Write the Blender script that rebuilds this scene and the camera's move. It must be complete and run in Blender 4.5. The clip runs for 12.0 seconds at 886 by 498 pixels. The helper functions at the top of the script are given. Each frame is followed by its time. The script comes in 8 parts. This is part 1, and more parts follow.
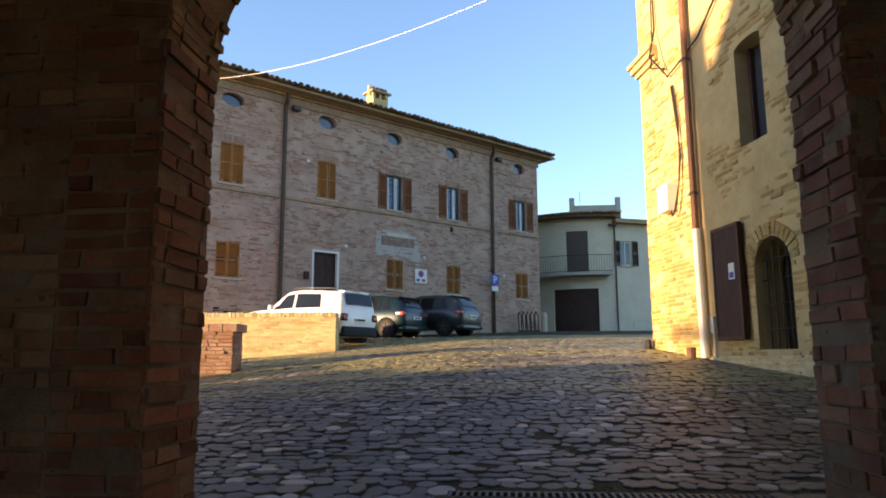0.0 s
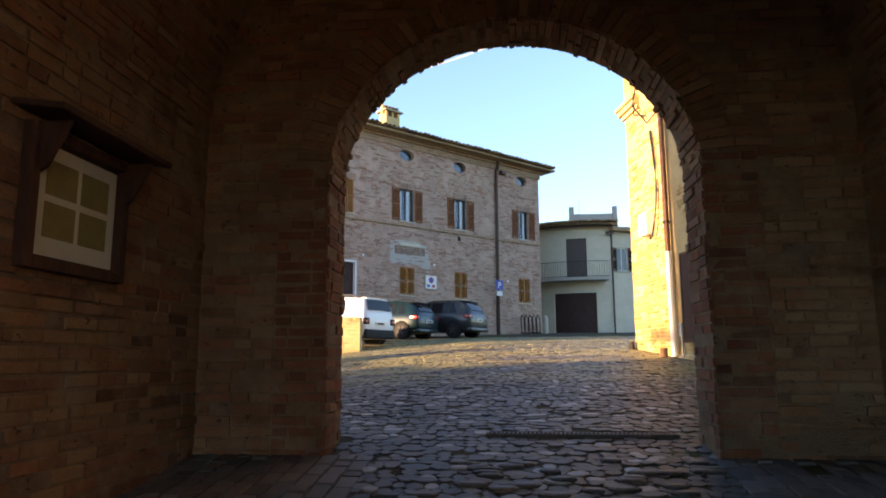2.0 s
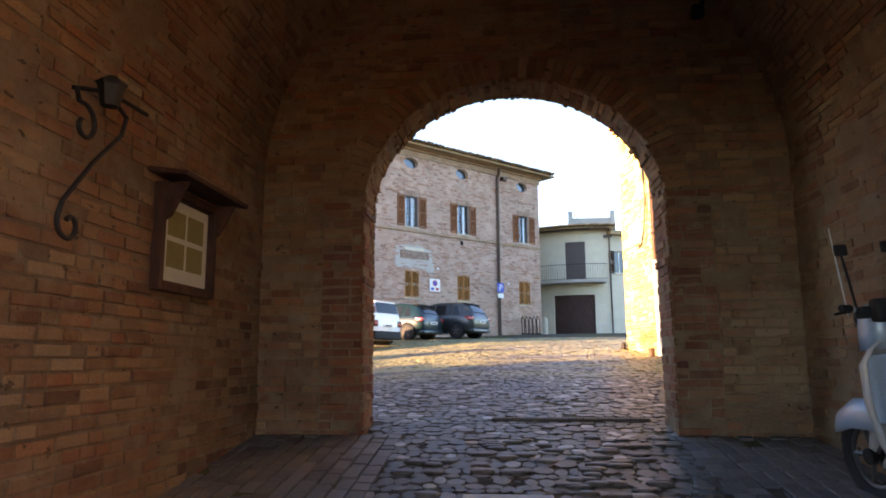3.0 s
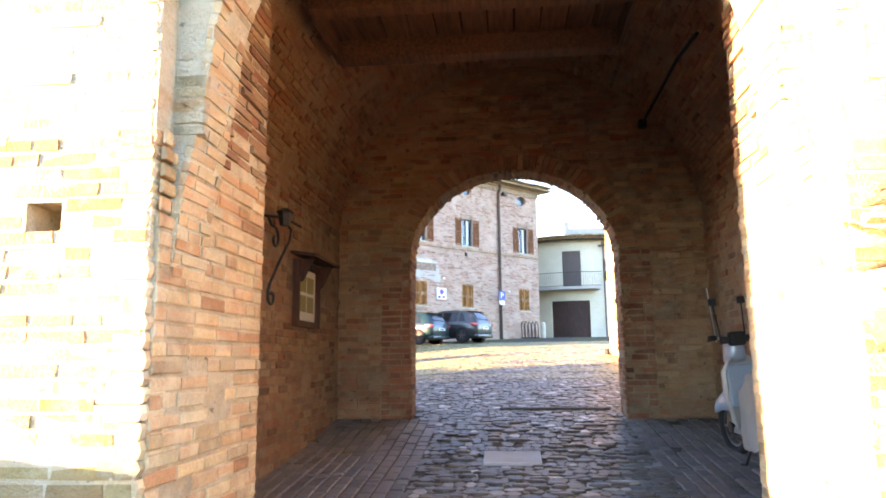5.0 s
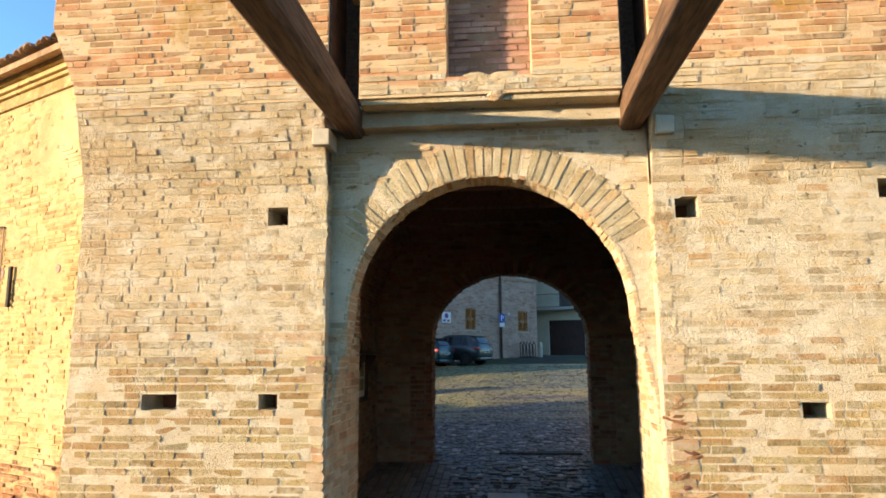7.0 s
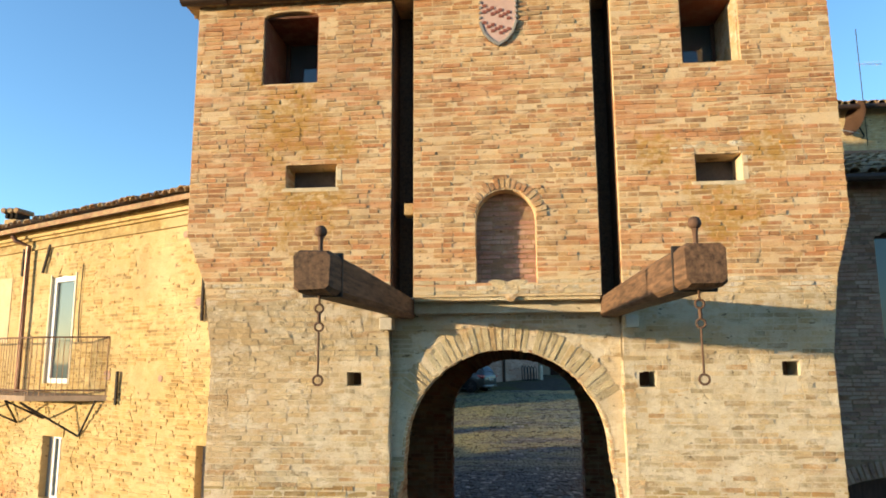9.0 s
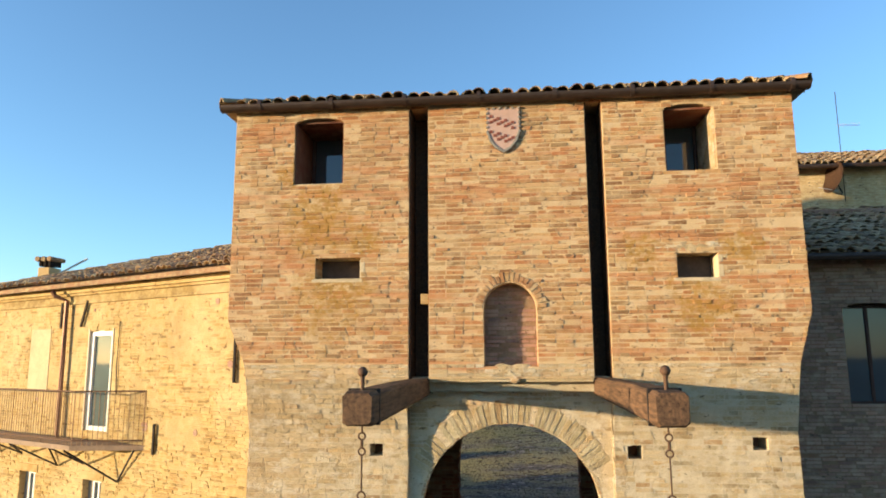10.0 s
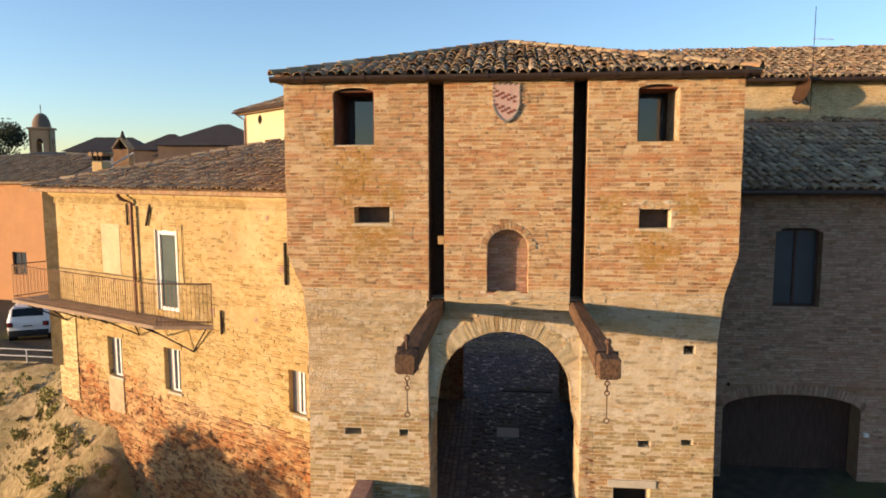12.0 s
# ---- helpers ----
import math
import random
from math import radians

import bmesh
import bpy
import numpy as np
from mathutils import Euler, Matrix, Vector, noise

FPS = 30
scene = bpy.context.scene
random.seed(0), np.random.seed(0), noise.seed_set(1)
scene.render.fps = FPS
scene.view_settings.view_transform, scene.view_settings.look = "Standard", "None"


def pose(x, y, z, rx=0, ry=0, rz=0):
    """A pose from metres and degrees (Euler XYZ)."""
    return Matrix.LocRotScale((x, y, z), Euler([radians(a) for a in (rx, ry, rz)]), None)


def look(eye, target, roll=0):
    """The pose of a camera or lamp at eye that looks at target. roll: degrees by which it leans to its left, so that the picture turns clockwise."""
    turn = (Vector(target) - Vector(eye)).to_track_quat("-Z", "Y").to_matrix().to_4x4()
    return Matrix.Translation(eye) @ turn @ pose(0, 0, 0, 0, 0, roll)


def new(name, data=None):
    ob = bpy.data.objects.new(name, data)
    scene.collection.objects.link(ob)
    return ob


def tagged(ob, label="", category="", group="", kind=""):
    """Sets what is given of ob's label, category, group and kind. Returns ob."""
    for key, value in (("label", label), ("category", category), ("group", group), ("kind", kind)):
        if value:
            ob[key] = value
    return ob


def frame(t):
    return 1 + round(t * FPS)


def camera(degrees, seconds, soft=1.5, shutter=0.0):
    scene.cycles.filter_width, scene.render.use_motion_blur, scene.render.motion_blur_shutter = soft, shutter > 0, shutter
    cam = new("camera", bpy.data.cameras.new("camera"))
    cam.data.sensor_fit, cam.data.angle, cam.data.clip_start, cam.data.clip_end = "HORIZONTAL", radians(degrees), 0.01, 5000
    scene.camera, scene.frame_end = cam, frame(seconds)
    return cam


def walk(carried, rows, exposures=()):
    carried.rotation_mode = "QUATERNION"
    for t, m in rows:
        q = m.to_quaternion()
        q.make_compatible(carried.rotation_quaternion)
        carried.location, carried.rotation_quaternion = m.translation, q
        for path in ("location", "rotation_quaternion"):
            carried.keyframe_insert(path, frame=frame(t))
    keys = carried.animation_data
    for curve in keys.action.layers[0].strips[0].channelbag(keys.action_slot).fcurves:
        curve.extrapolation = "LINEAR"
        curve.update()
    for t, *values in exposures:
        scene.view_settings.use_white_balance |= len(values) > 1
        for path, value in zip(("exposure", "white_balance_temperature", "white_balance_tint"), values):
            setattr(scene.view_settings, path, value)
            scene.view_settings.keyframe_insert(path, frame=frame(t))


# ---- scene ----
cam = camera(66.2, 12.0, soft=1.8)
# seconds, eye x y z, pitch, roll, yaw
PATH = [
    (0.0, -0.035, -0.051, 1.275, 9.06, 0.23, 5.27),
    (0.5, -0.072, -0.657, 1.284, 9.07, 0.26, 5.34),
    (1.0, -0.114, -1.254, 1.279, 9.09, 0.31, 5.35),
    (1.5, -0.136, -1.915, 1.255, 9.12, 0.43, 5.41),
    (2.0, -0.141, -2.511, 1.238, 9.13, 0.24, 5.40),
    (2.5, -0.142, -3.127, 1.219, 9.16, 0.27, 5.43),
    (4.5, -0.185, -6.009, 1.233, 9.19, 0.52, 5.53),
    (5.0, -0.185, -6.804, 1.319, 9.22, 0.51, 5.49),
    (5.5, -0.157, -7.654, 1.513, 9.23, 0.45, 5.46),
    (6.0, -0.094, -8.468, 1.756, 9.22, 0.33, 5.45),
    (6.5, -0.063, -9.313, 2.043, 9.21, 0.37, 5.48),
    (7.0, -0.101, -10.164, 2.383, 9.23, 0.31, 5.52),
    (9.0, -0.226, -13.033, 4.061, 9.01, 0.32, 5.51),
    (9.5, -0.253, -13.709, 4.595, 8.99, 0.32, 5.49),
    (10.0, -0.265, -14.455, 5.170, 9.00, 0.34, 5.51),
    (10.5, -0.277, -15.179, 5.757, 8.88, 0.35, 5.46),
    (11.0, -0.242, -15.923, 6.278, 5.74, 0.28, 5.50),
    (11.5, -0.245, -16.683, 6.821, -0.80, 0.16, 5.40),
    (12.0, -0.267, -17.361, 7.359, -6.33, 0.08, 5.33),
]
EXPOSURE = [(t, e, k, g) for t, e, k, g in ((0.0, 0.74, 8900, 23), (1.5, 0.9, 8900, 24), (2.5, 1.5, 9200, 29), (4.4, 3.25, 9400, 33), (5.0, 3.1, 9200, 30), (5.5, 2.45, 8900, 26), (6.0, 1.58, 7500, 14), (6.5, 0.80, 6900, 9), (7.2, 0.5, 6900, 8), (8.8, 0.2, 7200, 6), (9.5, 0.12, 7250, 5), (10.4, 0.0, 7600, 10), (11.0, -0.08, 7900, 13), (12.0, -0.15, 8250, 22))]
walk(cam, [(t, pose(x, y, z, 90 + pitch, roll, yaw)) for t, x, y, z, pitch, roll, yaw in PATH], EXPOSURE)

# ---- light: low evening sun from the ravine side, clear sky ----
SUN_EL, SUN_TO = 5.0, Vector((-0.927, -0.375, 0)).normalized()
sky_world = bpy.data.worlds.new("evening_sky")
scene.world = sky_world
sky_world.use_nodes = True
sky_tree = sky_world.node_tree
sky_tex = sky_tree.nodes.new("ShaderNodeTexSky")
sky_tex.sky_type, sky_tex.sun_disc = "NISHITA", False
sky_tex.sun_elevation, sky_tex.sun_rotation = radians(SUN_EL), math.atan2(SUN_TO.x, SUN_TO.y)
sky_tex.altitude, sky_tex.air_density, sky_tex.dust_density, sky_tex.ozone_density = 600, 0.95, 0.5, 3.6
haze = sky_tree.nodes.new("ShaderNodeHueSaturation")
haze.inputs["Saturation"].default_value = 0.97
sky_tree.links.new(sky_tex.outputs[0], haze.inputs["Color"])
sky_tree.links.new(haze.outputs[0], sky_tree.nodes["Background"].inputs[0])
sky_tree.nodes["Background"].inputs[1].default_value = 0.54
sun_dir = Vector((SUN_TO.x * math.cos(radians(SUN_EL)), SUN_TO.y * math.cos(radians(SUN_EL)), math.sin(radians(SUN_EL))))
sun = new("sun", bpy.data.lights.new("sun", "SUN"))
sun.data.energy, sun.data.angle, sun.data.color = 9.0, radians(1.0), (1.0, 0.80, 0.56)
sun.matrix_world = look(sun_dir * 60, (0, 0, 0))

# ---- small building kit ----
R = random.Random(7)


def empty(name, m=None):
    ob = new(name)
    ob.matrix_basis = m if m is not None else Matrix()
    return ob


def link(name, me, material, parent=None, label="", m=None):
    ob = new(name, me)
    if material is not None and not me.materials:
        me.materials.append(material)
    if parent is not None:
        ob.parent = parent
    if m is not None:
        ob.matrix_basis = m
    if label:
        tagged(ob, label)
    return ob


def part(name, bm, material, parent=None, label="", m=None, smooth=False):
    me = bpy.data.meshes.new(name)
    bmesh.ops.recalc_face_normals(bm, faces=bm.faces[:])
    if smooth:
        for f in bm.faces:
            f.smooth = True
    bm.to_mesh(me)
    bm.free()
    return link(name, me, material, parent, label, m)


def raw(name, verts, faces, material, parent=None, label="", m=None):
    me = bpy.data.meshes.new(name)
    me.from_pydata(verts, [], faces)
    return link(name, me, material, parent, label, m)


def box(x0, x1, y0, y1, z0, z1, bevel=0.0, bm=None, m=None):
    own = bmesh.new()
    mat = Matrix.Translation(((x0 + x1) / 2, (y0 + y1) / 2, (z0 + z1) / 2)) @ Matrix.Diagonal((x1 - x0, y1 - y0, z1 - z0, 1))
    bmesh.ops.create_cube(own, size=1, matrix=mat)
    if bevel:
        bmesh.ops.bevel(own, geom=own.edges[:], offset=bevel, segments=2, profile=0.6, affect="EDGES")
    if m is not None:
        own.transform(m)
    if bm is None:
        return own
    tmp = bpy.data.meshes.new("tmp")
    own.to_mesh(tmp)
    own.free()
    bm.from_mesh(tmp)
    bpy.data.meshes.remove(tmp)
    return bm


def rod(points, radius, sides=8, bm=None, closed=False):
    """A tube through the points."""
    bm = bm or bmesh.new()
    pts = [Vector(p) for p in points]
    rings = []
    for i, p in enumerate(pts):
        a = pts[i - 1] if (i or closed) else p
        b = pts[(i + 1) % len(pts)] if (i + 1 < len(pts) or closed) else p
        q = (b - a).normalized().to_track_quat("Z", "Y")
        r = radius[i] if isinstance(radius, (list, tuple)) else radius
        rings.append([bm.verts.new(p + q @ Vector((r * math.cos(k * math.tau / sides), r * math.sin(k * math.tau / sides), 0))) for k in range(sides)])
    n = len(rings)
    for i in range(n if closed else n - 1):
        for k in range(sides):
            bm.faces.new((rings[i][k], rings[i][(k + 1) % sides], rings[(i + 1) % n][(k + 1) % sides], rings[(i + 1) % n][k]))
    if not closed:
        bm.faces.new(rings[0][::-1])
        bm.faces.new(rings[-1])
    return bm


def ring(centre, radius, thick, normal_axis="Y", count=14):
    out = []
    for k in range(count):
        a = k * math.tau / count
        c, s = radius * math.cos(a), radius * math.sin(a)
        out.append(Vector(centre) + (Vector((c, 0, s)) if normal_axis == "Y" else Vector((0, c, s)) if normal_axis == "X" else Vector((c, s, 0))))
    return rod(out, thick, 6, closed=True)


def panel(loops, depth, m):
    """A slab with openings: the first loop is the outline, the rest are holes, in (u, v); it is depth thick and goes back from the plane of m."""
    bm = bmesh.new()
    edges = []
    for lp in loops:
        vs = [bm.verts.new((u, v, 0)) for u, v in lp]
        edges += [bm.edges.new((vs[i], vs[(i + 1) % len(vs)])) for i in range(len(vs))]
    bmesh.ops.triangle_fill(bm, use_beauty=True, use_dissolve=False, edges=edges)
    got = bmesh.ops.extrude_face_region(bm, geom=bm.faces[:])
    bmesh.ops.translate(bm, verts=[v for v in got["geom"] if isinstance(v, bmesh.types.BMVert)], vec=(0, 0, -depth))
    bm.transform(m)
    return bm


def rect(u0, u1, v0, v1):
    return [(u0, v0), (u1, v0), (u1, v1), (u0, v1)]


def arch(u0, u1, v0, spring, rise=None, n=16):
    """The outline of an opening with a round or flatter head."""
    c, r = (u0 + u1) / 2, (u1 - u0) / 2
    rise = r if rise is None else rise
    return [(u0, v0), (u1, v0)] + [(c + r * math.cos(math.pi * k / n), spring + rise * math.sin(math.pi * k / n)) for k in range(n + 1)]


def oval(u, v, a, b, n=18):
    return [(u + a * math.cos(math.tau * k / n), v + b * math.sin(math.tau * k / n)) for k in range(n)]


def arch_span(u0, u1, v0, spring, rise=None):
    """What an arched opening takes out of a course at height v."""
    c, r = (u0 + u1) / 2, (u1 - u0) / 2
    rise = r if rise is None else rise

    def span(v):
        if v < v0 or v > spring + rise:
            return None
        k = r if v < spring else r * math.sqrt(max(0.0, 1 - ((v - spring) / rise) ** 2))
        return (c - k, c + k)
    return span


def rect_span(u0, u1, v0, v1):
    return lambda v: (u0, u1) if v0 <= v <= v1 else None


def plane(origin, u, normal=None):
    """The pose of a wall plane: u along it, z up, and the third axis out of the wall."""
    u = Vector(u).normalized()
    n = u.cross(Vector((0, 0, 1)))
    m = Matrix((u, (0, 0, 1), n)).transposed().to_4x4()
    return Matrix.Translation(origin) @ m


UNIT_BRICKS = []


def unit_brick():
    """A few worn bricks of size one, shared by all single bricks."""
    if not UNIT_BRICKS:
        rr = random.Random(3)
        for k in range(8):
            me = bpy.data.meshes.new("brick")
            j = lambda a: rr.uniform(-a, a)
            vs = [(-0.5, -0.5, -1), (0.5, -0.5, -1), (0.5, 0.5, -1), (-0.5, 0.5, -1)]
            vs += [(-0.5 + j(0.01), -0.5 + j(0.03), 0.3), (0.5 + j(0.01), -0.5 + j(0.03), 0.3), (0.5 + j(0.01), 0.5 + j(0.03), 0.3), (-0.5 + j(0.01), 0.5 + j(0.03), 0.3)]
            vs += [(-0.47 + j(0.012), -0.4 + j(0.06), 1 + j(0.3)), (0.47 + j(0.012), -0.4 + j(0.06), 1 + j(0.3)), (0.47 + j(0.012), 0.4 + j(0.06), 1 + j(0.3)), (-0.47 + j(0.012), 0.4 + j(0.06), 1 + j(0.3))]
            fs = [(8, 9, 10, 11)]
            for a in (0, 4):
                fs += [(a + i, a + (i + 1) % 4, a + 4 + (i + 1) % 4, a + 4 + i) for i in range(4)]
            me.from_pydata(vs, [], fs)
            UNIT_BRICKS.append(me)
    return UNIT_BRICKS


def brickwork(holder, material, place, v0, v1, limits, gone=(), course=0.066, length=0.285, joint=0.011, proud=0.012, rough=0.006, worn=0.05, seed=1,
              single=None, frame_m=None, name="brickwork", gap_from=(0, 0), label="", cover=None):
    """Courses of separate bricks on a surface. place(u, v, d) gives the point; limits(v) the ends of a course; gone: openings.
    Bricks whose middle lies in the (u0, u1, v0, v1) of single become objects of their own, on the plane frame_m."""
    # cover: (size of the patches, threshold) where old mortar hides the bricks
    rr = random.Random(seed)
    verts, faces, count = [], [], 0
    v = v0
    while v < v1 - 0.02:
        h = course * rr.uniform(0.93, 1.06)
        mid = v + h / 2
        lo, hi = limits(mid)
        free = [(lo, hi)]
        for g in gone:
            cut = g(mid)
            if cut:
                free = [piece for a, b in free for piece in ((a, min(b, cut[0])), (max(a, cut[1]), b)) if piece[1] - piece[0] > 0.03]
        wave = rr.uniform(-0.004, 0.004)
        for a, b in free:
            u = a
            start = rr.random()
            if start < 0.5 and b - a > 0.3:
                u2 = a + length * (0.3 + 0.4 * start)
            else:
                u2 = a + length
            while u < b - 0.015:
                e = min(u2, b)
                if b - e < 0.06:
                    e = b
                w = e - u
                hid = cover and noise.fractal(((u + e) / 2 / cover[0] + seed, mid * 1.4 / cover[0], seed * 0.37), 1.0, 2.0, 4) + rr.gauss(0, 0.12) > cover[1]
                if w > joint * 1.6 and not hid:
                    d = proud + rr.gauss(0, rough)
                    if rr.random() < worn:
                        d = -rr.uniform(0.0, 0.012)
                    inside = single and single[0] <= (u + e) / 2 <= single[1] and single[2] <= mid <= single[3] and count < 300
                    if inside:
                        count += 1
                        me = rr.choice(unit_brick())
                        ob = link("brick", me, None, holder)
                        ob.matrix_basis = frame_m @ Matrix.Translation(((u + e) / 2, mid + wave, 0)) @ Matrix.Diagonal((w - 0.8 * joint, h - joint, max(0.006, abs(d) + 0.003), 1))
                        if not me.materials:
                            me.materials.append(material)
                        ob.material_slots[0].link = "OBJECT"
                        ob.material_slots[0].material = material
                    else:
                        g = joint / 2
                        n = len(verts)
                        q = lambda s: rr.uniform(-s, s)
                        top, bot = v + h - g + wave, v + g + wave
                        for uu, vv in ((u + g, bot), (e - g, bot), (e - g, top), (u + g, top)):
                            verts.append(place(uu + q(0.003), vv + q(0.003), -0.03))
                        c = 0.003
                        for uu, vv in ((u + g + c, bot + c), (e - g - c, bot + c), (e - g - c, top - c), (u + g + c, top - c)):
                            verts.append(place(uu + q(0.004 + 0.4 * rough), vv + q(0.002 + 0.45 * rough), d + q(0.002 + 0.5 * rough)))
                        faces.append((n + 4, n + 5, n + 6, n + 7))
                        for i in range(4):
                            faces.append((n + i, n + (i + 1) % 4, n + 4 + (i + 1) % 4, n + 4 + i))
                u, u2 = e, e + length * rr.choice((1, 1, 1, 0.96, 1.04, 0.5, 0.5, 0.75)) * rr.uniform(0.96, 1.04)
        v += h
    if faces:
        ob = raw(name, verts, faces, material, holder, label)
        tagged(ob, kind="stuff")


def flat(m):
    return lambda u, v, d: tuple(m @ Vector((u, v, d)))


def voussoirs(holder, material, m, cu, cv, r0, r1, a0, a1, n, proud=0.015, seed=2, depth=0.05):
    """The wedge bricks of an arch, each an object of its own."""
    rr = random.Random(seed)
    for k in range(n):
        s0, s1 = a0 + (a1 - a0) * k / n, a0 + (a1 - a0) * (k + 1) / n
        gap = 0.0035 / r0
        s0, s1 = s0 + gap, s1 - gap
        ro, ri, d = r1 + rr.uniform(-0.03, 0.02), r0 + rr.uniform(-0.006, 0.01), proud + rr.uniform(-0.006, 0.008)
        bm = bmesh.new()
        for dd, ins in ((-depth, 0), (d, 0.005)):
            for rad, an in ((ri + ins, s0 + ins / r0), (ri + ins, s1 - ins / r0), (ro - ins, s1 - ins / r0), (ro - ins, s0 + ins / r0)):
                bm.verts.new(m @ Vector((cu + rad * math.cos(an), cv + rad * math.sin(an), dd)))
        vs = bm.verts[:]
        bm.faces.new(vs[4:8])
        for i in range(4):
            bm.faces.new((vs[i], vs[(i + 1) % 4], vs[4 + (i + 1) % 4], vs[4 + i]))
        part("brick", bm, material, holder)


# ---- materials ----
class Shader:
    def __init__(self, name):
        self.m = bpy.data.materials.new(name)
        self.m.use_nodes = True
        self.t = self.m.node_tree
        self.b = self.t.nodes["Principled BSDF"]
        self.geo = self.t.nodes.new("ShaderNodeNewGeometry")

    def node(self, kind, **props):
        n = self.t.nodes.new("ShaderNode" + kind)
        if "operation" in props:
            n.operation = props["operation"]
        if "data_type" in props:
            n.data_type = props["data_type"]
        if "blend_type" in props:
            n.blend_type = props["blend_type"]
        return n

    def put(self, a, b):
        self.t.links.new(a, b)

    def noise(self, scale, detail=4, rough=0.6, stretch=(1, 1, 1), offset=0):
        mp = self.node("Mapping")
        mp.inputs["Scale"].default_value = stretch
        mp.inputs["Location"].default_value = (offset, offset * 0.7, offset * 1.3)
        self.put(self.geo.outputs["Position"], mp.inputs[0])
        n = self.node("TexNoise")
        n.inputs["Scale"].default_value, n.inputs["Detail"].default_value, n.inputs["Roughness"].default_value = scale, detail, rough
        self.put(mp.outputs[0], n.inputs["Vector"])
        return n.outputs["Fac"]

    def ramp(self, fac, stops, hard=False):
        n = self.node("ValToRGB")
        if hard:
            n.color_ramp.interpolation = "CONSTANT"
        el = n.color_ramp.elements
        while len(el) < len(stops):
            el.new(0.5)
        for e, (p, c) in zip(el, stops):
            e.position, e.color = p, (*c, 1) if isinstance(c, tuple) else (c, c, c, 1)
        self.put(fac, n.inputs[0])
        return n.outputs[0]

    def math(self, op, a, b=None):
        n = self.node("Math", operation=op)
        for i, x in enumerate((a, b)):
            if x is None:
                continue
            if isinstance(x, (int, float)):
                n.inputs[i].default_value = x
            else:
                self.put(x, n.inputs[i])
        return n.outputs[0]

    def mix(self, fac, a, b, blend="MIX"):
        n = self.node("Mix", data_type="RGBA", blend_type=blend)
        for i, x in ((0, fac), (6, a), (7, b)):
            if isinstance(x, (int, float)):
                n.inputs[i].default_value = x
            elif isinstance(x, tuple):
                n.inputs[i].default_value = (*x, 1)
            else:
                self.put(x, n.inputs[i])
        return n.outputs[2]

    def piece(self):
        """A number of its own for each piece, joined or single."""
        oi = self.node("ObjectInfo")
        return self.math("FRACT", self.math("ADD", self.geo.outputs["Random Per Island"], self.math("MULTIPLY", oi.outputs["Random"], 7.31)))

    def bump(self, height, strength=0.4, dist=0.01, after=None):
        n = self.node("Bump")
        n.inputs["Strength"].default_value, n.inputs["Distance"].default_value = strength, dist
        self.put(height, n.inputs["Height"])
        if after is not None:
            self.put(after, n.inputs["Normal"])
        self.put(n.outputs[0], self.b.inputs["Normal"])
        return n.outputs[0]

    def done(self, colour, rough=0.8, metal=0.0, spec=0.3):
        if isinstance(colour, tuple):
            self.b.inputs["Base Color"].default_value = (*colour, 1)
        else:
            self.put(colour, self.b.inputs["Base Color"])
        if isinstance(rough, (int, float)):
            self.b.inputs["Roughness"].default_value = rough
        else:
            self.put(rough, self.b.inputs["Roughness"])
        self.b.inputs["Metallic"].default_value = metal
        self.b.inputs["Specular IOR Level"].default_value = spec
        return self.m


def piece_material(name, stops, smear=(0.5, 0.42, 0.3), smear_amount=0.3, stain=(0.1, 0.08, 0.06), stain_amount=0.3, scale=1.0, bump=0.5, rough=0.88, spec=0.2, extra=None, relief=0.012):
    s = Shader(name)
    col = s.ramp(s.piece(), stops)
    col = s.mix(0.7, col, s.ramp(s.math("FRACT", s.math("MULTIPLY", s.piece(), 29.7)), [(0.0, 0.5), (0.3, 0.93), (1.0, 1.24)]), "MULTIPLY")
    grain = s.noise(60 * scale, 5, 0.7)
    big = s.noise(0.9 * scale, 5, 0.65)
    mid = s.noise(5 * scale, 4, 0.6, offset=3)
    col = s.mix(0.55, col, s.ramp(grain, [(0.3, 0.45), (0.75, 1.25)]), "MULTIPLY")
    col = s.mix(s.math("MULTIPLY", s.ramp(mid, [(0.46, 0.0), (0.66, 1.0)]), smear_amount), col, smear)
    col = s.mix(s.math("MULTIPLY", s.ramp(big, [(0.5, 0.0), (0.72, 1.0)]), stain_amount), col, stain)
    if extra:
        col = extra(s, col)
    s.bump(s.math("ADD", grain, s.math("MULTIPLY", mid, 1.4)), bump, relief)
    return s.done(col, rough, 0, spec)


def plain(name, colour, rough=0.6, metal=0.0, vary=0.15, scale=8, spec=0.3, bump=0.1):
    s = Shader(name)
    n = s.noise(scale, 5, 0.65)
    f = s.noise(scale * 9, 4, 0.6)
    lo, hi = tuple(c * (1 - vary) for c in colour), tuple(min(1, c * (1 + vary)) for c in colour)
    col = s.ramp(s.math("ADD", s.math("MULTIPLY", n, 0.7), s.math("MULTIPLY", f, 0.3)), [(0.3, lo), (0.7, hi)])
    if bump:
        s.bump(f, bump, 0.01)
    return s.done(col, s.ramp(n, [(0.2, max(0.02, rough - 0.08)), (0.8, min(1, rough + 0.08))]), metal, spec)


def pick(a, b, c, d, e, f):
    return [(0.0, a), (0.2, b), (0.4, c), (0.6, d), (0.8, e), (1.0, f)]


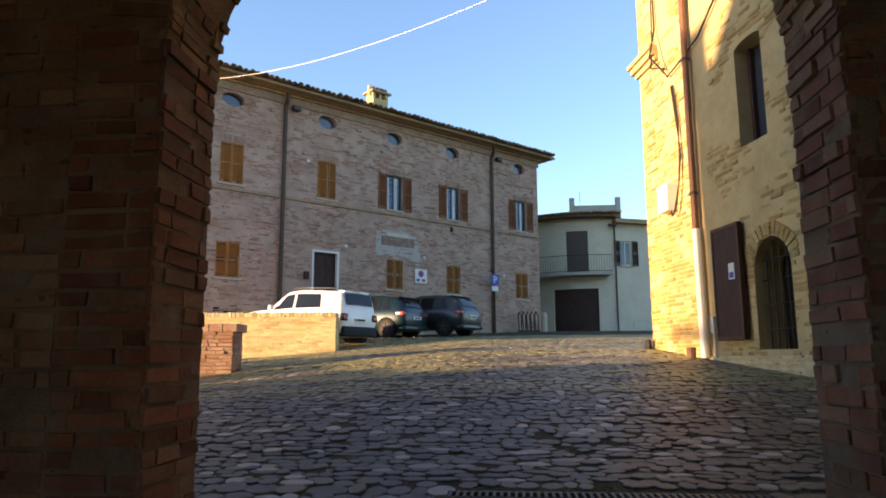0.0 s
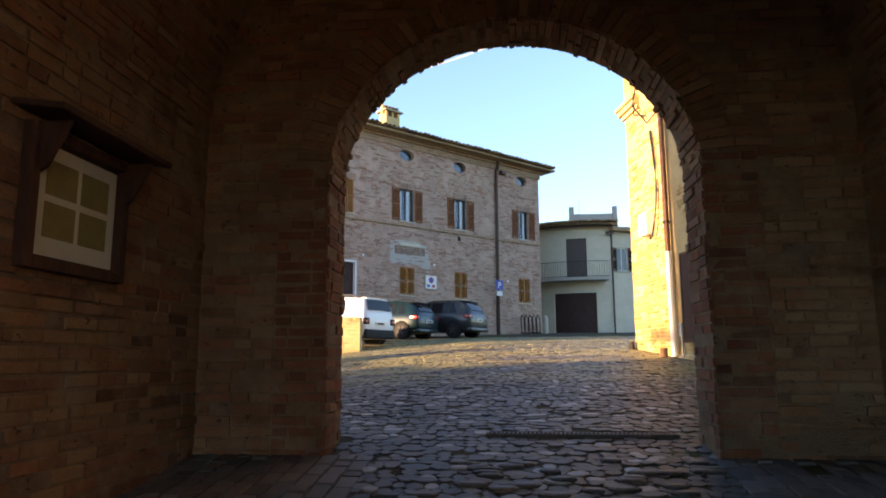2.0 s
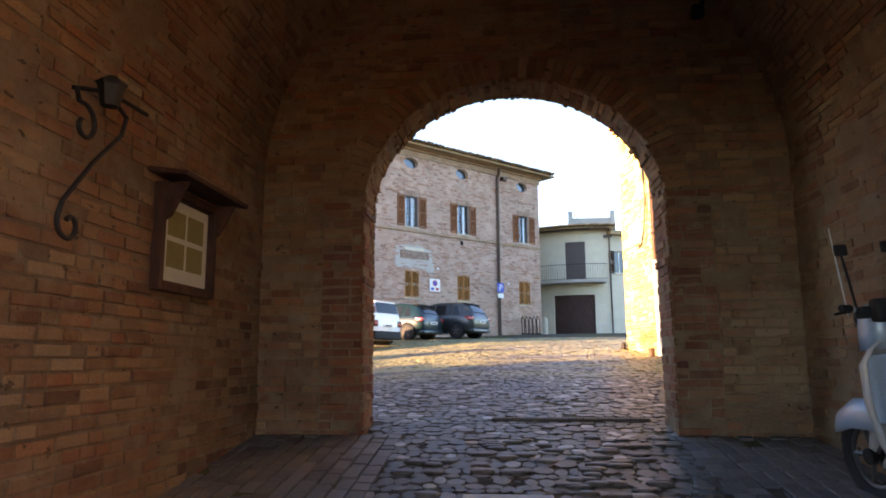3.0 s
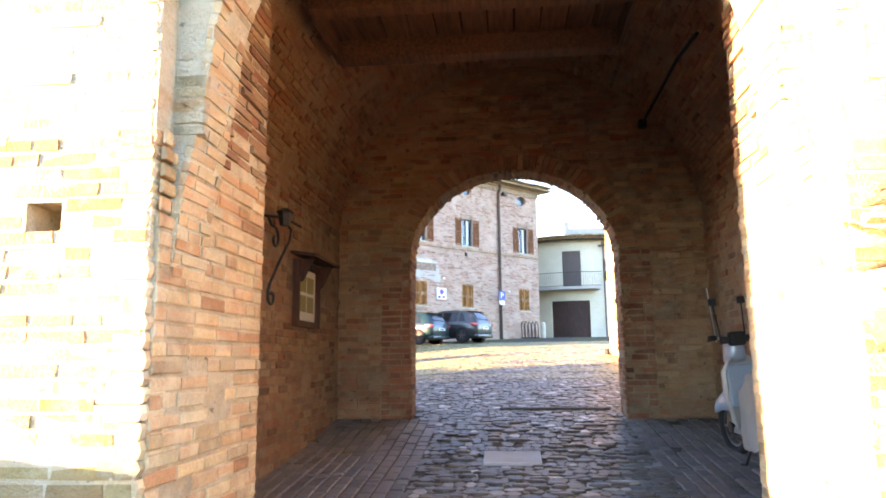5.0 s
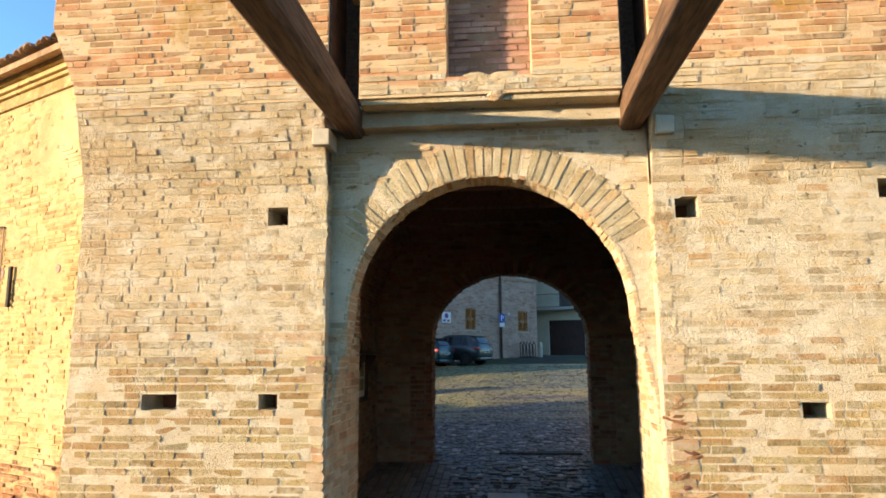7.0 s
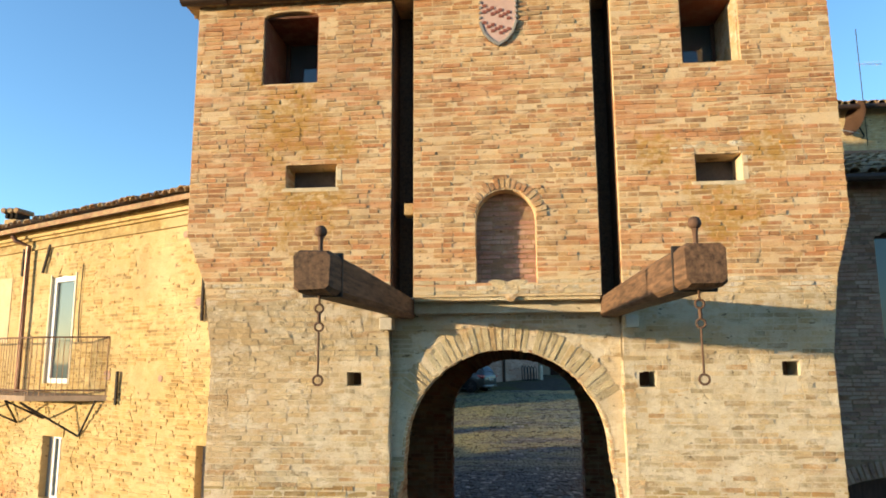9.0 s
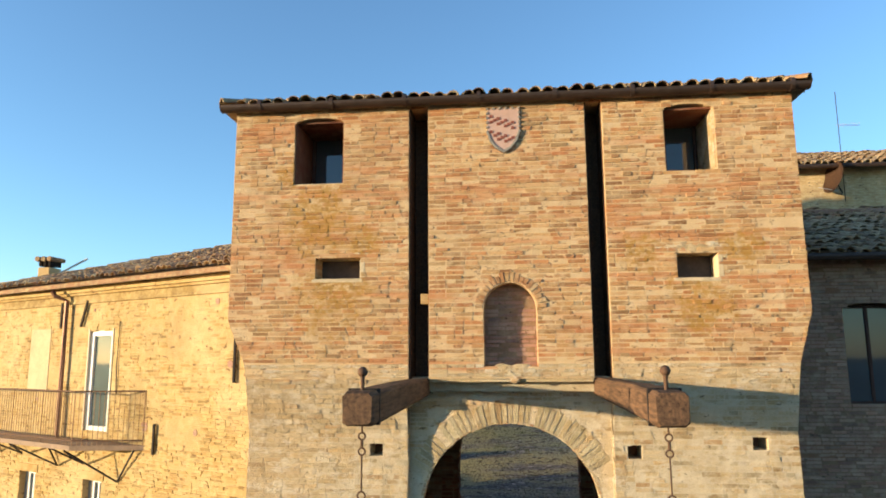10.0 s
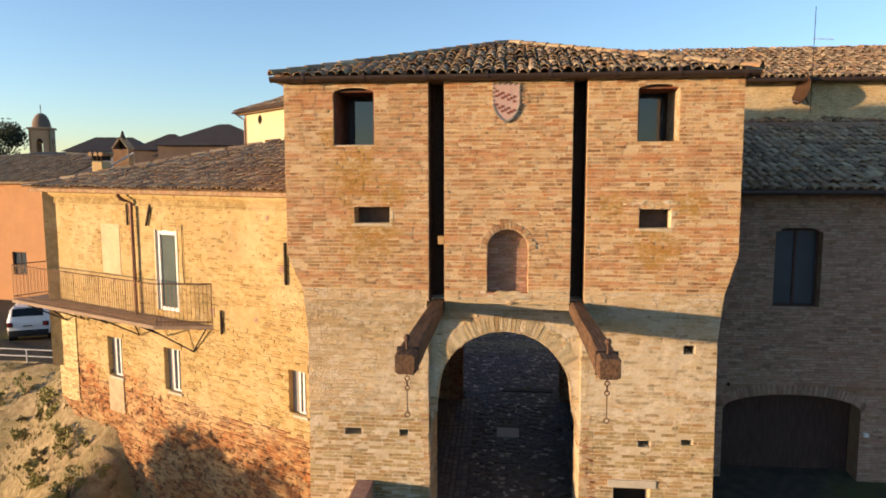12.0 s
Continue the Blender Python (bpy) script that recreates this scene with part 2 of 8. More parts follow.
def spots(s, places, rough=0.5):
    """A ragged patch round each (x, z, size) of a wall that faces along y."""
    flatten = s.node("VectorMath", operation="MULTIPLY")
    flatten.inputs[1].default_value = (1, 0, 1)
    s.put(s.geo.outputs["Position"], flatten.inputs[0])
    n = s.noise(4.5, 5, 0.65, offset=21)
    total = None
    for x, z, r in places:
        d = s.node("VectorMath", operation="DISTANCE")
        d.inputs[1].default_value = (x, 0, z)
        s.put(flatten.outputs[0], d.inputs[0])
        f = s.ramp(s.math("ADD", s.math("SUBTRACT", 1.0, s.math("DIVIDE", d.outputs["Value"], r)), s.math("MULTIPLY", s.math("SUBTRACT", n, 0.5), 2.4)), [(0.12, 0.0), (0.55, 1.0)])
        total = f if total is None else s.math("MAXIMUM", total, f)
    return total


def streaks(s, col, colour, scale=0.9, lo=0.54, hi=0.62, amount=0.75, offset=31):
    """Runs of courses fired to another colour."""
    f = s.ramp(s.noise(scale, 4, 0.6, (0.4, 0.4, 5.5), offset), [(lo, 0.0), (hi, amount)])
    own = s.ramp(s.math("FRACT", s.math("MULTIPLY", s.piece(), 17.3)), [(0.25, 0.15), (0.55, 1.0)])
    return s.mix(s.math("MULTIPLY", f, own), col, colour)


def pits(s, col, scale=13, lo=0.67, dark=(0.10, 0.07, 0.045), offset=9):
    return s.mix(s.ramp(s.noise(scale, 3, 0.55, (1, 1, 1.8), offset), [(lo, 0.0), (lo + 0.05, 0.75)]), col, dark)


def lichen(s, col):
    col = streaks(s, col, (0.53, 0.38, 0.20), 1.1, 0.54, 0.64, 0.4, 57)
    col = streaks(s, col, (0.48, 0.19, 0.08), 0.9, 0.52, 0.62, 0.6)
    col = pits(s, pits(s, col, 13, 0.645), 5, 0.66, (0.16, 0.10, 0.06), 77)
    patch = s.math("MULTIPLY", spots(s, [(-3.2, 7.35, 0.75), (-3.0, 6.05, 0.75), (-2.5, 7.0, 0.4), (2.6, 5.95, 0.6), (-3.7, 8.1, 0.3), (1.75, 6.75, 0.4), (3.2, 6.75, 0.4)]), s.ramp(s.noise(16, 3, 0.6), [(0.36, 0.15), (0.58, 0.75)]))
    return s.mix(patch, col, (0.36, 0.19, 0.035))


def low_wear(s, col):
    col = streaks(s, col, (0.47, 0.25, 0.115), 0.8, 0.56, 0.66, 0.6)
    col = s.mix(s.ramp(s.noise(0.55, 5, 0.6, offset=4), [(0.45, 0.0), (0.62, 0.55)]), col, (0.57, 0.41, 0.23))
    col = s.mix(s.ramp(s.noise(2.4, 5, 0.7, (1, 1, 1.6), 17), [(0.54, 0.0), (0.66, 0.4)]), col, (0.50, 0.35, 0.18))
    col = s.mix(s.ramp(s.noise(3.1, 5, 0.7, (1, 1, 1.6), 23), [(0.5, 0.0), (0.62, 0.75)]), col, (0.70, 0.61, 0.46))
    return pits(s, pits(s, col, 9, 0.66), 22, 0.68, (0.24, 0.17, 0.10), 41)


def base_wear(s, col):
    """Redder courses and blotches of old mortar near the ground."""
    col = streaks(s, col, (0.45, 0.215, 0.085), 0.8, 0.53, 0.63, 0.65)
    col = s.mix(s.ramp(s.noise(2.4, 5, 0.7, (1, 1, 1.6), 17), [(0.54, 0.0), (0.66, 0.4)]), col, (0.48, 0.31, 0.15))
    col = s.mix(s.ramp(s.noise(3.1, 5, 0.7, (1, 1, 1.6), 23), [(0.52, 0.0), (0.64, 0.6)]), col, (0.63, 0.51, 0.35))
    return pits(s, pits(s, col, 9, 0.66), 22, 0.68, (0.24, 0.17, 0.10), 41)


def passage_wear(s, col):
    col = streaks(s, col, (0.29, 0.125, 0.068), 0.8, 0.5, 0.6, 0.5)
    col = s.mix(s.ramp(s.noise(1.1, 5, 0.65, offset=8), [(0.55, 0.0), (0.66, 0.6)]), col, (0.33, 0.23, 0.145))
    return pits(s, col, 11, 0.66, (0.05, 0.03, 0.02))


def facade_wear(s, col):
    col = s.mix(s.ramp(s.noise(0.45, 5, 0.6, offset=14), [(0.44, 0.0), (0.64, 0.55)]), col, (0.46, 0.255, 0.18))
    col = s.mix(s.ramp(s.noise(0.7, 6, 0.65, offset=2), [(0.52, 0.0), (0.66, 0.4)]), col, (0.50, 0.39, 0.30))
    col = streaks(s, col, (0.27, 0.115, 0.065), 1.6, 0.52, 0.60, 0.8)
    return pits(s, col, 6, 0.60, (0.12, 0.075, 0.055))


def ravine_wear(s, col):
    """Ochre above, raw and red where the face has weathered off."""
    sep = s.node("SeparateXYZ")
    s.put(s.geo.outputs["Position"], sep.inputs[0])
    h = s.math("ADD", sep.outputs[2], s.math("MULTIPLY", s.math("SUBTRACT", s.noise(0.5, 5, 0.65, offset=6), 0.5), 4.0))
    low_f = s.ramp(s.math("DIVIDE", s.math("ADD", h, 0.4), 4.0), [(0.1, 0.75), (0.45, 0.0)])
    band = spots(s, [(-13.5, 0.9, 1.0), (-12.7, 0.3, 0.9), (-11.3, 0.8, 1.0), (-10.4, 0.45, 1.0), (-9.4, 0.1, 1.0), (-8.3, 0.1, 1.0), (-7.2, 0.0, 1.0), (-6.2, 0.0, 1.0), (-5.3, -0.1, 0.9)])
    raw_f = s.math("MAXIMUM", low_f, band)
    own = s.ramp(s.math("FRACT", s.math("MULTIPLY", s.piece(), 11.7)), [(0.1, 0.4), (0.5, 1.0)])
    col = s.mix(s.math("MULTIPLY", raw_f, own), col, (0.36, 0.135, 0.05))
    col = s.mix(s.ramp(s.noise(0.8, 5, 0.6, offset=3), [(0.5, 0.0), (0.64, 0.5)]), col, (0.56, 0.43, 0.24))
    col = s.mix(s.math("MULTIPLY", raw_f, s.ramp(s.noise(2.2, 5, 0.7, (1, 1, 1.5), 27), [(0.48, 0.0), (0.6, 0.75)])), col, (0.56, 0.37, 0.17))
    col = s.mix(s.math("MULTIPLY", raw_f, s.ramp(s.noise(4.5, 4, 0.65, (1, 1, 1.5), 33), [(0.53, 0.0), (0.58, 0.9)])), col, (0.09, 0.04, 0.022))
    return pits(s, col, 6, 0.63, (0.15, 0.08, 0.04))


M_BRICK_UP = piece_material("tower_brick", pick((0.48, 0.265, 0.115), (0.52, 0.31, 0.138), (0.46, 0.19, 0.080), (0.57, 0.38, 0.19), (0.33, 0.16, 0.072), (0.50, 0.24, 0.103)), smear=(0.61, 0.465, 0.28), smear_amount=0.5, stain=(0.20, 0.11, 0.06), stain_amount=0.3, extra=lichen)
M_BRICK_LOW = piece_material("weathered_brick", pick((0.64, 0.505, 0.305), (0.61, 0.46, 0.26), (0.68, 0.56, 0.365), (0.57, 0.39, 0.20), (0.65, 0.52, 0.325), (0.54, 0.32, 0.15)), smear=(0.67, 0.58, 0.42), smear_amount=0.6, stain_amount=0.15, bump=1.0, extra=low_wear, relief=0.035)
M_BRICK_PALE = piece_material("pale_arch_brick", pick((0.56, 0.46, 0.28), (0.53, 0.42, 0.24), (0.60, 0.51, 0.33), (0.53, 0.39, 0.21), (0.58, 0.48, 0.30), (0.52, 0.35, 0.18)), smear=(0.64, 0.55, 0.38), smear_amount=0.6, stain_amount=0.12, bump=1.0, extra=lambda s, c: pits(s, c, 11, 0.66), relief=0.03)
# Passage brick is darkened to carry part of the passage's shade.
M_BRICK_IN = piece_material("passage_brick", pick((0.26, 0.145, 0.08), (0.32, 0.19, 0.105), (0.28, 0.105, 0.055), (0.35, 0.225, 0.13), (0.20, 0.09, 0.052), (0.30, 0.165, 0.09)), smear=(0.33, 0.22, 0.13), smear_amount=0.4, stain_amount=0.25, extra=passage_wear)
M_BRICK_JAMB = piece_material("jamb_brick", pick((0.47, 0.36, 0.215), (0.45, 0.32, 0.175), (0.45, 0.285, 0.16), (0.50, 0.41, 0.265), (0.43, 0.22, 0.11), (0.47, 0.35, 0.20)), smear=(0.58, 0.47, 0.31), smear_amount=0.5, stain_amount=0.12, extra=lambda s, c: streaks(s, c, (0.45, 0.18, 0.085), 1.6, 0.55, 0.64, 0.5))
M_BRICK_HOUSE = piece_material("house_brick", pick((0.42, 0.295, 0.12), (0.39, 0.255, 0.095), (0.47, 0.35, 0.165), (0.34, 0.20, 0.07), (0.45, 0.325, 0.14), (0.38, 0.24, 0.085)), smear=(0.51, 0.40, 0.19), smear_amount=0.6, stain_amount=0.2, extra=ravine_wear)
M_BRICK_RED = piece_material("eroded_red_brick", pick((0.40, 0.19, 0.085), (0.44, 0.24, 0.11), (0.34, 0.13, 0.06), (0.48, 0.30, 0.15), (0.38, 0.15, 0.065), (0.32, 0.15, 0.075)), smear_amount=0.3, stain_amount=0.3, bump=1.0, extra=ravine_wear, relief=0.035)
# Grey-brown palette set to look like brick standing in shade.
M_BRICK_SHADE = piece_material("shade_toned_brick", pick((0.36, 0.215, 0.16), (0.39, 0.245, 0.18), (0.33, 0.185, 0.14), (0.41, 0.265, 0.20), (0.35, 0.195, 0.15), (0.38, 0.215, 0.15)), smear_amount=0.3, stain_amount=0.2, extra=lambda s, c: pits(s, streaks(s, c, (0.30, 0.15, 0.10)), 9, 0.65))
M_BRICK_BASE = piece_material("pale_base_brick", pick((0.49, 0.37, 0.175), (0.45, 0.315, 0.13), (0.42, 0.235, 0.09), (0.54, 0.44, 0.235), (0.42, 0.275, 0.11), (0.49, 0.365, 0.175)), smear=(0.56, 0.43, 0.26), smear_amount=0.4, stain_amount=0.15, bump=1.0, extra=base_wear, relief=0.035)
M_BRICK_YELLOW = piece_material("yellow_brick", pick((0.66, 0.545, 0.28), (0.64, 0.51, 0.25), (0.69, 0.585, 0.33), (0.60, 0.46, 0.21), (0.67, 0.555, 0.30), (0.63, 0.50, 0.235)), smear=(0.68, 0.57, 0.34), smear_amount=0.5, stain_amount=0.12, extra=lambda s, c: streaks(s, c, (0.42, 0.24, 0.08), 1.6, 0.52, 0.64, 0.6))
M_BRICK_GOLD = piece_material("golden_brick", pick((0.44, 0.30, 0.115), (0.39, 0.24, 0.08), (0.48, 0.35, 0.155), (0.33, 0.18, 0.055), (0.46, 0.32, 0.135), (0.37, 0.22, 0.07)), smear=(0.57, 0.43, 0.22), smear_amount=0.45, stain_amount=0.2, extra=lambda s, c: pits(s, streaks(s, c, (0.36, 0.20, 0.065), 1.8, 0.5, 0.6, 0.7), 8, 0.64, (0.2, 0.12, 0.05)))
M_BRICK_RAW = piece_material("raw_orange_brick", pick((0.44, 0.20, 0.08), (0.47, 0.26, 0.11), (0.40, 0.15, 0.06), (0.50, 0.33, 0.16), (0.36, 0.15, 0.065), (0.45, 0.23, 0.09)), smear_amount=0.3, stain_amount=0.3, bump=1.0, relief=0.03)
# Red corner brick, darkened further to hold the passage's shade.
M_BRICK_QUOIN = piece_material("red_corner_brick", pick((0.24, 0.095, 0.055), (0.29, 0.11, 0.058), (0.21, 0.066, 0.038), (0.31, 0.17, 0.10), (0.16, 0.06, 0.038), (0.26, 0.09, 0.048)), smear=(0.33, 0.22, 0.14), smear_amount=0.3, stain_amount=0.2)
M_BRICK_FACADE = piece_material("pink_brown_facade_brick", pick((0.44, 0.258, 0.195), (0.48, 0.295, 0.225), (0.42, 0.208, 0.155), (0.50, 0.33, 0.255), (0.36, 0.20, 0.15), (0.45, 0.242, 0.18)), smear=(0.47, 0.35, 0.26), smear_amount=0.4, stain_amount=0.1, extra=facade_wear)
M_MORTAR = piece_material("lime_mortar", [(0.0, (0.66, 0.55, 0.38)), (1.0, (0.66, 0.55, 0.38))], smear=(0.70, 0.60, 0.44), smear_amount=0.5, stain_amount=0.15, bump=1.0, extra=low_wear, relief=0.03)
M_MORTAR_UP = piece_material("sandy_joint_mortar", [(0.0, (0.57, 0.405, 0.23)), (1.0, (0.57, 0.405, 0.23))], smear=(0.61, 0.475, 0.30), smear_amount=0.5, stain=(0.34, 0.19, 0.10), stain_amount=0.4, bump=0.8, extra=lichen)
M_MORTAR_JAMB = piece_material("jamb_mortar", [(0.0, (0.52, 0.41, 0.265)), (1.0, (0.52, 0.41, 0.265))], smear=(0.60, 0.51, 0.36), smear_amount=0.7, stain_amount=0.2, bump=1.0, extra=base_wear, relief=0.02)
# Mortar of shaded walls, with the shade put into its colour.
M_MORTAR_IN = piece_material("shade_dark_mortar", [(0.0, (0.27, 0.17, 0.105)), (1.0, (0.27, 0.17, 0.105))], smear=(0.33, 0.25, 0.17), smear_amount=0.7, stain=(0.09, 0.06, 0.045), stain_amount=0.5, bump=1.0, extra=passage_wear, relief=0.02)
M_MORTAR_HOUSE = piece_material("ochre_mortar", [(0.0, (0.46, 0.32, 0.145)), (1.0, (0.46, 0.32, 0.145))], smear=(0.54, 0.41, 0.22), smear_amount=0.5, stain_amount=0.2, bump=0.8, extra=ravine_wear, relief=0.02)
M_MORTAR_FACADE = plain("facade_mortar", (0.45, 0.305, 0.235), 0.95, vary=0.25, scale=2, spec=0.1, bump=0.6)
# Near-black colour that stands in for unlit space behind openings.
M_DARK = plain("hollow_shade", (0.03, 0.025, 0.02), 0.95, vary=0.2, spec=0.05)
M_STONE = plain("pale_stone", (0.47, 0.41, 0.31), 0.8, vary=0.2, scale=6)
M_TILE = piece_material("clay_roof_tile", pick((0.33, 0.185, 0.105), (0.46, 0.30, 0.17), (0.20, 0.125, 0.085), (0.56, 0.41, 0.245), (0.24, 0.165, 0.115), (0.41, 0.205, 0.095)), smear=(0.44, 0.35, 0.19), smear_amount=0.7, stain=(0.07, 0.06, 0.045), stain_amount=0.4, scale=1.5, bump=0.9)
COBBLES = [(0.0, (0.07, 0.058, 0.049)), (0.3, (0.115, 0.094, 0.078)), (0.55, (0.06, 0.05, 0.043)), (0.78, (0.145, 0.115, 0.095)), (0.90, (0.11, 0.09, 0.076)), (0.92, (0.36, 0.325, 0.29))]


def moss_and_sun(s, col):
    """Moss and grit on the open yard, lightened to stand in for sun."""
    sep = s.node("SeparateXYZ")
    s.put(s.geo.outputs["Position"], sep.inputs[0])
    f = s.ramp(s.noise(0.8, 5, 0.65, (0.5, 1.6, 1), 12), [(0.38, 0.0), (0.54, 0.9)])
    f = s.math("MULTIPLY", f, s.ramp(s.math("DIVIDE", s.math("SUBTRACT", sep.outputs[1], 6.5), 4.0), [(0.0, 0.0), (0.6, 1.0)]))
    return s.mix(f, s.mix(f, col, (0.25, 0.21, 0.13)), (0.24, 0.215, 0.085))


M_COBBLE = piece_material("cobble_stone", COBBLES, smear=(0.10, 0.09, 0.075), smear_amount=0.5, stain=(0.06, 0.052, 0.045), stain_amount=0.3, rough=0.5, spec=0.4, bump=0.6, extra=moss_and_sun, relief=0.008)
M_SETT = piece_material("dark_paving_sett", pick((0.12, 0.105, 0.10), (0.15, 0.13, 0.12), (0.10, 0.09, 0.09), (0.18, 0.155, 0.14), (0.13, 0.11, 0.105), (0.16, 0.135, 0.12)), smear=(0.2, 0.18, 0.15), smear_amount=0.25, rough=0.6, spec=0.4, bump=0.35)
M_IRON = plain("wrought_iron", (0.035, 0.03, 0.028), 0.6, 0.6, vary=0.3, scale=20)
M_RUST = plain("rusty_iron", (0.12, 0.065, 0.04), 0.75, 0.3, vary=0.35, scale=25)
M_GUTTER = plain("dark_copper_gutter", (0.075, 0.05, 0.04), 0.45, 0.5, vary=0.25, scale=6)
M_COPPER = plain("brown_copper_pipe", (0.20, 0.10, 0.065), 0.45, 0.4, vary=0.25, scale=6)
M_WHITE = plain("white_paint", (0.72, 0.70, 0.66), 0.5, vary=0.08)
M_GREYBOX = plain("grey_plastic", (0.55, 0.55, 0.53), 0.5, vary=0.08)
M_CABLE = plain("pale_cable", (0.75, 0.72, 0.66), 0.5, vary=0.05)
M_BLACK = plain("black_rubber", (0.018, 0.018, 0.018), 0.75, vary=0.25)


def wood(name, dark, light, scale=1.0, axis=(14, 1.2, 14), rough=0.75):
    s = Shader(name)
    g = s.noise(2.2 * scale, 6, 0.65, axis)
    big = s.noise(1.5, 3, 0.6)
    col = s.ramp(g, [(0.32, dark), (0.68, light)])
    col = s.mix(0.4, col, s.ramp(big, [(0.3, 0.55), (0.75, 1.2)]), "MULTIPLY")
    s.bump(g, 0.5, 0.01)
    return s.done(col, rough, 0, 0.25)


M_BEAM = wood("old_oak_beam", (0.045, 0.026, 0.016), (0.20, 0.11, 0.06))
M_PLANK = wood("dark_ceiling_plank", (0.05, 0.028, 0.018), (0.13, 0.07, 0.042))
M_SHUTTER = wood("orange_brown_shutter", (0.33, 0.125, 0.035), (0.45, 0.18, 0.055), axis=(8, 8, 1.5))
M_SHUTTER_RED = wood("red_brown_shutter", (0.21, 0.075, 0.035), (0.30, 0.115, 0.055), axis=(8, 8, 1.5))
M_DOOR = wood("dark_brown_door", (0.045, 0.022, 0.018), (0.085, 0.045, 0.035), axis=(10, 10, 1.2))
M_BOARD = wood("dark_red_board_frame", (0.05, 0.022, 0.016), (0.10, 0.045, 0.03), axis=(8, 8, 2))


def glass(name, colour=(0.05, 0.07, 0.085), spec=0.9):
    s = Shader(name)
    n = s.noise(1.2, 3, 0.5)
    s.bump(n, 0.03, 0.02)
    return s.done(s.ramp(n, [(0.3, tuple(c * 0.8 for c in colour)), (0.7, colour)]), 0.04, 0, spec)


M_GLASS = glass("window_glass")


def clear_glass(name):
    s = Shader(name)
    s.b.inputs["Transmission Weight"].default_value = 1.0
    s.b.inputs["IOR"].default_value = 1.45
    s.bump(s.noise(1.5, 3, 0.5), 0.02, 0.02)
    return s.done((0.80, 0.86, 0.86), 0.02, 0, 0.5)


M_PANE = clear_glass("clear_window_pane")
M_CARGLASS = glass("car_glass", (0.010, 0.013, 0.015), 0.2)


def paint(name, colour, metal=0.3):
    s = Shader(name)
    n = s.noise(3, 4, 0.6)
    s.b.inputs["Coat Weight"].default_value = 0.35
    s.b.inputs["Coat Roughness"].default_value = 0.06
    return s.done(s.ramp(n, [(0.3, tuple(c * 0.93 for c in colour)), (0.7, colour)]), 0.35, metal, 0.35)

# ---- ground ----
PROFILE = [(-400, -6), (-40, -4), (-12, -0.9), (-3.8, -0.12), (0.9, 0.28), (3.4, 0.6), (10.7, 1.25), (12.8, 1.44), (20, 1.8), (25, 2.02), (35, 2.58), (50, 2.9), (90, 3.0), (5000, 3.0)]


def lerp_table(t, table):
    for (a, za), (b, zb) in zip(table, table[1:]):
        if t <= b:
            return za + (zb - za) * max(0.0, (t - a)) / (b - a)
    return table[-1][1]


def clamp01(t):
    return max(0.0, min(1.0, t))


def town_edge(x):
    """The line in front of which the ground falls into the ravine."""
    return lerp_table(x, [(-400, 120), (-60, 34), (-30, 12.5), (-22, 8.3), (-18.4, 8.05), (-14.2, 2.95), (-4.0, -1.2), (-3.3, -40), (3.6, -40), (4.2, -30), (400, -30)])


def ground_z(x, y):
    z = lerp_table(y, PROFILE)
    z += 0.07 * max(-8.0, min(0.0, x + 1.0)) * clamp01((y - 5) / 5) * clamp01((23 - y) / 4)
    k = clamp01((-8.5 - x) / 8)
    z = z * (1 - k) - 0.35 * k
    away = town_edge(x) - y
    if away > 0 and x < -3.3:
        sheer = clamp01((x + 12.2) / 2.0)
        z -= min(9.0, (0.35 + 6.5 * sheer) * clamp01(away / 0.4) + 0.75 * away + 0.5 * noise.noise((x * 0.4, y * 0.4, 0)))
    return z


def spread(a, b, step, far):
    inner = [a + step * i for i in range(int(round((b - a) / step)) + 1)]
    out = []
    d, p = step, 0
    while p < far:
        d *= 1.5
        p += d
        out.append(p)
    return [a - p for p in out[::-1]] + inner + [b + p for p in out]


def make_ground():
    xs, ys = spread(-30, 14, 0.5, 1800), spread(-10, 42, 0.5, 1800)
    verts = [(x, y, ground_z(x, y) - 0.021) for y in ys for x in xs]
    n = len(xs)
    faces = [(j * n + i, j * n + i + 1, (j + 1) * n + i + 1, (j + 1) * n + i) for j in range(len(ys) - 1) for i in range(n - 1)]
    s = Shader("earth_and_grit")
    a, b, c = s.noise(0.35, 6, 0.65), s.noise(4, 5, 0.6), s.noise(45, 3, 0.6)
    col = s.ramp(b, [(0.3, (0.06, 0.05, 0.04)), (0.7, (0.11, 0.09, 0.068))])
    col = s.mix(s.ramp(a, [(0.5, 0.0), (0.62, 0.8)]), col, (0.10, 0.105, 0.035))
    steep = s.node("SeparateXYZ")
    s.put(s.geo.outputs["True Normal"], steep.inputs[0])
    sand = s.mix(s.ramp(s.noise(1.3, 6, 0.7, offset=5), [(0.42, 0.0), (0.6, 0.8)]), s.ramp(b, [(0.35, (0.30, 0.21, 0.11)), (0.62, (0.56, 0.43, 0.25))]), (0.33, 0.27, 0.13))
    col = s.mix(s.ramp(steep.outputs[2], [(0.8, 1.0), (0.93, 0.0)]), col, sand)
    s.bump(s.math("ADD", b, c), 0.9, 0.08)
    ob = raw("ground", verts, faces, s.done(col, 0.95, 0, 0.15))
    for p in ob.data.polygons:
        p.use_smooth = True
    return tagged(ob, "sloping earth and grit ground of a hill town", "ground", kind="structure")


ground = make_ground()


def paving_place(x0=0.0, y0=0.0, turn=0.0):
    c, s = math.cos(radians(turn)), math.sin(radians(turn))

    def place(u, v, d):
        x, y = x0 + c * u - s * v, y0 + s * u + c * v
        return (x, y, ground_z(x, y) - 0.012 + d)
    return place


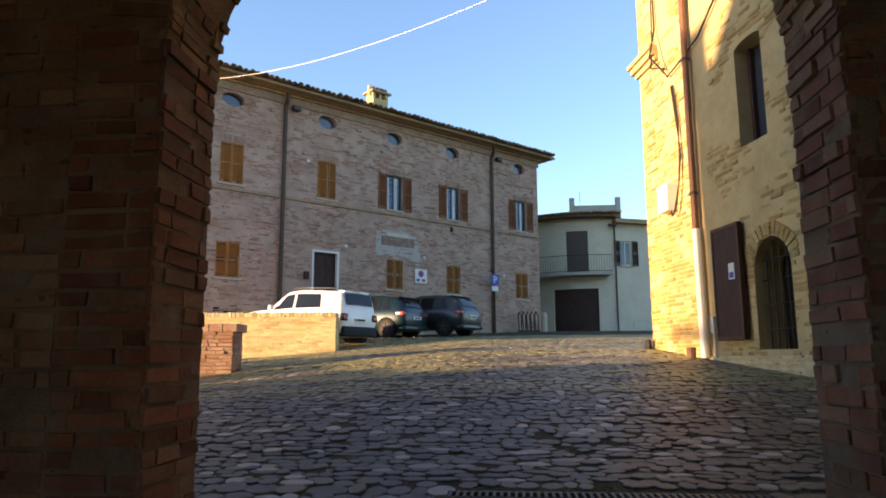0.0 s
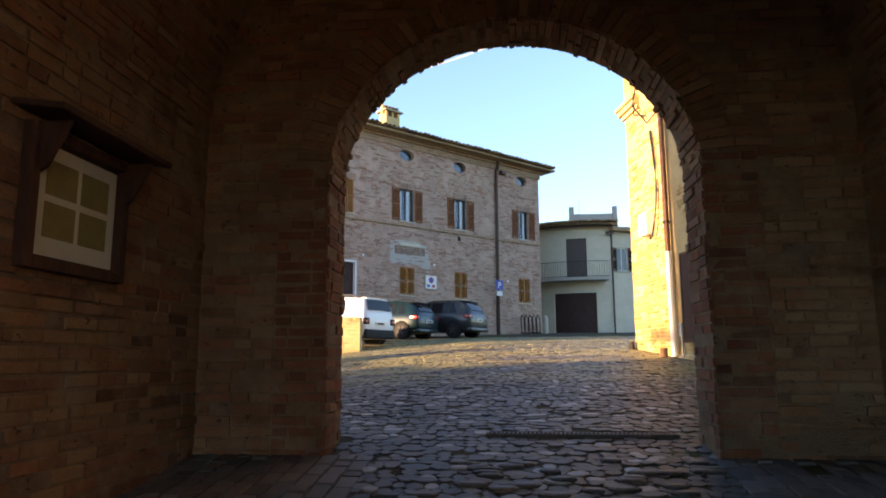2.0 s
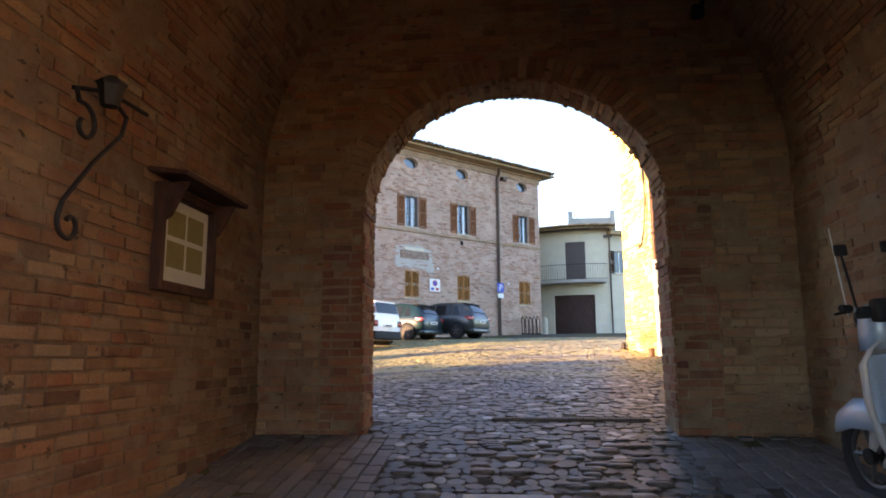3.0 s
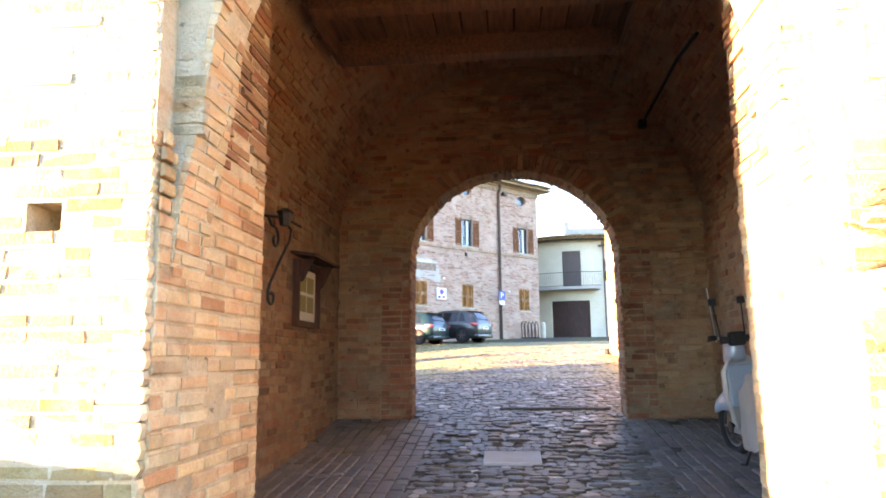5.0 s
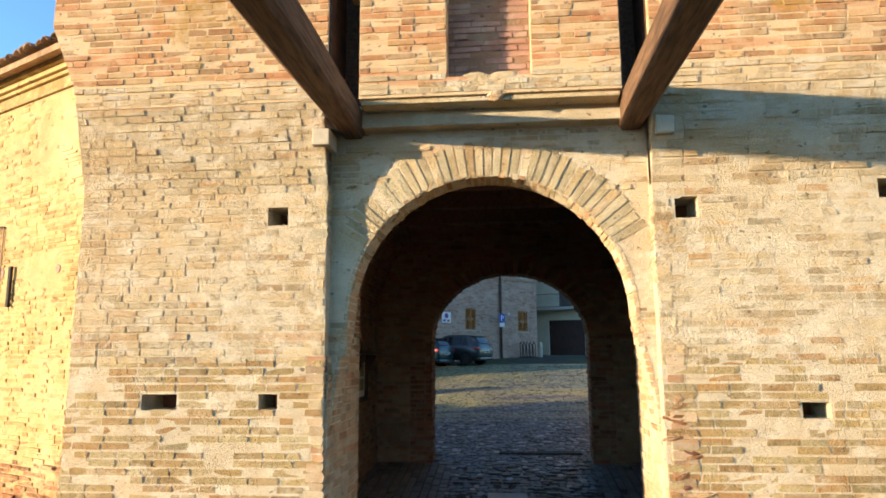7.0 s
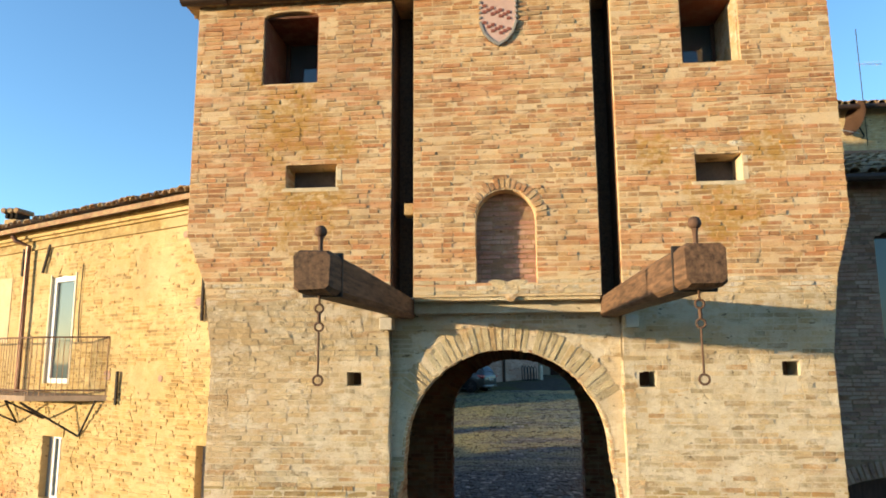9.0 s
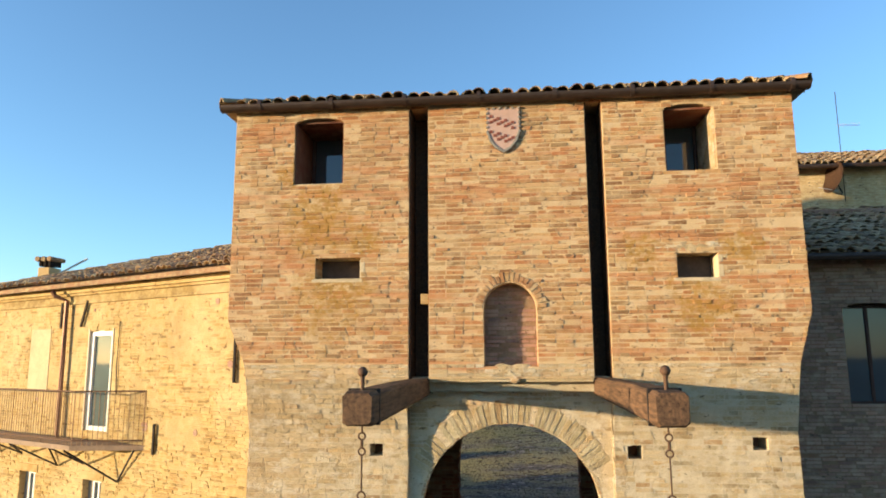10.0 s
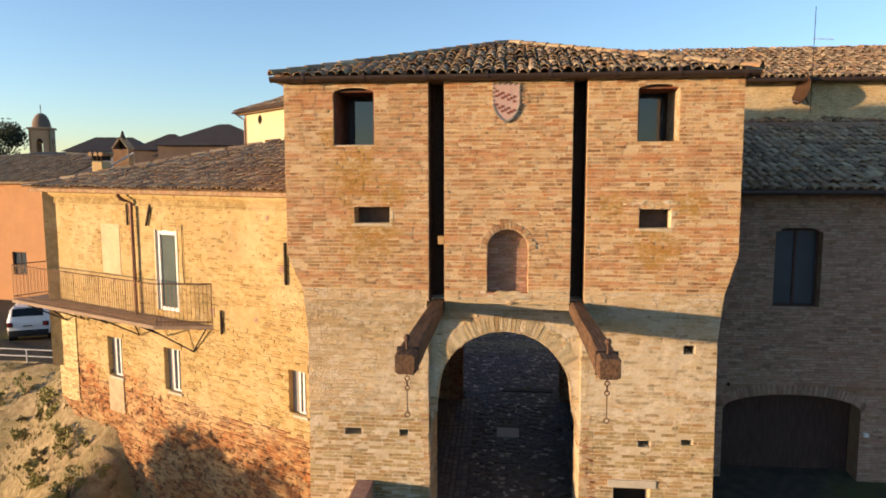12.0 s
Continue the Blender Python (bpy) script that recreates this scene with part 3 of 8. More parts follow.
# ---- gate tower ----
tower = tagged(empty("gate_tower"), "medieval brick gate tower with drawbridge slots and tiled roof", "tower")
FL, FU, FP = -3.85, -4.10, -3.70     # lower face, upper face, portal recess
front_low, front_up, portal = plane((0, FL, 0), (1, 0, 0)), plane((0, FU, 0), (1, 0, 0)), plane((0, FP, 0), (1, 0, 0))
AX0, AX1, ASPR = -1.65, 1.08, 2.79   # the outer arch
ACX, AR = (AX0 + AX1) / 2, (AX1 - AX0) / 2
JX0, JX1, JZ, JD = -1.80, 1.275, 2.42, -2.48   # the deep jambs under the arch ring
IX0, IX1, ISPR, IRISE = -1.56, 1.38, 2.72, 1.29   # the inner arch
ICX, IR = (IX0 + IX1) / 2, (IX1 - IX0) / 2
WX0, WX1 = -2.60, 2.55               # passage walls
VC, VZ, VR = (WX0 + WX1) / 2, 3.0, (WX1 - WX0) / 2
BACK0, BACK1 = 2.75, 3.27


def notched(u0, u1, v0, v1, a0, a1, spring, rise, n=20):
    c, r = (a0 + a1) / 2, (a1 - a0) / 2
    return [(u0, v0), (a0, v0)] + [(c - r * math.cos(math.pi * k / n), spring + rise * math.sin(math.pi * k / n)) for k in range(n + 1)] + [(a1, v0), (u1, v0), (u1, v1), (u0, v1)]


PUTLOGS = [(-2.42, -2.22, 3.68, 3.86), (1.45, 1.66, 3.66, 3.86), (3.24, 3.46, 3.80, 3.98), (-3.60, -3.25, 1.92, 2.07), (-2.45, -2.27, 1.93, 2.07), (3.26, 3.48, 1.92, 2.05), (2.42, 2.66, 1.86, 2.0)]
LOW_HOLE = (1.95, 2.68, 0.2, 1.0)
low_gone = [rect_span(-1.83, 1.25, -9, 4.9), rect_span(*LOW_HOLE)] + [rect_span(p[0] - 0.015, p[1] + 0.015, p[2] - 0.02, p[3] + 0.02) for p in PUTLOGS]
low_outline = [(-4.42, -6), (-1.83, -6), (-1.83, 4.64), (1.25, 4.64), (1.25, -6), (3.95, -6), (3.88, 4.86), (-4.33, 4.86)]
part("front_wall", panel([low_outline, rect(*LOW_HOLE)] + [rect(*p) for p in PUTLOGS], 0.7, front_low), M_MORTAR, tower, "pale weathered brick lower front wall")
arch_top = notched(-1.84, 1.26, 1.9, 4.66, AX0, AX1, ASPR, AR)
HAUNCH_L = [(1.7, JX0 + 0.004), (2.05, JX0 + 0.03), (2.4, AX0 - 0.06), (2.79, AX0)]   # height, face of the swelling jamb under the arch
HAUNCH_R = [(1.7, JX1 - 0.03), (2.05, JX1 - 0.06), (2.4, AX1 + 0.06), (2.79, AX1)]
portal_shape = [(-1.84, 1.7)] + [(x, z) for z, x in HAUNCH_L] + arch_top[3:-5] + [(x, z) for z, x in HAUNCH_R[::-1]] + [(1.26, 1.7), (1.26, 4.66), (-1.84, 4.66)]
part("portal_wall", panel([portal_shape], 0.36, portal), M_MORTAR, tower, "recessed brick portal round the gate arch")
WIN_L, WIN_R = arch(-3.66, -2.85, 7.91, 8.92, 0.1, 8), arch(2.18, 2.94, 7.94, 8.92, 0.1, 8)
SLIT_L, SLIT_R = (-3.27, -2.55, 6.37, 6.71), (2.26, 2.86, 6.30, 6.68)
SLOT_L, SLOT_R = (-1.79, -1.48, 4.50, 9.13), (0.98, 1.25, 4.50, 9.13)
NICHE = (-0.64, 0.16, 5.02, 5.88)
up_outline = [(-4.33, 4.84), (-1.79, 4.84), (-1.79, 9.13), (-1.48, 9.13), (-1.48, 4.84), (0.98, 4.84), (0.98, 9.13), (1.25, 9.13), (1.25, 4.84), (3.88, 4.84), (3.9, 5.05), (4.12, 5.8), (4.10, 9.16), (-4.65, 9.16), (-4.66, 5.75), (-4.36, 5.05)]
part("upper_wall", panel([up_outline, WIN_L, WIN_R, rect(*SLIT_L), rect(*SLIT_R), arch(*NICHE, 0.4, 12)], 0.62, front_up), M_MORTAR_UP, tower, "orange brick upper front wall with windows")
# Tower sides take the shade-toned brick, unlike the sunlit front.
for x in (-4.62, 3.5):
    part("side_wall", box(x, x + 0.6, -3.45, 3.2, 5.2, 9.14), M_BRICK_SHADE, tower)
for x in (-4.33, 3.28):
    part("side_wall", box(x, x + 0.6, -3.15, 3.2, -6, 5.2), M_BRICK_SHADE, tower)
part("back_wall", panel([notched(-4.3, 3.86, -2, 9.14, IX0, IX1, ISPR, IRISE)], BACK1 - BACK0, plane((0, BACK0, 0), (1, 0, 0))), M_MORTAR_IN, tower)
# Niche back is coloured darker than the face to suggest recess shade.
part("niche_back", box(-0.72, 0.24, FU + 0.24, FU + 0.34, 4.95, 6.4), M_MORTAR_IN, tower, "brick back of the blind niche")
brickwork(tower, M_BRICK_SHADE, flat(plane((0, FU + 0.24, 0), (1, 0, 0))), 4.97, 6.35, lambda v: (-0.7, 0.22), seed=28, proud=0.006, rough=0.006)
def lump(x, z, w, h, material, seed, out=0.03, name="broken_edge", face=FU):
    """A knob of broken masonry on a front face."""
    rr = random.Random(seed)
    bm = bmesh.new()
    bmesh.ops.create_icosphere(bm, subdivisions=2, radius=1.0)
    for v in bm.verts:
        v.co *= 1 + 0.35 * noise.noise(v.co * 1.7 + Vector((seed, 0, 0)))
    bm.transform(Matrix.Translation((x, face + 0.012, z)) @ Matrix.Rotation(rr.uniform(-0.4, 0.4), 4, "Y") @ Matrix.Diagonal((w / 2, out, h / 2, 1)))
    return part(name, bm, material, tower)


for k, (x, z, w, h) in enumerate(((-0.34, 5.0, 0.26, 0.10), (-0.10, 5.01, 0.24, 0.09), (-0.24, 4.93, 0.2, 0.12), (-0.17, 4.85, 0.14, 0.12), (-0.42, 4.95, 0.14, 0.07), (0.04, 4.97, 0.16, 0.06))):
    lump(x, z, w * 1.3, h * 1.2, M_BRICK_LOW, 300 + k, 0.02)
for k in range(6):
    lump(2.18 + k * 0.15, 6.785 + 0.02 * math.sin(k * 2.1), 0.28, 0.10 + 0.03 * (k % 3), M_BRICK_LOW, 320 + k, 0.022)
for k, (x, z) in enumerate(((2.1, 6.95), (2.42, 6.93), (2.0, 6.78), (2.95, 6.62), (2.98, 6.40), (-2.45, 6.76), (-2.6, 6.79), (-2.95, 6.80))):
    lump(x, z, 0.17, 0.09, M_BRICK_LOW, 340 + k, 0.016)
# the corner beside the gate has lost its face and shows raw red bricks
rb = random.Random(411)
for k in range(30):
    z = -0.1 + 2.2 * k / 30 + rb.uniform(-0.03, 0.03)
    lump(1.40 + 0.10 * math.sin(z * 2.3) + rb.uniform(-0.05, 0.14), z, rb.uniform(0.12, 0.30), rb.uniform(0.045, 0.075), M_BRICK_QUOIN if rb.random() < 0.3 else M_BRICK_RAW, 420 + k, rb.uniform(0.02, 0.034), face=FL)
part("slot_block", box(-1.61, -1.485, FU + 0.03, FU + 0.3, 5.97, 6.13, 0.012), wood("pale_wood_block", (0.36, 0.22, 0.09), (0.5, 0.33, 0.15)), tower, "pale wooden block in the slot")
for a, b in ((-1.95, -1.38), (0.86, 1.38)):
    part("slot_back", box(a, b, FU + 0.62, FU + 0.68, 4.3, 9.12), M_PLANK, tower, "dark timber back of a drawbridge slot")
# Dark red backs stand in for the shade inside the holes.
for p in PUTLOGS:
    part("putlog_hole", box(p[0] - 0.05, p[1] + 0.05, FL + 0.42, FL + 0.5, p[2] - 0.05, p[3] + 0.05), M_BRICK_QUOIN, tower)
# Black sheet gives the low opening its shade.
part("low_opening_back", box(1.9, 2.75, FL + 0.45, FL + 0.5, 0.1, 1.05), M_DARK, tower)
part("lintel", box(1.83, 2.8, FL - 0.03, FL + 0.2, 1.0, 1.16, 0.012), M_STONE, tower, "pale stone lintel over a low opening")
part("upper_floor", box(-4.3, 3.9, -3.4, 3.1, 5.85, 6.0), M_PLANK, tower)

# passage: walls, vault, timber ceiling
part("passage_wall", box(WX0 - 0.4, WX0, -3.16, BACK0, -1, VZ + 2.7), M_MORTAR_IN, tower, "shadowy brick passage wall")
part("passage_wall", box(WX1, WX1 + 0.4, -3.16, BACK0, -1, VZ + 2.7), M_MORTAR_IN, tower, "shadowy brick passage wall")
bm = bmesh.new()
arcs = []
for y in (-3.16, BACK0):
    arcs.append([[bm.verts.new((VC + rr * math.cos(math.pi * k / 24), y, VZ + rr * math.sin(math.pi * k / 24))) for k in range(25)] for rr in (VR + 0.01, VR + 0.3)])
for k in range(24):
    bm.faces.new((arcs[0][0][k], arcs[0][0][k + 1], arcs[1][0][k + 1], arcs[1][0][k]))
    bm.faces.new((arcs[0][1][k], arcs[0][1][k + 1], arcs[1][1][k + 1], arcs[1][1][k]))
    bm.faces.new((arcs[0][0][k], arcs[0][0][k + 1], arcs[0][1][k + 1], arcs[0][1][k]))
part("vault", bm, M_MORTAR_IN, tower, "brick barrel vault toned dark for shade")
for y in (-2.3, -1.25, -0.22):
    part("ceiling_beam", box(-1.88, 0.98, y - 0.09, y + 0.09, 4.38, 4.60, 0.015), M_PLANK, tower, "dark timber ceiling beam")
for x in (-1.92, 0.98):
    part("ceiling_board", box(x, x + 0.04, -3.1, -0.12, 4.42, 5.3, 0.005), M_PLANK, tower)
part("ceiling_board", box(-1.88, 0.98, -0.13, -0.09, 4.60, 5.45, 0.005), M_PLANK, tower)
for k in range(11):
    part("ceiling_plank", box(-1.87 + k * 0.26, -1.87 + k * 0.26 + 0.245, -3.1, -0.1, 4.60, 4.64, 0.006), M_PLANK, tower)

# brickwork
lim = lambda a, b: (lambda v: (a, b))
brickwork(tower, M_BRICK_LOW, flat(front_low), 2.35, 4.0, lambda v: (-4.34 - 0.01 * (4.8 - v), 3.88 + 0.012 * (4.8 - v)), low_gone, seed=11, proud=0.003, rough=0.0028, worn=0.05, joint=0.013, course=0.076, cover=(0.22, 0.5),
          single=(-4.4, -2.9, 2.35, 4.8), frame_m=front_low, label="pale weathered brickwork of the lower front")
brickwork(tower, M_BRICK_BASE, flat(front_low), -2.0, 2.35, lambda v: (-4.34 - 0.01 * (4.8 - v), 3.88 + 0.012 * (4.8 - v)), low_gone, seed=12, proud=0.004, rough=0.004, worn=0.06, joint=0.013, course=0.076, cover=(0.25, 0.6))


def up_limits(v):
    lo = lerp_table(v, [(4.8, -4.34), (5.05, -4.37), (5.75, -4.66), (9.2, -4.65)])
    return lo, lerp_table(v, [(4.8, 3.88), (5.05, 3.91), (5.8, 4.13), (9.2, 4.11)])


up_gone = [arch_span(-3.66, -2.85, 7.91, 8.92, 0.1), arch_span(2.18, 2.94, 7.94, 8.92, 0.1), rect_span(*SLIT_L), rect_span(*SLIT_R), rect_span(*SLOT_L), rect_span(*SLOT_R), arch_span(-0.64, 0.16, 5.02, 5.88, 0.4),
           lambda v: arch_span(-0.64 - 0.16, 0.16 + 0.16, 5.88, 5.88, 0.56)(v)]
for a, b, c, d in (SLOT_L, SLOT_R):
    part("slot_lining", box(a - 0.002, a + 0.022, FU + 0.025, FU + 0.62, c + 0.32, d), M_PLANK, tower, "dark timber slot lining")
    part("slot_lining", box(b - 0.012, b + 0.002, FU + 0.08, FU + 0.62, c + 0.32, d), M_PLANK, tower, "dark timber slot lining")
brickwork(tower, M_BRICK_LOW, flat(front_up), 4.86, 5.08, up_limits, up_gone, seed=14, proud=0.008, rough=0.004, course=0.069, cover=(0.25, 0.6))
brickwork(tower, M_BRICK_UP, flat(front_up), 5.08, 9.14, up_limits, up_gone, seed=13, proud=0.005, rough=0.0042, worn=0.04, joint=0.013, length=0.27, course=0.071, cover=(0.16, 0.92), label="orange and red brickwork of the upper front")
voussoirs(tower, M_BRICK_UP, front_up, -0.24, 5.88, 0.41, 0.55, 0.02, math.pi - 0.02, 20, seed=5)
# stepped courses under the upper face
flare = lambda v: FL - (FL - FU) * clamp01((v - 4.0) / 0.87)
for k, (a, b) in enumerate(((-4.34, -1.83), (1.25, 3.88))):
    bm = bmesh.new()
    ends = [[bm.verts.new((x, y, z)) for y, z in ((FL + 0.1, 3.99), (FL + 0.003, 4.0), (FU + 0.002, 4.87), (FL + 0.1, 4.87))] for x in (a, b)]
    for i in range(4):
        bm.faces.new((ends[0][i], ends[0][(i + 1) % 4], ends[1][(i + 1) % 4], ends[1][i]))
    for e in ends:
        bm.faces.new(e)
    part("flared_course", bm, M_MORTAR, tower, "wall swelling out towards the upper storey")
    brickwork(tower, M_BRICK_LOW, lambda u, v, d: (u, flare(v) - d, v), 4.0, 4.87, lim(a, b), seed=27 + k, proud=0.006, rough=0.0045, joint=0.013, course=0.076, cover=(0.22, 0.6))
# moulded band over the arch
for z0, z1, y in ((4.63, 4.67, FP - 0.05), (4.67, 4.72, FP - 0.12), (4.72, 4.79, FP - 0.08), (4.79, 4.87, FP - 0.36)):
    part("moulding", box(-1.47, 0.97, y, FP + 0.3, z0, z1, 0.014), M_BRICK_LOW, tower, "worn moulded brick band")
portal_gone = [arch_span(AX0, AX1, -9, ASPR), lambda v: arch_span(AX0 - 0.3, AX1 + 0.3, ASPR, ASPR)(v) if v > ASPR + 0.1 else None]
brickwork(tower, M_BRICK_LOW, flat(portal), 2.9, 4.64, lim(-1.83, 1.25), portal_gone, seed=15, proud=0.005, cover=(0.35, 0.3))
brickwork(tower, M_BRICK_LOW, flat(portal), JZ, 2.9, lim(-1.83, 1.25), portal_gone, seed=16, proud=0.006, rough=0.004, cover=(0.35, 0.3))
voussoirs(tower, M_BRICK_PALE, portal, ACX, ASPR, AR, AR + 0.35, 0.50, math.pi - 0.46, 38, proud=0.005, seed=6)
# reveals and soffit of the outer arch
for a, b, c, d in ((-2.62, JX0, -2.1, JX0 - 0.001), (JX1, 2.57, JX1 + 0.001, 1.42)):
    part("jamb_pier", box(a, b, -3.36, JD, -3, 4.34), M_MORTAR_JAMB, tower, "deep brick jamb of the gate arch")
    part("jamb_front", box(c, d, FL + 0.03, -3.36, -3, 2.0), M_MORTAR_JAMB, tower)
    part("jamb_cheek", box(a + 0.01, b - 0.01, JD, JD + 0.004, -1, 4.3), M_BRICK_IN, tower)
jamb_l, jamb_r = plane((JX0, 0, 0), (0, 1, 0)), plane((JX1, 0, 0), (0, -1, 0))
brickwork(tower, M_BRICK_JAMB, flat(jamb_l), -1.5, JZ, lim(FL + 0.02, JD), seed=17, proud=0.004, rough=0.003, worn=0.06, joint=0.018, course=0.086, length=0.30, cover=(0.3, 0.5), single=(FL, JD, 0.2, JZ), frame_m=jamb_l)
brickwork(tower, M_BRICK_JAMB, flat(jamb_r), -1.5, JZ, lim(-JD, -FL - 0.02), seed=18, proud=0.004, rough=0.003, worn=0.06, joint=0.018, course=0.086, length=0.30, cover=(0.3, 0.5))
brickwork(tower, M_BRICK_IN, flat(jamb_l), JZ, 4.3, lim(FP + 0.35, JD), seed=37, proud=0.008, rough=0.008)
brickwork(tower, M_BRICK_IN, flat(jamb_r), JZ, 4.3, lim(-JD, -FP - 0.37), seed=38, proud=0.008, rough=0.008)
for side, seed in ((0, 39), (1, 40)):
    haunch = (lambda u, v, d: (lerp_table(v, HAUNCH_L) + d, FP + u, v)) if side == 0 else (lambda u, v, d: (lerp_table(v, HAUNCH_R) - d, FP + u, v))
    brickwork(tower, M_BRICK_JAMB, haunch, 1.72, ASPR, lim(-0.01, 0.37), seed=seed, proud=0.006, rough=0.004, cover=(0.3, 0.45))


def worn_edge(material, x, side, y, z0, z1, seed, course=0.08, out=0.010, deep=0.16):
    """The toothed end of a brick face: corner bricks of uneven length, with lumps of mortar. side: +1 when the corner looks to +x."""
    rr = random.Random(seed)
    verts, faces = [], []
    z = z0
    while z < z1:
        h = course * rr.uniform(0.85, 1.15)
        a, b = x - side * rr.uniform(0.10, 0.26), x + side * (out * rr.random() ** 1.6 + 0.012 * math.sin(z * 3.1 + seed))
        f = y - rr.uniform(0.002, 0.009)
        n = len(verts)
        j = lambda q: rr.uniform(-q, q)
        for yy, cut in ((y + deep, 0.0), (f + 0.02, 0.0), (f, 0.012)):
            for xx, zz in ((a, z + 0.005), (b - side * (cut + 0.012), z + 0.006), (b - side * cut, z + h * 0.5), (b - side * (cut + 0.012), z + h - 0.006), (a, z + h - 0.005)):
                verts.append((xx + j(0.005), yy + j(0.004), zz + j(0.004)))
        faces.append(tuple(n + 10 + k for k in range(5)))
        for o in (0, 5):
            faces += [(n + o + k, n + o + (k + 1) % 5, n + o + 5 + (k + 1) % 5, n + o + 5 + k) for k in range(5)]
        z += h
    tagged(raw("edge_bricks", verts, faces, material, tower), kind="stuff")


worn_edge(M_BRICK_LOW, -1.83, 1, FL, JZ, 4.3, 141)
worn_edge(M_BRICK_LOW, 1.25, -1, FL, JZ, 4.3, 142)
worn_edge(M_BRICK_JAMB, -1.81, 1, FL, -1.2, JZ, 143)
worn_edge(M_BRICK_JAMB, 1.28, -1, FL, -1.2, JZ, 144)
worn_edge(M_BRICK_JAMB, JX0 - 0.005, 1, JD - 0.16, -1.2, 3.3, 145)
worn_edge(M_BRICK_JAMB, JX1 + 0.005, -1, JD - 0.16, -1.2, 3.3, 146)


def soffit(cx, spring, rx, rz, y0):
    def place(u, v, d):
        a = v / rx
        return (cx + (rx - d) * math.cos(a), y0 + u, spring + (rz - d) * math.sin(a))
    return place


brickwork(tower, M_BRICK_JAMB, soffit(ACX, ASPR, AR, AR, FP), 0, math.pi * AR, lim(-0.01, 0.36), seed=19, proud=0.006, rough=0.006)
# inner arch
back_in = plane((0, BACK0, 0), (1, 0, 0))
vault_limits = lambda v: (WX0, WX1) if v < VZ else (VC - math.sqrt(max(0.01, VR ** 2 - (v - VZ) ** 2)), VC + math.sqrt(max(0.01, VR ** 2 - (v - VZ) ** 2)))
for a, b, k in ((IX0 - 0.42, IX0, 0), (IX1, IX1 + 0.42, 1)):
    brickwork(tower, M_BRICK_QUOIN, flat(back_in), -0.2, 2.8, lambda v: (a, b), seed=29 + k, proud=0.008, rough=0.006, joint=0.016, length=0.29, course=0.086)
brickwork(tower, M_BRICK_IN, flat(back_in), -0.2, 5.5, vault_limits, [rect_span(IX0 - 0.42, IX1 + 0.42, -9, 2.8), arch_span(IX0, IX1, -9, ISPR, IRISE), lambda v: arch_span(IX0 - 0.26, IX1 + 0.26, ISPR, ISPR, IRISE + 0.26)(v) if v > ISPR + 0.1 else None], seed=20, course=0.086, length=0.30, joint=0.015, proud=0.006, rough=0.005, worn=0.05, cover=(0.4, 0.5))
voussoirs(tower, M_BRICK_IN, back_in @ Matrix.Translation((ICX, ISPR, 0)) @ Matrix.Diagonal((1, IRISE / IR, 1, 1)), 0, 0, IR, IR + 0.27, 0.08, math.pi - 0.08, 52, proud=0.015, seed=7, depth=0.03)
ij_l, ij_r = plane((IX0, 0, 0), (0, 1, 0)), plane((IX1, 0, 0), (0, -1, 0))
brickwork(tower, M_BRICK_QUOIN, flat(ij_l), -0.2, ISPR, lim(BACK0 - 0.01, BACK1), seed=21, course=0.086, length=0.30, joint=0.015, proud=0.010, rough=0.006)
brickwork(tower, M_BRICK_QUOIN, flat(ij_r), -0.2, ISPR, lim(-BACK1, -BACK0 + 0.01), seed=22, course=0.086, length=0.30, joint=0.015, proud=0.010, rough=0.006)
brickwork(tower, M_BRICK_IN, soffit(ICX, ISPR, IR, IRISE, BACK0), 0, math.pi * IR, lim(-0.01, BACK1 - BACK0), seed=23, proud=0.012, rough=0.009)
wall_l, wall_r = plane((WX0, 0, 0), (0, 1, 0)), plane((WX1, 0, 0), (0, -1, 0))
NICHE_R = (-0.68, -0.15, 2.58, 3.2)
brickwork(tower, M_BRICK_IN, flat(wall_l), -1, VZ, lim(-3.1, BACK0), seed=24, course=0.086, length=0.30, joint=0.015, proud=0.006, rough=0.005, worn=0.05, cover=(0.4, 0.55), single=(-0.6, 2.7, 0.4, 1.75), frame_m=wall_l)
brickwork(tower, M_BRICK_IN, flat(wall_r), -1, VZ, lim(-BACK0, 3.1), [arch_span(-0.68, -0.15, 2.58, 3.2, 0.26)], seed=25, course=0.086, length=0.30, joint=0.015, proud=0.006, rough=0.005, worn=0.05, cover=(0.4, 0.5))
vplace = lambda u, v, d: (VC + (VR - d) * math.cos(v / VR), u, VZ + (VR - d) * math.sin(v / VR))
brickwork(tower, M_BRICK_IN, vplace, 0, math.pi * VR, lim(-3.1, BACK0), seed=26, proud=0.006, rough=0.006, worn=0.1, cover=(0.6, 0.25))

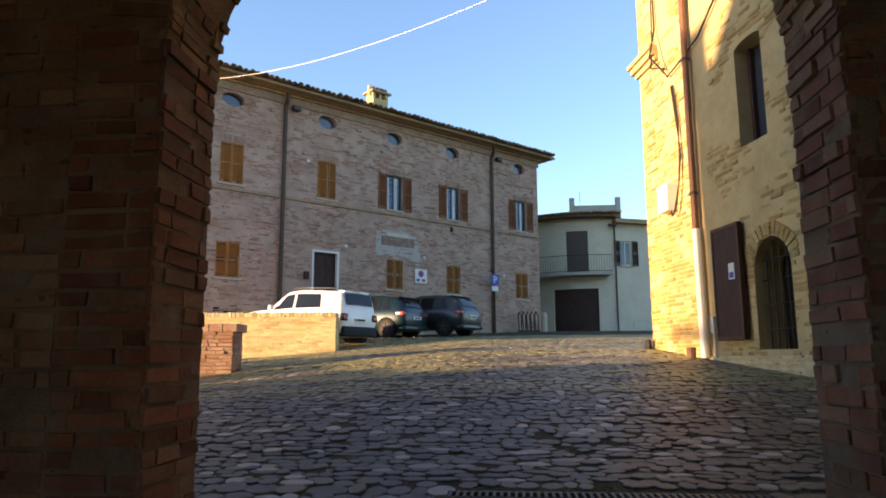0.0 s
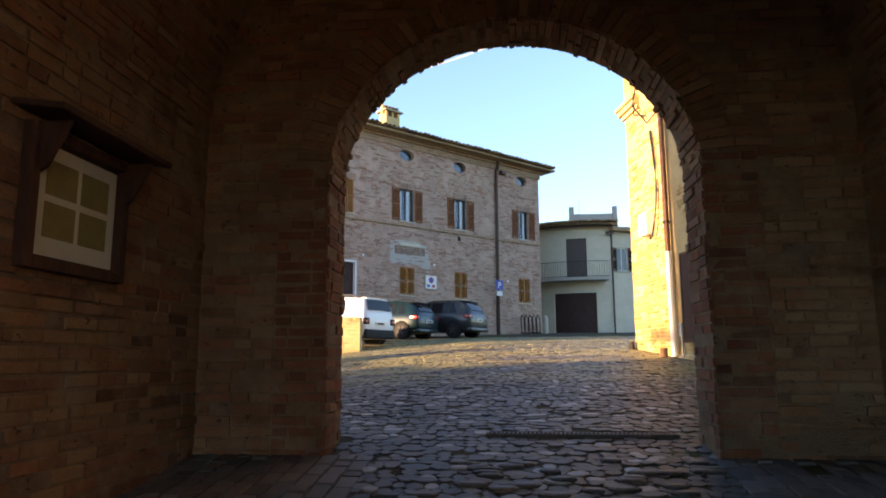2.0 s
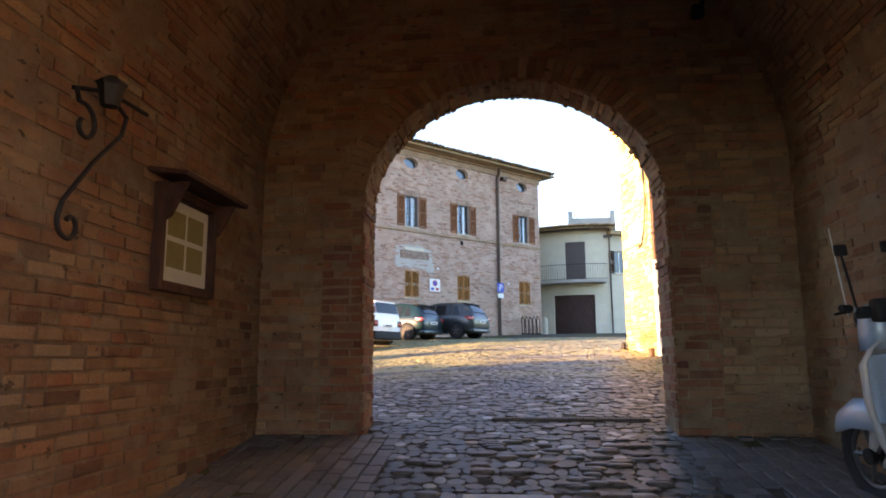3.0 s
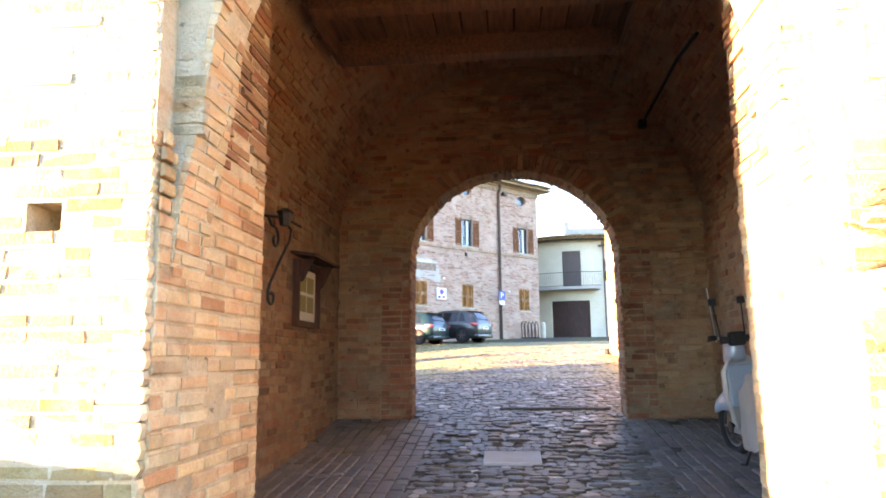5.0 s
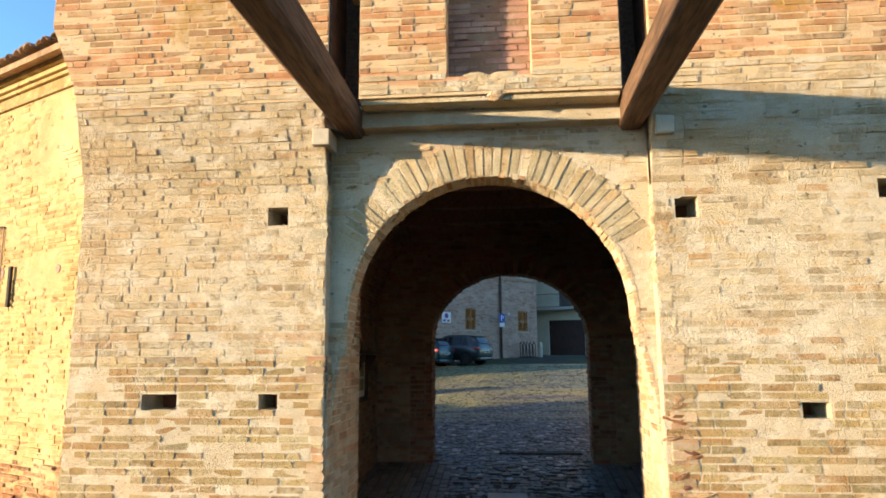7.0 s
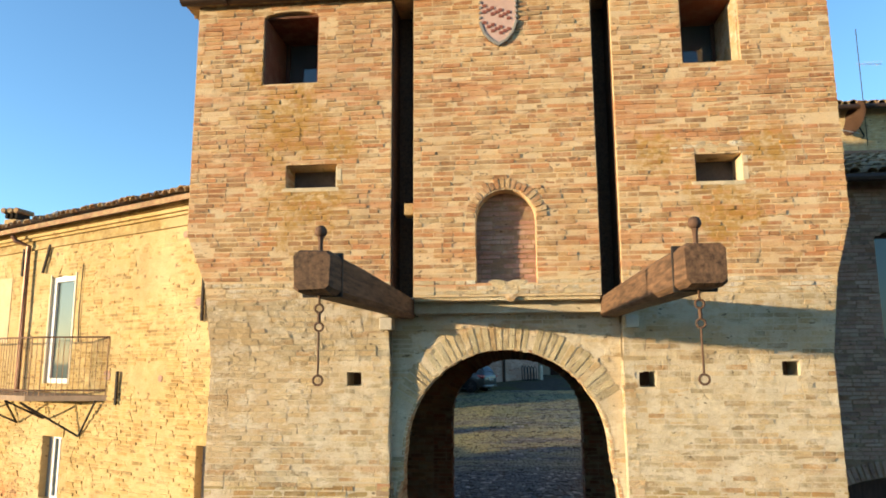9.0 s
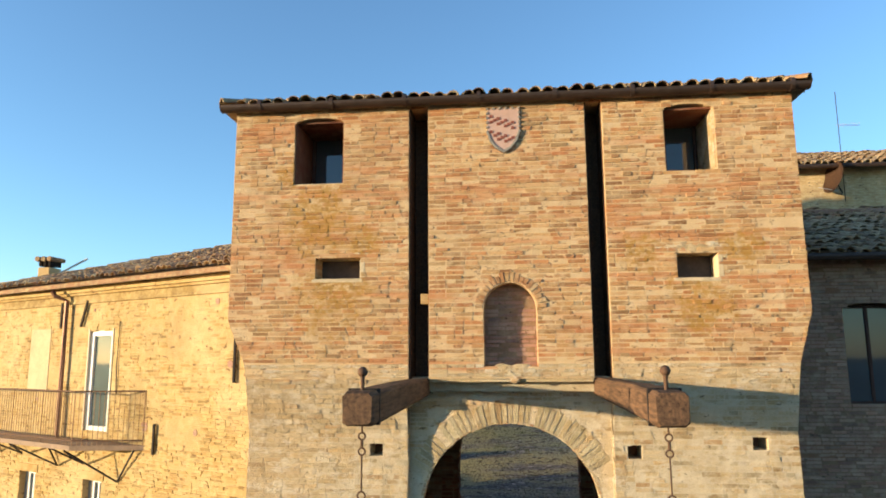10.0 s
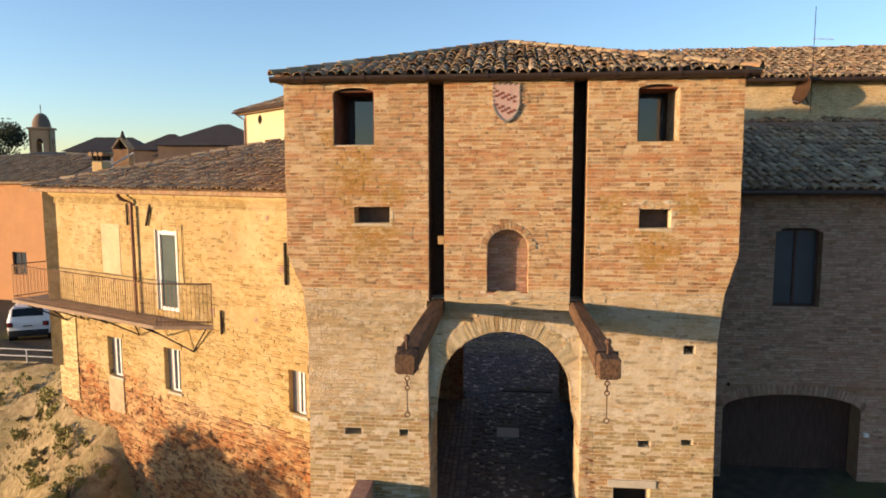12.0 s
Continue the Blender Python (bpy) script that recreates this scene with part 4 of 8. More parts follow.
# windows of the tower
for u0, u1, z0, z1, off in ((-3.66, -2.85, 7.91, 9.0, 0.03), (2.18, 2.94, 7.94, 9.0, -0.03)):
    win = empty("window_frame")
    win.parent = tower
    y = FU + 0.92
    a, b = u0 + max(0, off), u1 + min(0, off)
    # Sheets toned by light: dark red where shaded, pale where sun strikes.
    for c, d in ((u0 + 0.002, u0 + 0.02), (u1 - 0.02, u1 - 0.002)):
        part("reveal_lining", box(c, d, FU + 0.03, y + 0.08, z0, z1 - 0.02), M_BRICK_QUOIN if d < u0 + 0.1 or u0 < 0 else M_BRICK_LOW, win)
    # Dark red underside carries the shade under the window head.
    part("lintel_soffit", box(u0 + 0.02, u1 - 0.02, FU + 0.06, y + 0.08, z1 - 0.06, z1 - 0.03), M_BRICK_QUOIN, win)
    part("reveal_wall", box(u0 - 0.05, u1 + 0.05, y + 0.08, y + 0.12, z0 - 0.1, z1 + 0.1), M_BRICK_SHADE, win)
    for c, d in ((a, a + 0.06), (b - 0.05, b)):
        part("stile", box(c, d, y - 0.02, y + 0.05, z0, z1, 0.006), M_DOOR, win)
    part("pane", box(a + 0.05, b - 0.05, y + 0.02, y + 0.035, z0, z1), M_GLASS, win)
    part("window_sill", box(u0, u1, FU + 0.02, y, z0 - 0.01, z0 + 0.012), M_STONE, win)
# Dark brown stands in for the shade at the back of the slits.
M_SLIT = plain("slit_shade", (0.11, 0.085, 0.075), 0.9, vary=0.3, scale=5, spec=0.1)
M_SLITSTONE = plain("warm_pale_stone", (0.56, 0.45, 0.29), 0.9, vary=0.25, scale=9, spec=0.1, bump=0.8)
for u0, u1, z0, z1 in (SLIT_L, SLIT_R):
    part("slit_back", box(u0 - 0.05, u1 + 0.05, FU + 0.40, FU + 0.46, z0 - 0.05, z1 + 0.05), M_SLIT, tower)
    part("slit_sill", box(u0 - 0.06, u1 + 0.03, FU - 0.006, FU + 0.3, z0 - 0.05, z0 + 0.012, 0.012), M_SLITSTONE, tower, "pale worn sill of a slit")
    # Right jamb only: the sunlit reveal is put in as paler stone.
    part("slit_jamb", box(u1 - 0.012, u1 + 0.07, FU - 0.006, FU + 0.3, z0 + 0.012, z1 - 0.03, 0.012), M_SLITSTONE, tower, "pale slit jamb toned as sunlit")

# coat of arms
shield = empty("shield", Matrix.Translation((-0.285, FU + 0.005, 8.72)))
shield.parent = tower
tagged(shield, "pink and red checkered stone shield")
out = [(-0.25, 0.33), (0.25, 0.33), (0.25, -0.05), (0.2, -0.2), (0.11, -0.31), (0, -0.38), (-0.11, -0.31), (-0.2, -0.2), (-0.25, -0.05)]
part("shield_field", panel([out], 0.06, plane((0, -0.03, 0), (1, 0, 0))), plain("pink_stone", (0.50, 0.33, 0.27), 0.8, vary=0.12), shield)
bm = bmesh.new()
for i in range(len(out)):
    (x0, z0), (x1, z1) = out[i], out[(i + 1) % len(out)]
    for k in range(5):
        t = k / 5
        x, z = x0 + (x1 - x0) * t, z0 + (z1 - z0) * t
        box(x - 0.02, x + 0.02, -0.045, 0.0, z - 0.02, z + 0.02, 0.008, bm)
tagged(part("shield_border", bm, plain("grey_shield_stone", (0.24, 0.22, 0.19), 0.85), shield, "grey beaded stone border"), kind="stuff")
M_CHECK = plain("dark_red_stone", (0.22, 0.07, 0.05), 0.8)
for band in range(2):
    for k in range(7):
        for r in range(3):
            x = -0.19 + k * 0.056
            z = 0.20 - band * 0.25 - k * 0.018 - r * 0.045
            half = 0.2 if z > -0.1 else 0.2 * (z + 0.38) / 0.3
            if (k + r) % 2 == 0 and abs(x) < half:
                part("check", box(x - 0.027, x + 0.027, -0.04, -0.02, z - 0.022, z + 0.022), M_CHECK, shield)

# roof
APEX, EZ = Vector((-0.25, -0.5, 10.42)), 9.22
EA, EB, EC, ED = Vector((-4.83, -4.22, EZ)), Vector((4.30, -4.22, EZ)), Vector((4.30, 3.26, EZ)), Vector((-4.83, 3.26, EZ))
bm = bmesh.new()
top = bm.verts.new(APEX)
rim = [bm.verts.new(p) for p in (EA, EB, EC, ED)]
low = [bm.verts.new(p - Vector((0, 0, 0.08))) for p in (EA, EB, EC, ED)]
for i in range(4):
    bm.faces.new((rim[i], rim[(i + 1) % 4], top))
    bm.faces.new((low[i], low[(i + 1) % 4], rim[(i + 1) % 4], rim[i]))
bm.faces.new(low)
part("roof", bm, M_TILE, tower, "hipped roof of weathered clay tiles")
TILE_MESH = []


def tile_mesh():
    if not TILE_MESH:
        rr = random.Random(9)
        for k in range(5):
            vs, fs, n = [], [], 7
            for y, r in ((-0.23, 0.1), (0.2, 0.078)):
                for rad in (r, r - 0.016):
                    for i in range(n):
                        a = math.pi * i / (n - 1)
                        vs.append((rad * math.cos(a) + rr.uniform(-0.004, 0.004), y + rr.uniform(-0.01, 0.01), rad * 0.85 * math.sin(a)))
            for i in range(n - 1):
                fs += [(i, i + 1, 2 * n + i + 1, 2 * n + i), (n + i, n + i + 1, i + 1, i), (n + i + 1, n + i, 3 * n + i, 3 * n + i + 1)]
            me = bpy.data.meshes.new("roof_tile")
            me.from_pydata(vs, [], fs)
            me.materials.append(M_TILE)
            TILE_MESH.append(me)
    return TILE_MESH


def tiles(holder, origin, along, up, width, rise, inside, single=False, seed=1, pitch=0.215, step=0.37, wild=1.4):
    """Rows of half-round tiles on a slope, from the eave up."""
    rr = random.Random(seed)
    x, y = Vector(along).normalized(), Vector(up).normalized()
    z = x.cross(y)
    base = Matrix((x, y, z)).transposed().to_4x4()
    verts, faces, count = [], [], 0
    for i in range(int(width / pitch) + 1):
        for j in range(int(rise / step) + 1):
            a, b = (i + 0.5) * pitch + rr.uniform(-0.02, 0.02), (j + 0.45) * step + rr.uniform(-0.03, 0.03) * wild
            if not inside(a, b):
                continue
            m = Matrix.Translation(Vector(origin) + x * a + y * b + z * (0.012 + rr.uniform(0, 0.024) * wild)) @ base @ Matrix.Rotation(rr.uniform(-0.07, 0.07) * wild, 4, "Z") @ Matrix.Rotation(-0.05 + rr.uniform(-0.035, 0.035) * wild, 4, "X")
            me = rr.choice(tile_mesh())
            if single and count < 300:
                count += 1
                ob = link("roof_tile", me, None, holder)
                ob.matrix_basis = m
            else:
                n = len(verts)
                verts += [tuple(m @ v.co) for v in me.vertices]
                faces += [tuple(n + q for q in p.vertices) for p in me.polygons]
    if faces:
        tagged(raw("tile_cover", verts, faces, M_TILE, holder), kind="stuff")


def slope_of(holder, a, b, top, single, seed):
    x = (b - a).normalized()
    foot = a + x * (top - a).dot(x)
    up = top - foot
    w, h, t = (b - a).length, up.length, (top - a).dot(x)
    ok = lambda u, v: v < h and t * v / h < u < w - (w - t) * v / h
    tiles(holder, a, x, up, w, h, ok, single, seed)


slope_of(tower, EA, EB, APEX, True, 31)
slope_of(tower, EB, EC, APEX, False, 32)
slope_of(tower, ED, EA, APEX, False, 33)
for corner in (EA, EB):
    d = APEX - corner
    n = int(d.length / 0.36)
    for k in range(n):
        ob = link("ridge_tile", tile_mesh()[k % 5], None, tower)
        ob.matrix_basis = Matrix.Translation(corner + d * (k + 0.5) / n + Vector((0, 0, 0.05))) @ Matrix((d.normalized().cross(Vector((0, 0, 1))).normalized(), d.normalized(), d.normalized().cross(Vector((0, 0, 1))).normalized().cross(d.normalized()))).transposed().to_4x4() @ Matrix.Diagonal((1.25, 1, 1.25, 1))
bm = bmesh.new()
n = 9
prof = [(-4.235 + 0.10 * math.cos(math.pi + math.pi * k / (n - 1)), 9.215 + 0.10 * math.sin(math.pi + math.pi * k / (n - 1))) for k in range(n)]
prof += [(y * 0.88 + -4.235 * 0.12, z + 0.008) for y, z in prof[::-1]]
ends = [[bm.verts.new((x, y, z)) for y, z in prof] for x in (-4.86, 4.32)]
for k in range(len(prof)):
    bm.faces.new((ends[0][k], ends[0][(k + 1) % len(prof)], ends[1][(k + 1) % len(prof)], ends[1][k]))
for e in ends:
    bm.faces.new(e)
part("gutter", bm, M_GUTTER, tower, "dark copper half-round gutter")
for k in range(8):
    x = -4.2 + k * 1.18
    part("gutter_joint", rod([(x - 0.03, -4.235, 9.205), (x + 0.03, -4.235, 9.205)], 0.107, 14), M_GUTTER, tower)
part("eave_board", box(-4.78, 4.26, -4.15, -4.08, 9.165, 9.215, 0.005), M_GUTTER, tower)


# drawbridge beams with their chains
def drawbridge_beam(x, lean):
    ob = tagged(empty("drawbridge_beam"), "heavy old oak drawbridge beam with iron chain", "beam", "drawbridge beams")
    bm = bmesh.new()
    rr = random.Random(int(x * 10) + 40)
    rings = []
    stations = [(-3.4, 0.115, 4.57, 4.83), (-4.2, 0.125, 4.57, 4.85), (-5.5, 0.135, 4.56, 4.855), (-6.8, 0.14, 4.545, 4.86), (-7.6, 0.148, 4.535, 4.86), (-8.1, 0.15, 4.535, 4.855), (-8.16, 0.135, 4.555, 4.84)]
    for y, w, z0, z1 in stations:
        c = 0.035
        xc = x + lean * (-3.4 - y) / 4.8
        loop = [(-w + c, z0), (w - c, z0), (w, z0 + c), (w, z1 - c), (w - c, z1), (-w + c, z1), (-w, z1 - c), (-w, z0 + c)]
        rings.append([bm.verts.new((xc + a + rr.uniform(-0.008, 0.008), y, z + rr.uniform(-0.008, 0.008))) for a, z in loop])
    for p, q in zip(rings, rings[1:]):
        for k in range(8):
            bm.faces.new((p[k], p[(k + 1) % 8], q[(k + 1) % 8], q[k]))
    bm.faces.new(rings[0])
    bm.faces.new(rings[-1])
    part("timber", bm, M_BEAM, ob)
    xt = x + lean
    part("strap", box(xt - 0.158, xt + 0.158, -7.86, -7.82, 4.525, 4.872, 0.005), M_IRON, ob, "iron strap")
    part("eye_bolt", rod([(xt, -7.93, 4.56), (xt, -7.93, 4.95), (xt, -7.93, 5.0)], [0.016, 0.02, 0.028], 8), M_RUST, ob)
    bm = bmesh.new()
    bmesh.ops.create_uvsphere(bm, u_segments=10, v_segments=7, radius=0.05, matrix=Matrix.Translation((xt, -7.93, 5.03)))
    part("bolt_head", bm, M_RUST, ob, smooth=True)
    z = 4.53
    part("hook", rod([(xt, -7.93, z), (xt, -7.93, z - 0.07)], 0.009), M_RUST, ob)
    for k, (dz, r) in enumerate(((0.10, 0.032), (0.24, 0.032), (0.64, 0.036))):
        part("chain_ring", ring((xt, -7.93, z - dz), r, 0.009), M_RUST, ob)
    part("chain_link", rod([(xt, -7.93, z - 0.135), (xt, -7.93, z - 0.205)], 0.014), M_RUST, ob)
    part("chain_rod", rod([(xt, -7.93, z - 0.27), (xt, -7.93, z - 0.605)], 0.008), M_RUST, ob)
    return ob


drawbridge_beam(-1.61, -0.06)
drawbridge_beam(1.11, 0.05)
for x in (-1.86, 1.36):
    part("bracket_stone", box(x - 0.085, x + 0.085, FL - 0.2, FL + 0.1, 4.42, 4.58, 0.012), M_STONE, tower, "pale stone bracket block")

# ---- long brick house across the yard ----
def far_brick(name, a, b, c, mortar, course=0.07, length=0.28):
    """Brickwork too far off to build brick by brick: courses as colour and relief."""
    s = Shader(name)
    sep = s.node("SeparateXYZ")
    s.put(s.geo.outputs["Position"], sep.inputs[0])
    comb = s.node("CombineXYZ")
    s.put(s.math("ADD", sep.outputs[0], s.math("MULTIPLY", sep.outputs[1], 0.83)), comb.inputs[0])
    s.put(sep.outputs[2], comb.inputs[1])
    br = s.node("TexBrick")
    br.inputs["Scale"].default_value = 1.0
    br.inputs["Brick Width"].default_value, br.inputs["Row Height"].default_value = length, course
    br.inputs["Mortar Size"].default_value, br.inputs["Bias"].default_value = 0.012, 0.0
    br.inputs["Color1"].default_value, br.inputs["Color2"].default_value, br.inputs["Mortar"].default_value = (*a, 1), (*b, 1), (*mortar, 1)
    s.put(comb.outputs[0], br.inputs["Vector"])
    n1, n2, n3 = s.noise(0.6, 6, 0.65), s.noise(7, 5, 0.65, (1, 1, 3)), s.noise(2.2, 5, 0.6, offset=5)
    col = s.mix(s.ramp(n2, [(0.40, 0.0), (0.62, 0.75)]), br.outputs["Color"], c)
    col = s.mix(s.ramp(n1, [(0.5, 0.0), (0.7, 0.55)]), col, mortar)
    col = s.mix(0.5, col, s.ramp(n3, [(0.3, 0.65), (0.7, 1.25)]), "MULTIPLY")
    specks = s.ramp(s.noise(11, 2, 0.5, (1, 1, 2), 9), [(0.66, 0.0), (0.72, 0.8)])
    col = s.mix(specks, col, (0.08, 0.06, 0.045))
    s.bump(s.math("ADD", br.outputs["Fac"], n2), 0.6, 0.02)
    return s.done(col, 0.92, 0, 0.15)


M_FACADE = far_brick("brown_cornice_brick", (0.36, 0.23, 0.15), (0.42, 0.28, 0.18), (0.32, 0.17, 0.10), (0.42, 0.32, 0.23))
M_COPPER_DARK = plain("dark_brown_pipe", (0.085, 0.05, 0.035), 0.5, 0.3, vary=0.25, scale=6)
M_CREAM = plain("cream_render", (0.60, 0.54, 0.41), 0.9, vary=0.12, scale=1.2, spec=0.15, bump=0.15)
M_OCHRE = plain("ochre_render", (0.58, 0.40, 0.19), 0.9, vary=0.12, scale=1.2, spec=0.15)
M_ORANGE = plain("orange_render", (0.46, 0.235, 0.115), 0.9, vary=0.12, scale=1.2, spec=0.15)
M_PATCH = plain("grey_plaster_patch", (0.42, 0.38, 0.33), 0.9, vary=0.15, scale=3)

HC, HD = Vector((1.73, 34.93, 0)), Vector((0.7071, 0.7071, 0))
house_m = plane(HC, HD)               # u runs to the far corner: u = -s


def house_empty(name, label):
    return tagged(empty(name), label, "house")


def shutter(holder, m, u0, u1, v0, v1, d, material, swing=0.0, hinge=None):
    """A louvred shutter leaf in the plane m."""
    leaf = empty("shutter", m)
    leaf.parent = holder
    if hinge is not None:
        leaf.matrix_basis = m @ Matrix.Translation((hinge, 0, d)) @ Matrix.Rotation(radians(swing), 4, "Y") @ Matrix.Translation((-hinge, 0, -d))
    for a, b, c, e in ((u0, u0 + 0.05, v0, v1), (u1 - 0.05, u1, v0, v1), (u0 + 0.05, u1 - 0.05, v0, v0 + 0.07), (u0 + 0.05, u1 - 0.05, v1 - 0.07, v1), (u0 + 0.05, u1 - 0.05, (v0 + v1) / 2 - 0.03, (v0 + v1) / 2 + 0.03)):
        part("rail", box(a, b, c, e, d, d + 0.04, 0.004), material, leaf)
    bm = bmesh.new()
    n = int((v1 - v0 - 0.2) / 0.075)
    for k in range(n):
        v = v0 + 0.1 + (v1 - v0 - 0.2) * (k + 0.5) / n
        if abs(v - (v0 + v1) / 2) < 0.05:
            continue
        box(u0 + 0.05, u1 - 0.05, -0.036, 0.036, -0.005, 0.005, 0, bm, Matrix.Translation((0, v, d + 0.02)) @ Matrix.Rotation(radians(38), 4, "X"))
    tagged(part("louvre_slats", bm, material, leaf), kind="stuff")


def house_window(holder, m, u0, u1, v0, v1, depth=0.14, frame_mat=None, sill=True, bars=1):
    win = empty("window", m)
    win.parent = holder
    fm = frame_mat or M_WHITE
    w = 0.055
    for a, b, c, e in ((u0, u0 + w, v0, v1), (u1 - w, u1, v0, v1), (u0 + w, u1 - w, v0, v0 + w), (u0 + w, u1 - w, v1 - w, v1), ((u0 + u1) / 2 - 0.03, (u0 + u1) / 2 + 0.03, v0 + w, v1 - w)):
        part("frame", box(a, b, c, e, -depth - 0.03, -depth + 0.03, 0.004), fm, win)
    pane = part("pane", box(u0 + w, u1 - w, v0 + w, v1 - w, -depth - 0.008, -depth + 0.004), M_PANE if bars else M_GLASS, win)
    pane.visible_shadow = False
    if bars:
        cu = bmesh.new()
        for k in range(2):
            a = u0 + w + (u1 - u0 - 2 * w) * (0.02 + 0.62 * k)
            n = 5
            for i in range(n):
                box(a + i * 0.035, a + i * 0.035 + 0.03, v0 + w, v1 - w, -depth - 0.09 - 0.012 * (i % 2), -depth - 0.075 - 0.012 * (i % 2), 0, cu)
        part("curtain", cu, M_WHITE, win, "pale hanging curtains")
    if sill:
        part("sill", box(u0 - 0.08, u1 + 0.08, v0 - 0.07, v0, -depth, 0.06, 0.008), M_STONE, win)
    return win


house = house_empty("brick_house", "long two-storey brick house with brown shutters and oval attic windows")
HEND, HDEEP = -18.2, 10.6
M_ENDWALL = plain("warm_cream_render", (0.56, 0.47, 0.29), 0.9, vary=0.12, scale=1.2, spec=0.15, bump=0.3)
M_WOODEAVE = plain("brown_eave_wood", (0.20, 0.13, 0.08), 0.8, vary=0.2)
M_FRAME = plain("dark_blue_grey_frame", (0.06, 0.07, 0.085), 0.5)
OCULI = [-16.55, -12.55, -9.18, -5.84, -1.36]
UP = [(-16.95, -16.05), (-12.95, -12.12), (-9.57, -8.73), (-6.22, -5.39), (-1.70, -0.88)]
GR = [(-16.95, -16.05), (-9.56, -8.70), (-6.24, -5.40), (-1.77, -0.88)]
holes = [oval(u, 10.79, 0.43, 0.275) for u in OCULI] + [rect(a, b, 7.58, 9.12) for a, b in UP] + [rect(a, b, 4.12, 5.42) for a, b in GR] + [rect(-13.1, -11.89, 2.6, 5.48), rect(-16.94, -16.04, 2.66, 3.06)]
part("wall", panel([rect(HEND, 0, 0.5, 11.62)] + holes, 0.4, house_m), M_MORTAR_FACADE, house, "weathered pink-brown brick front")


def oval_span(u, v, a, b):
    def span(w):
        if abs(w - v) >= b:
            return None
        k = a * math.sqrt(1 - ((w - v) / b) ** 2)
        return (u - k, u + k)
    return span


facade_gone = [oval_span(u, 10.79, 0.43, 0.275) for u in OCULI] + [rect_span(a, b, 7.58, 9.40) for a, b in UP] + [rect_span(a, b, 4.12, 5.42) for a, b in GR] + [rect_span(-13.18, -11.81, 2.6, 5.58)]
brickwork(house, M_BRICK_FACADE, flat(house_m), 1.9, 11.12, lambda v: (HEND, 0.0), facade_gone, course=0.078, length=0.31, joint=0.014, seed=42, proud=0.008, rough=0.009, worn=0.04, cover=(0.5, 0.22))
part("wall", box(HEND, 0, 0.5, 11.6, -HDEEP, 0.4 - HDEEP, 0, None, house_m), M_FACADE, house)
part("wall", box(-0.4, 0.0, 0.5, 11.6, 0.4 - HDEEP, -0.4, 0, None, house_m), M_FACADE, house)
end_m = plane(house_m @ Vector((HEND, 0, 0)), (0.7071, -0.7071, 0))   # the end towards the ravine, u from its near corner
END_OVAL = (-8.1, 11.0)
part("wall", panel([rect(0.4 - HDEEP, -0.4, 0.5, 11.6), oval(*END_OVAL, 0.33, 0.31, 16)], 0.4, end_m), M_ENDWALL, house, "warm cream rendered end wall")
part("window", panel([oval(*END_OVAL, 0.37, 0.35, 16)], 0.03, end_m @ Matrix.Translation((0, 0, -0.15))), M_DARK, house, "small dark oval window")
part("eave_board", box(-HDEEP - 0.5, 0.3, 11.44, 11.6, 0.0, 0.34, 0.01, None, end_m), M_WOODEAVE, house)
part("gutter", rod([end_m @ Vector(p) for p in ((-HDEEP - 0.65, 11.6, 0.62), (0.5, 11.6, 0.62))], 0.07, 6), M_GUTTER, house)
part("drainpipe", rod([end_m @ Vector(p) for p in ((-HDEEP - 0.3, 11.55, 0.55), (0.15 - HDEEP, 11.1, 0.08), (0.15 - HDEEP, 5.0, 0.08))], 0.055, 6), M_GUTTER, house)
# Near-black sheets in place of the unlit rooms behind the panes.
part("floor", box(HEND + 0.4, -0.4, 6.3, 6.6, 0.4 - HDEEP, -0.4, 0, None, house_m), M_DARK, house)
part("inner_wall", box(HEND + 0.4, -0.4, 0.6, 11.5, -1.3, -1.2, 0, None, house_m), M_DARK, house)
part("string_course", box(HEND, 0.03, 7.31, 7.42, 0.0, 0.07, 0.012, None, house_m), M_FACADE, house)
for v0, v1, d in ((11.12, 11.18, 0.06), (11.18, 11.42, 0.05), (11.42, 11.52, 0.14), (11.52, 11.6, 0.24)):
    part("cornice", box(HEND, 0.03 + d, v0, v1, 0.0, d, 0.012, None, house_m), M_FACADE, house)
for u in OCULI:
    win = empty("oval_window", house_m)
    win.parent = house
    bm = bmesh.new()
    inner, outer = oval(u, 10.79, 0.38, 0.235, 24), oval(u, 10.79, 0.435, 0.28, 24)
    vi, vo = [bm.verts.new((a, b, -0.2)) for a, b in inner], [bm.verts.new((a, b, -0.2)) for a, b in outer]
    for k in range(24):
        bm.faces.new((vi[k], vi[(k + 1) % 24], vo[(k + 1) % 24], vo[k]))
    part("frame", bm, M_FRAME, win)
    bm = bmesh.new()
    bm.faces.new([bm.verts.new((a, b, -0.215)) for a, b in outer])
    part("pane", bm, M_GLASS, win)
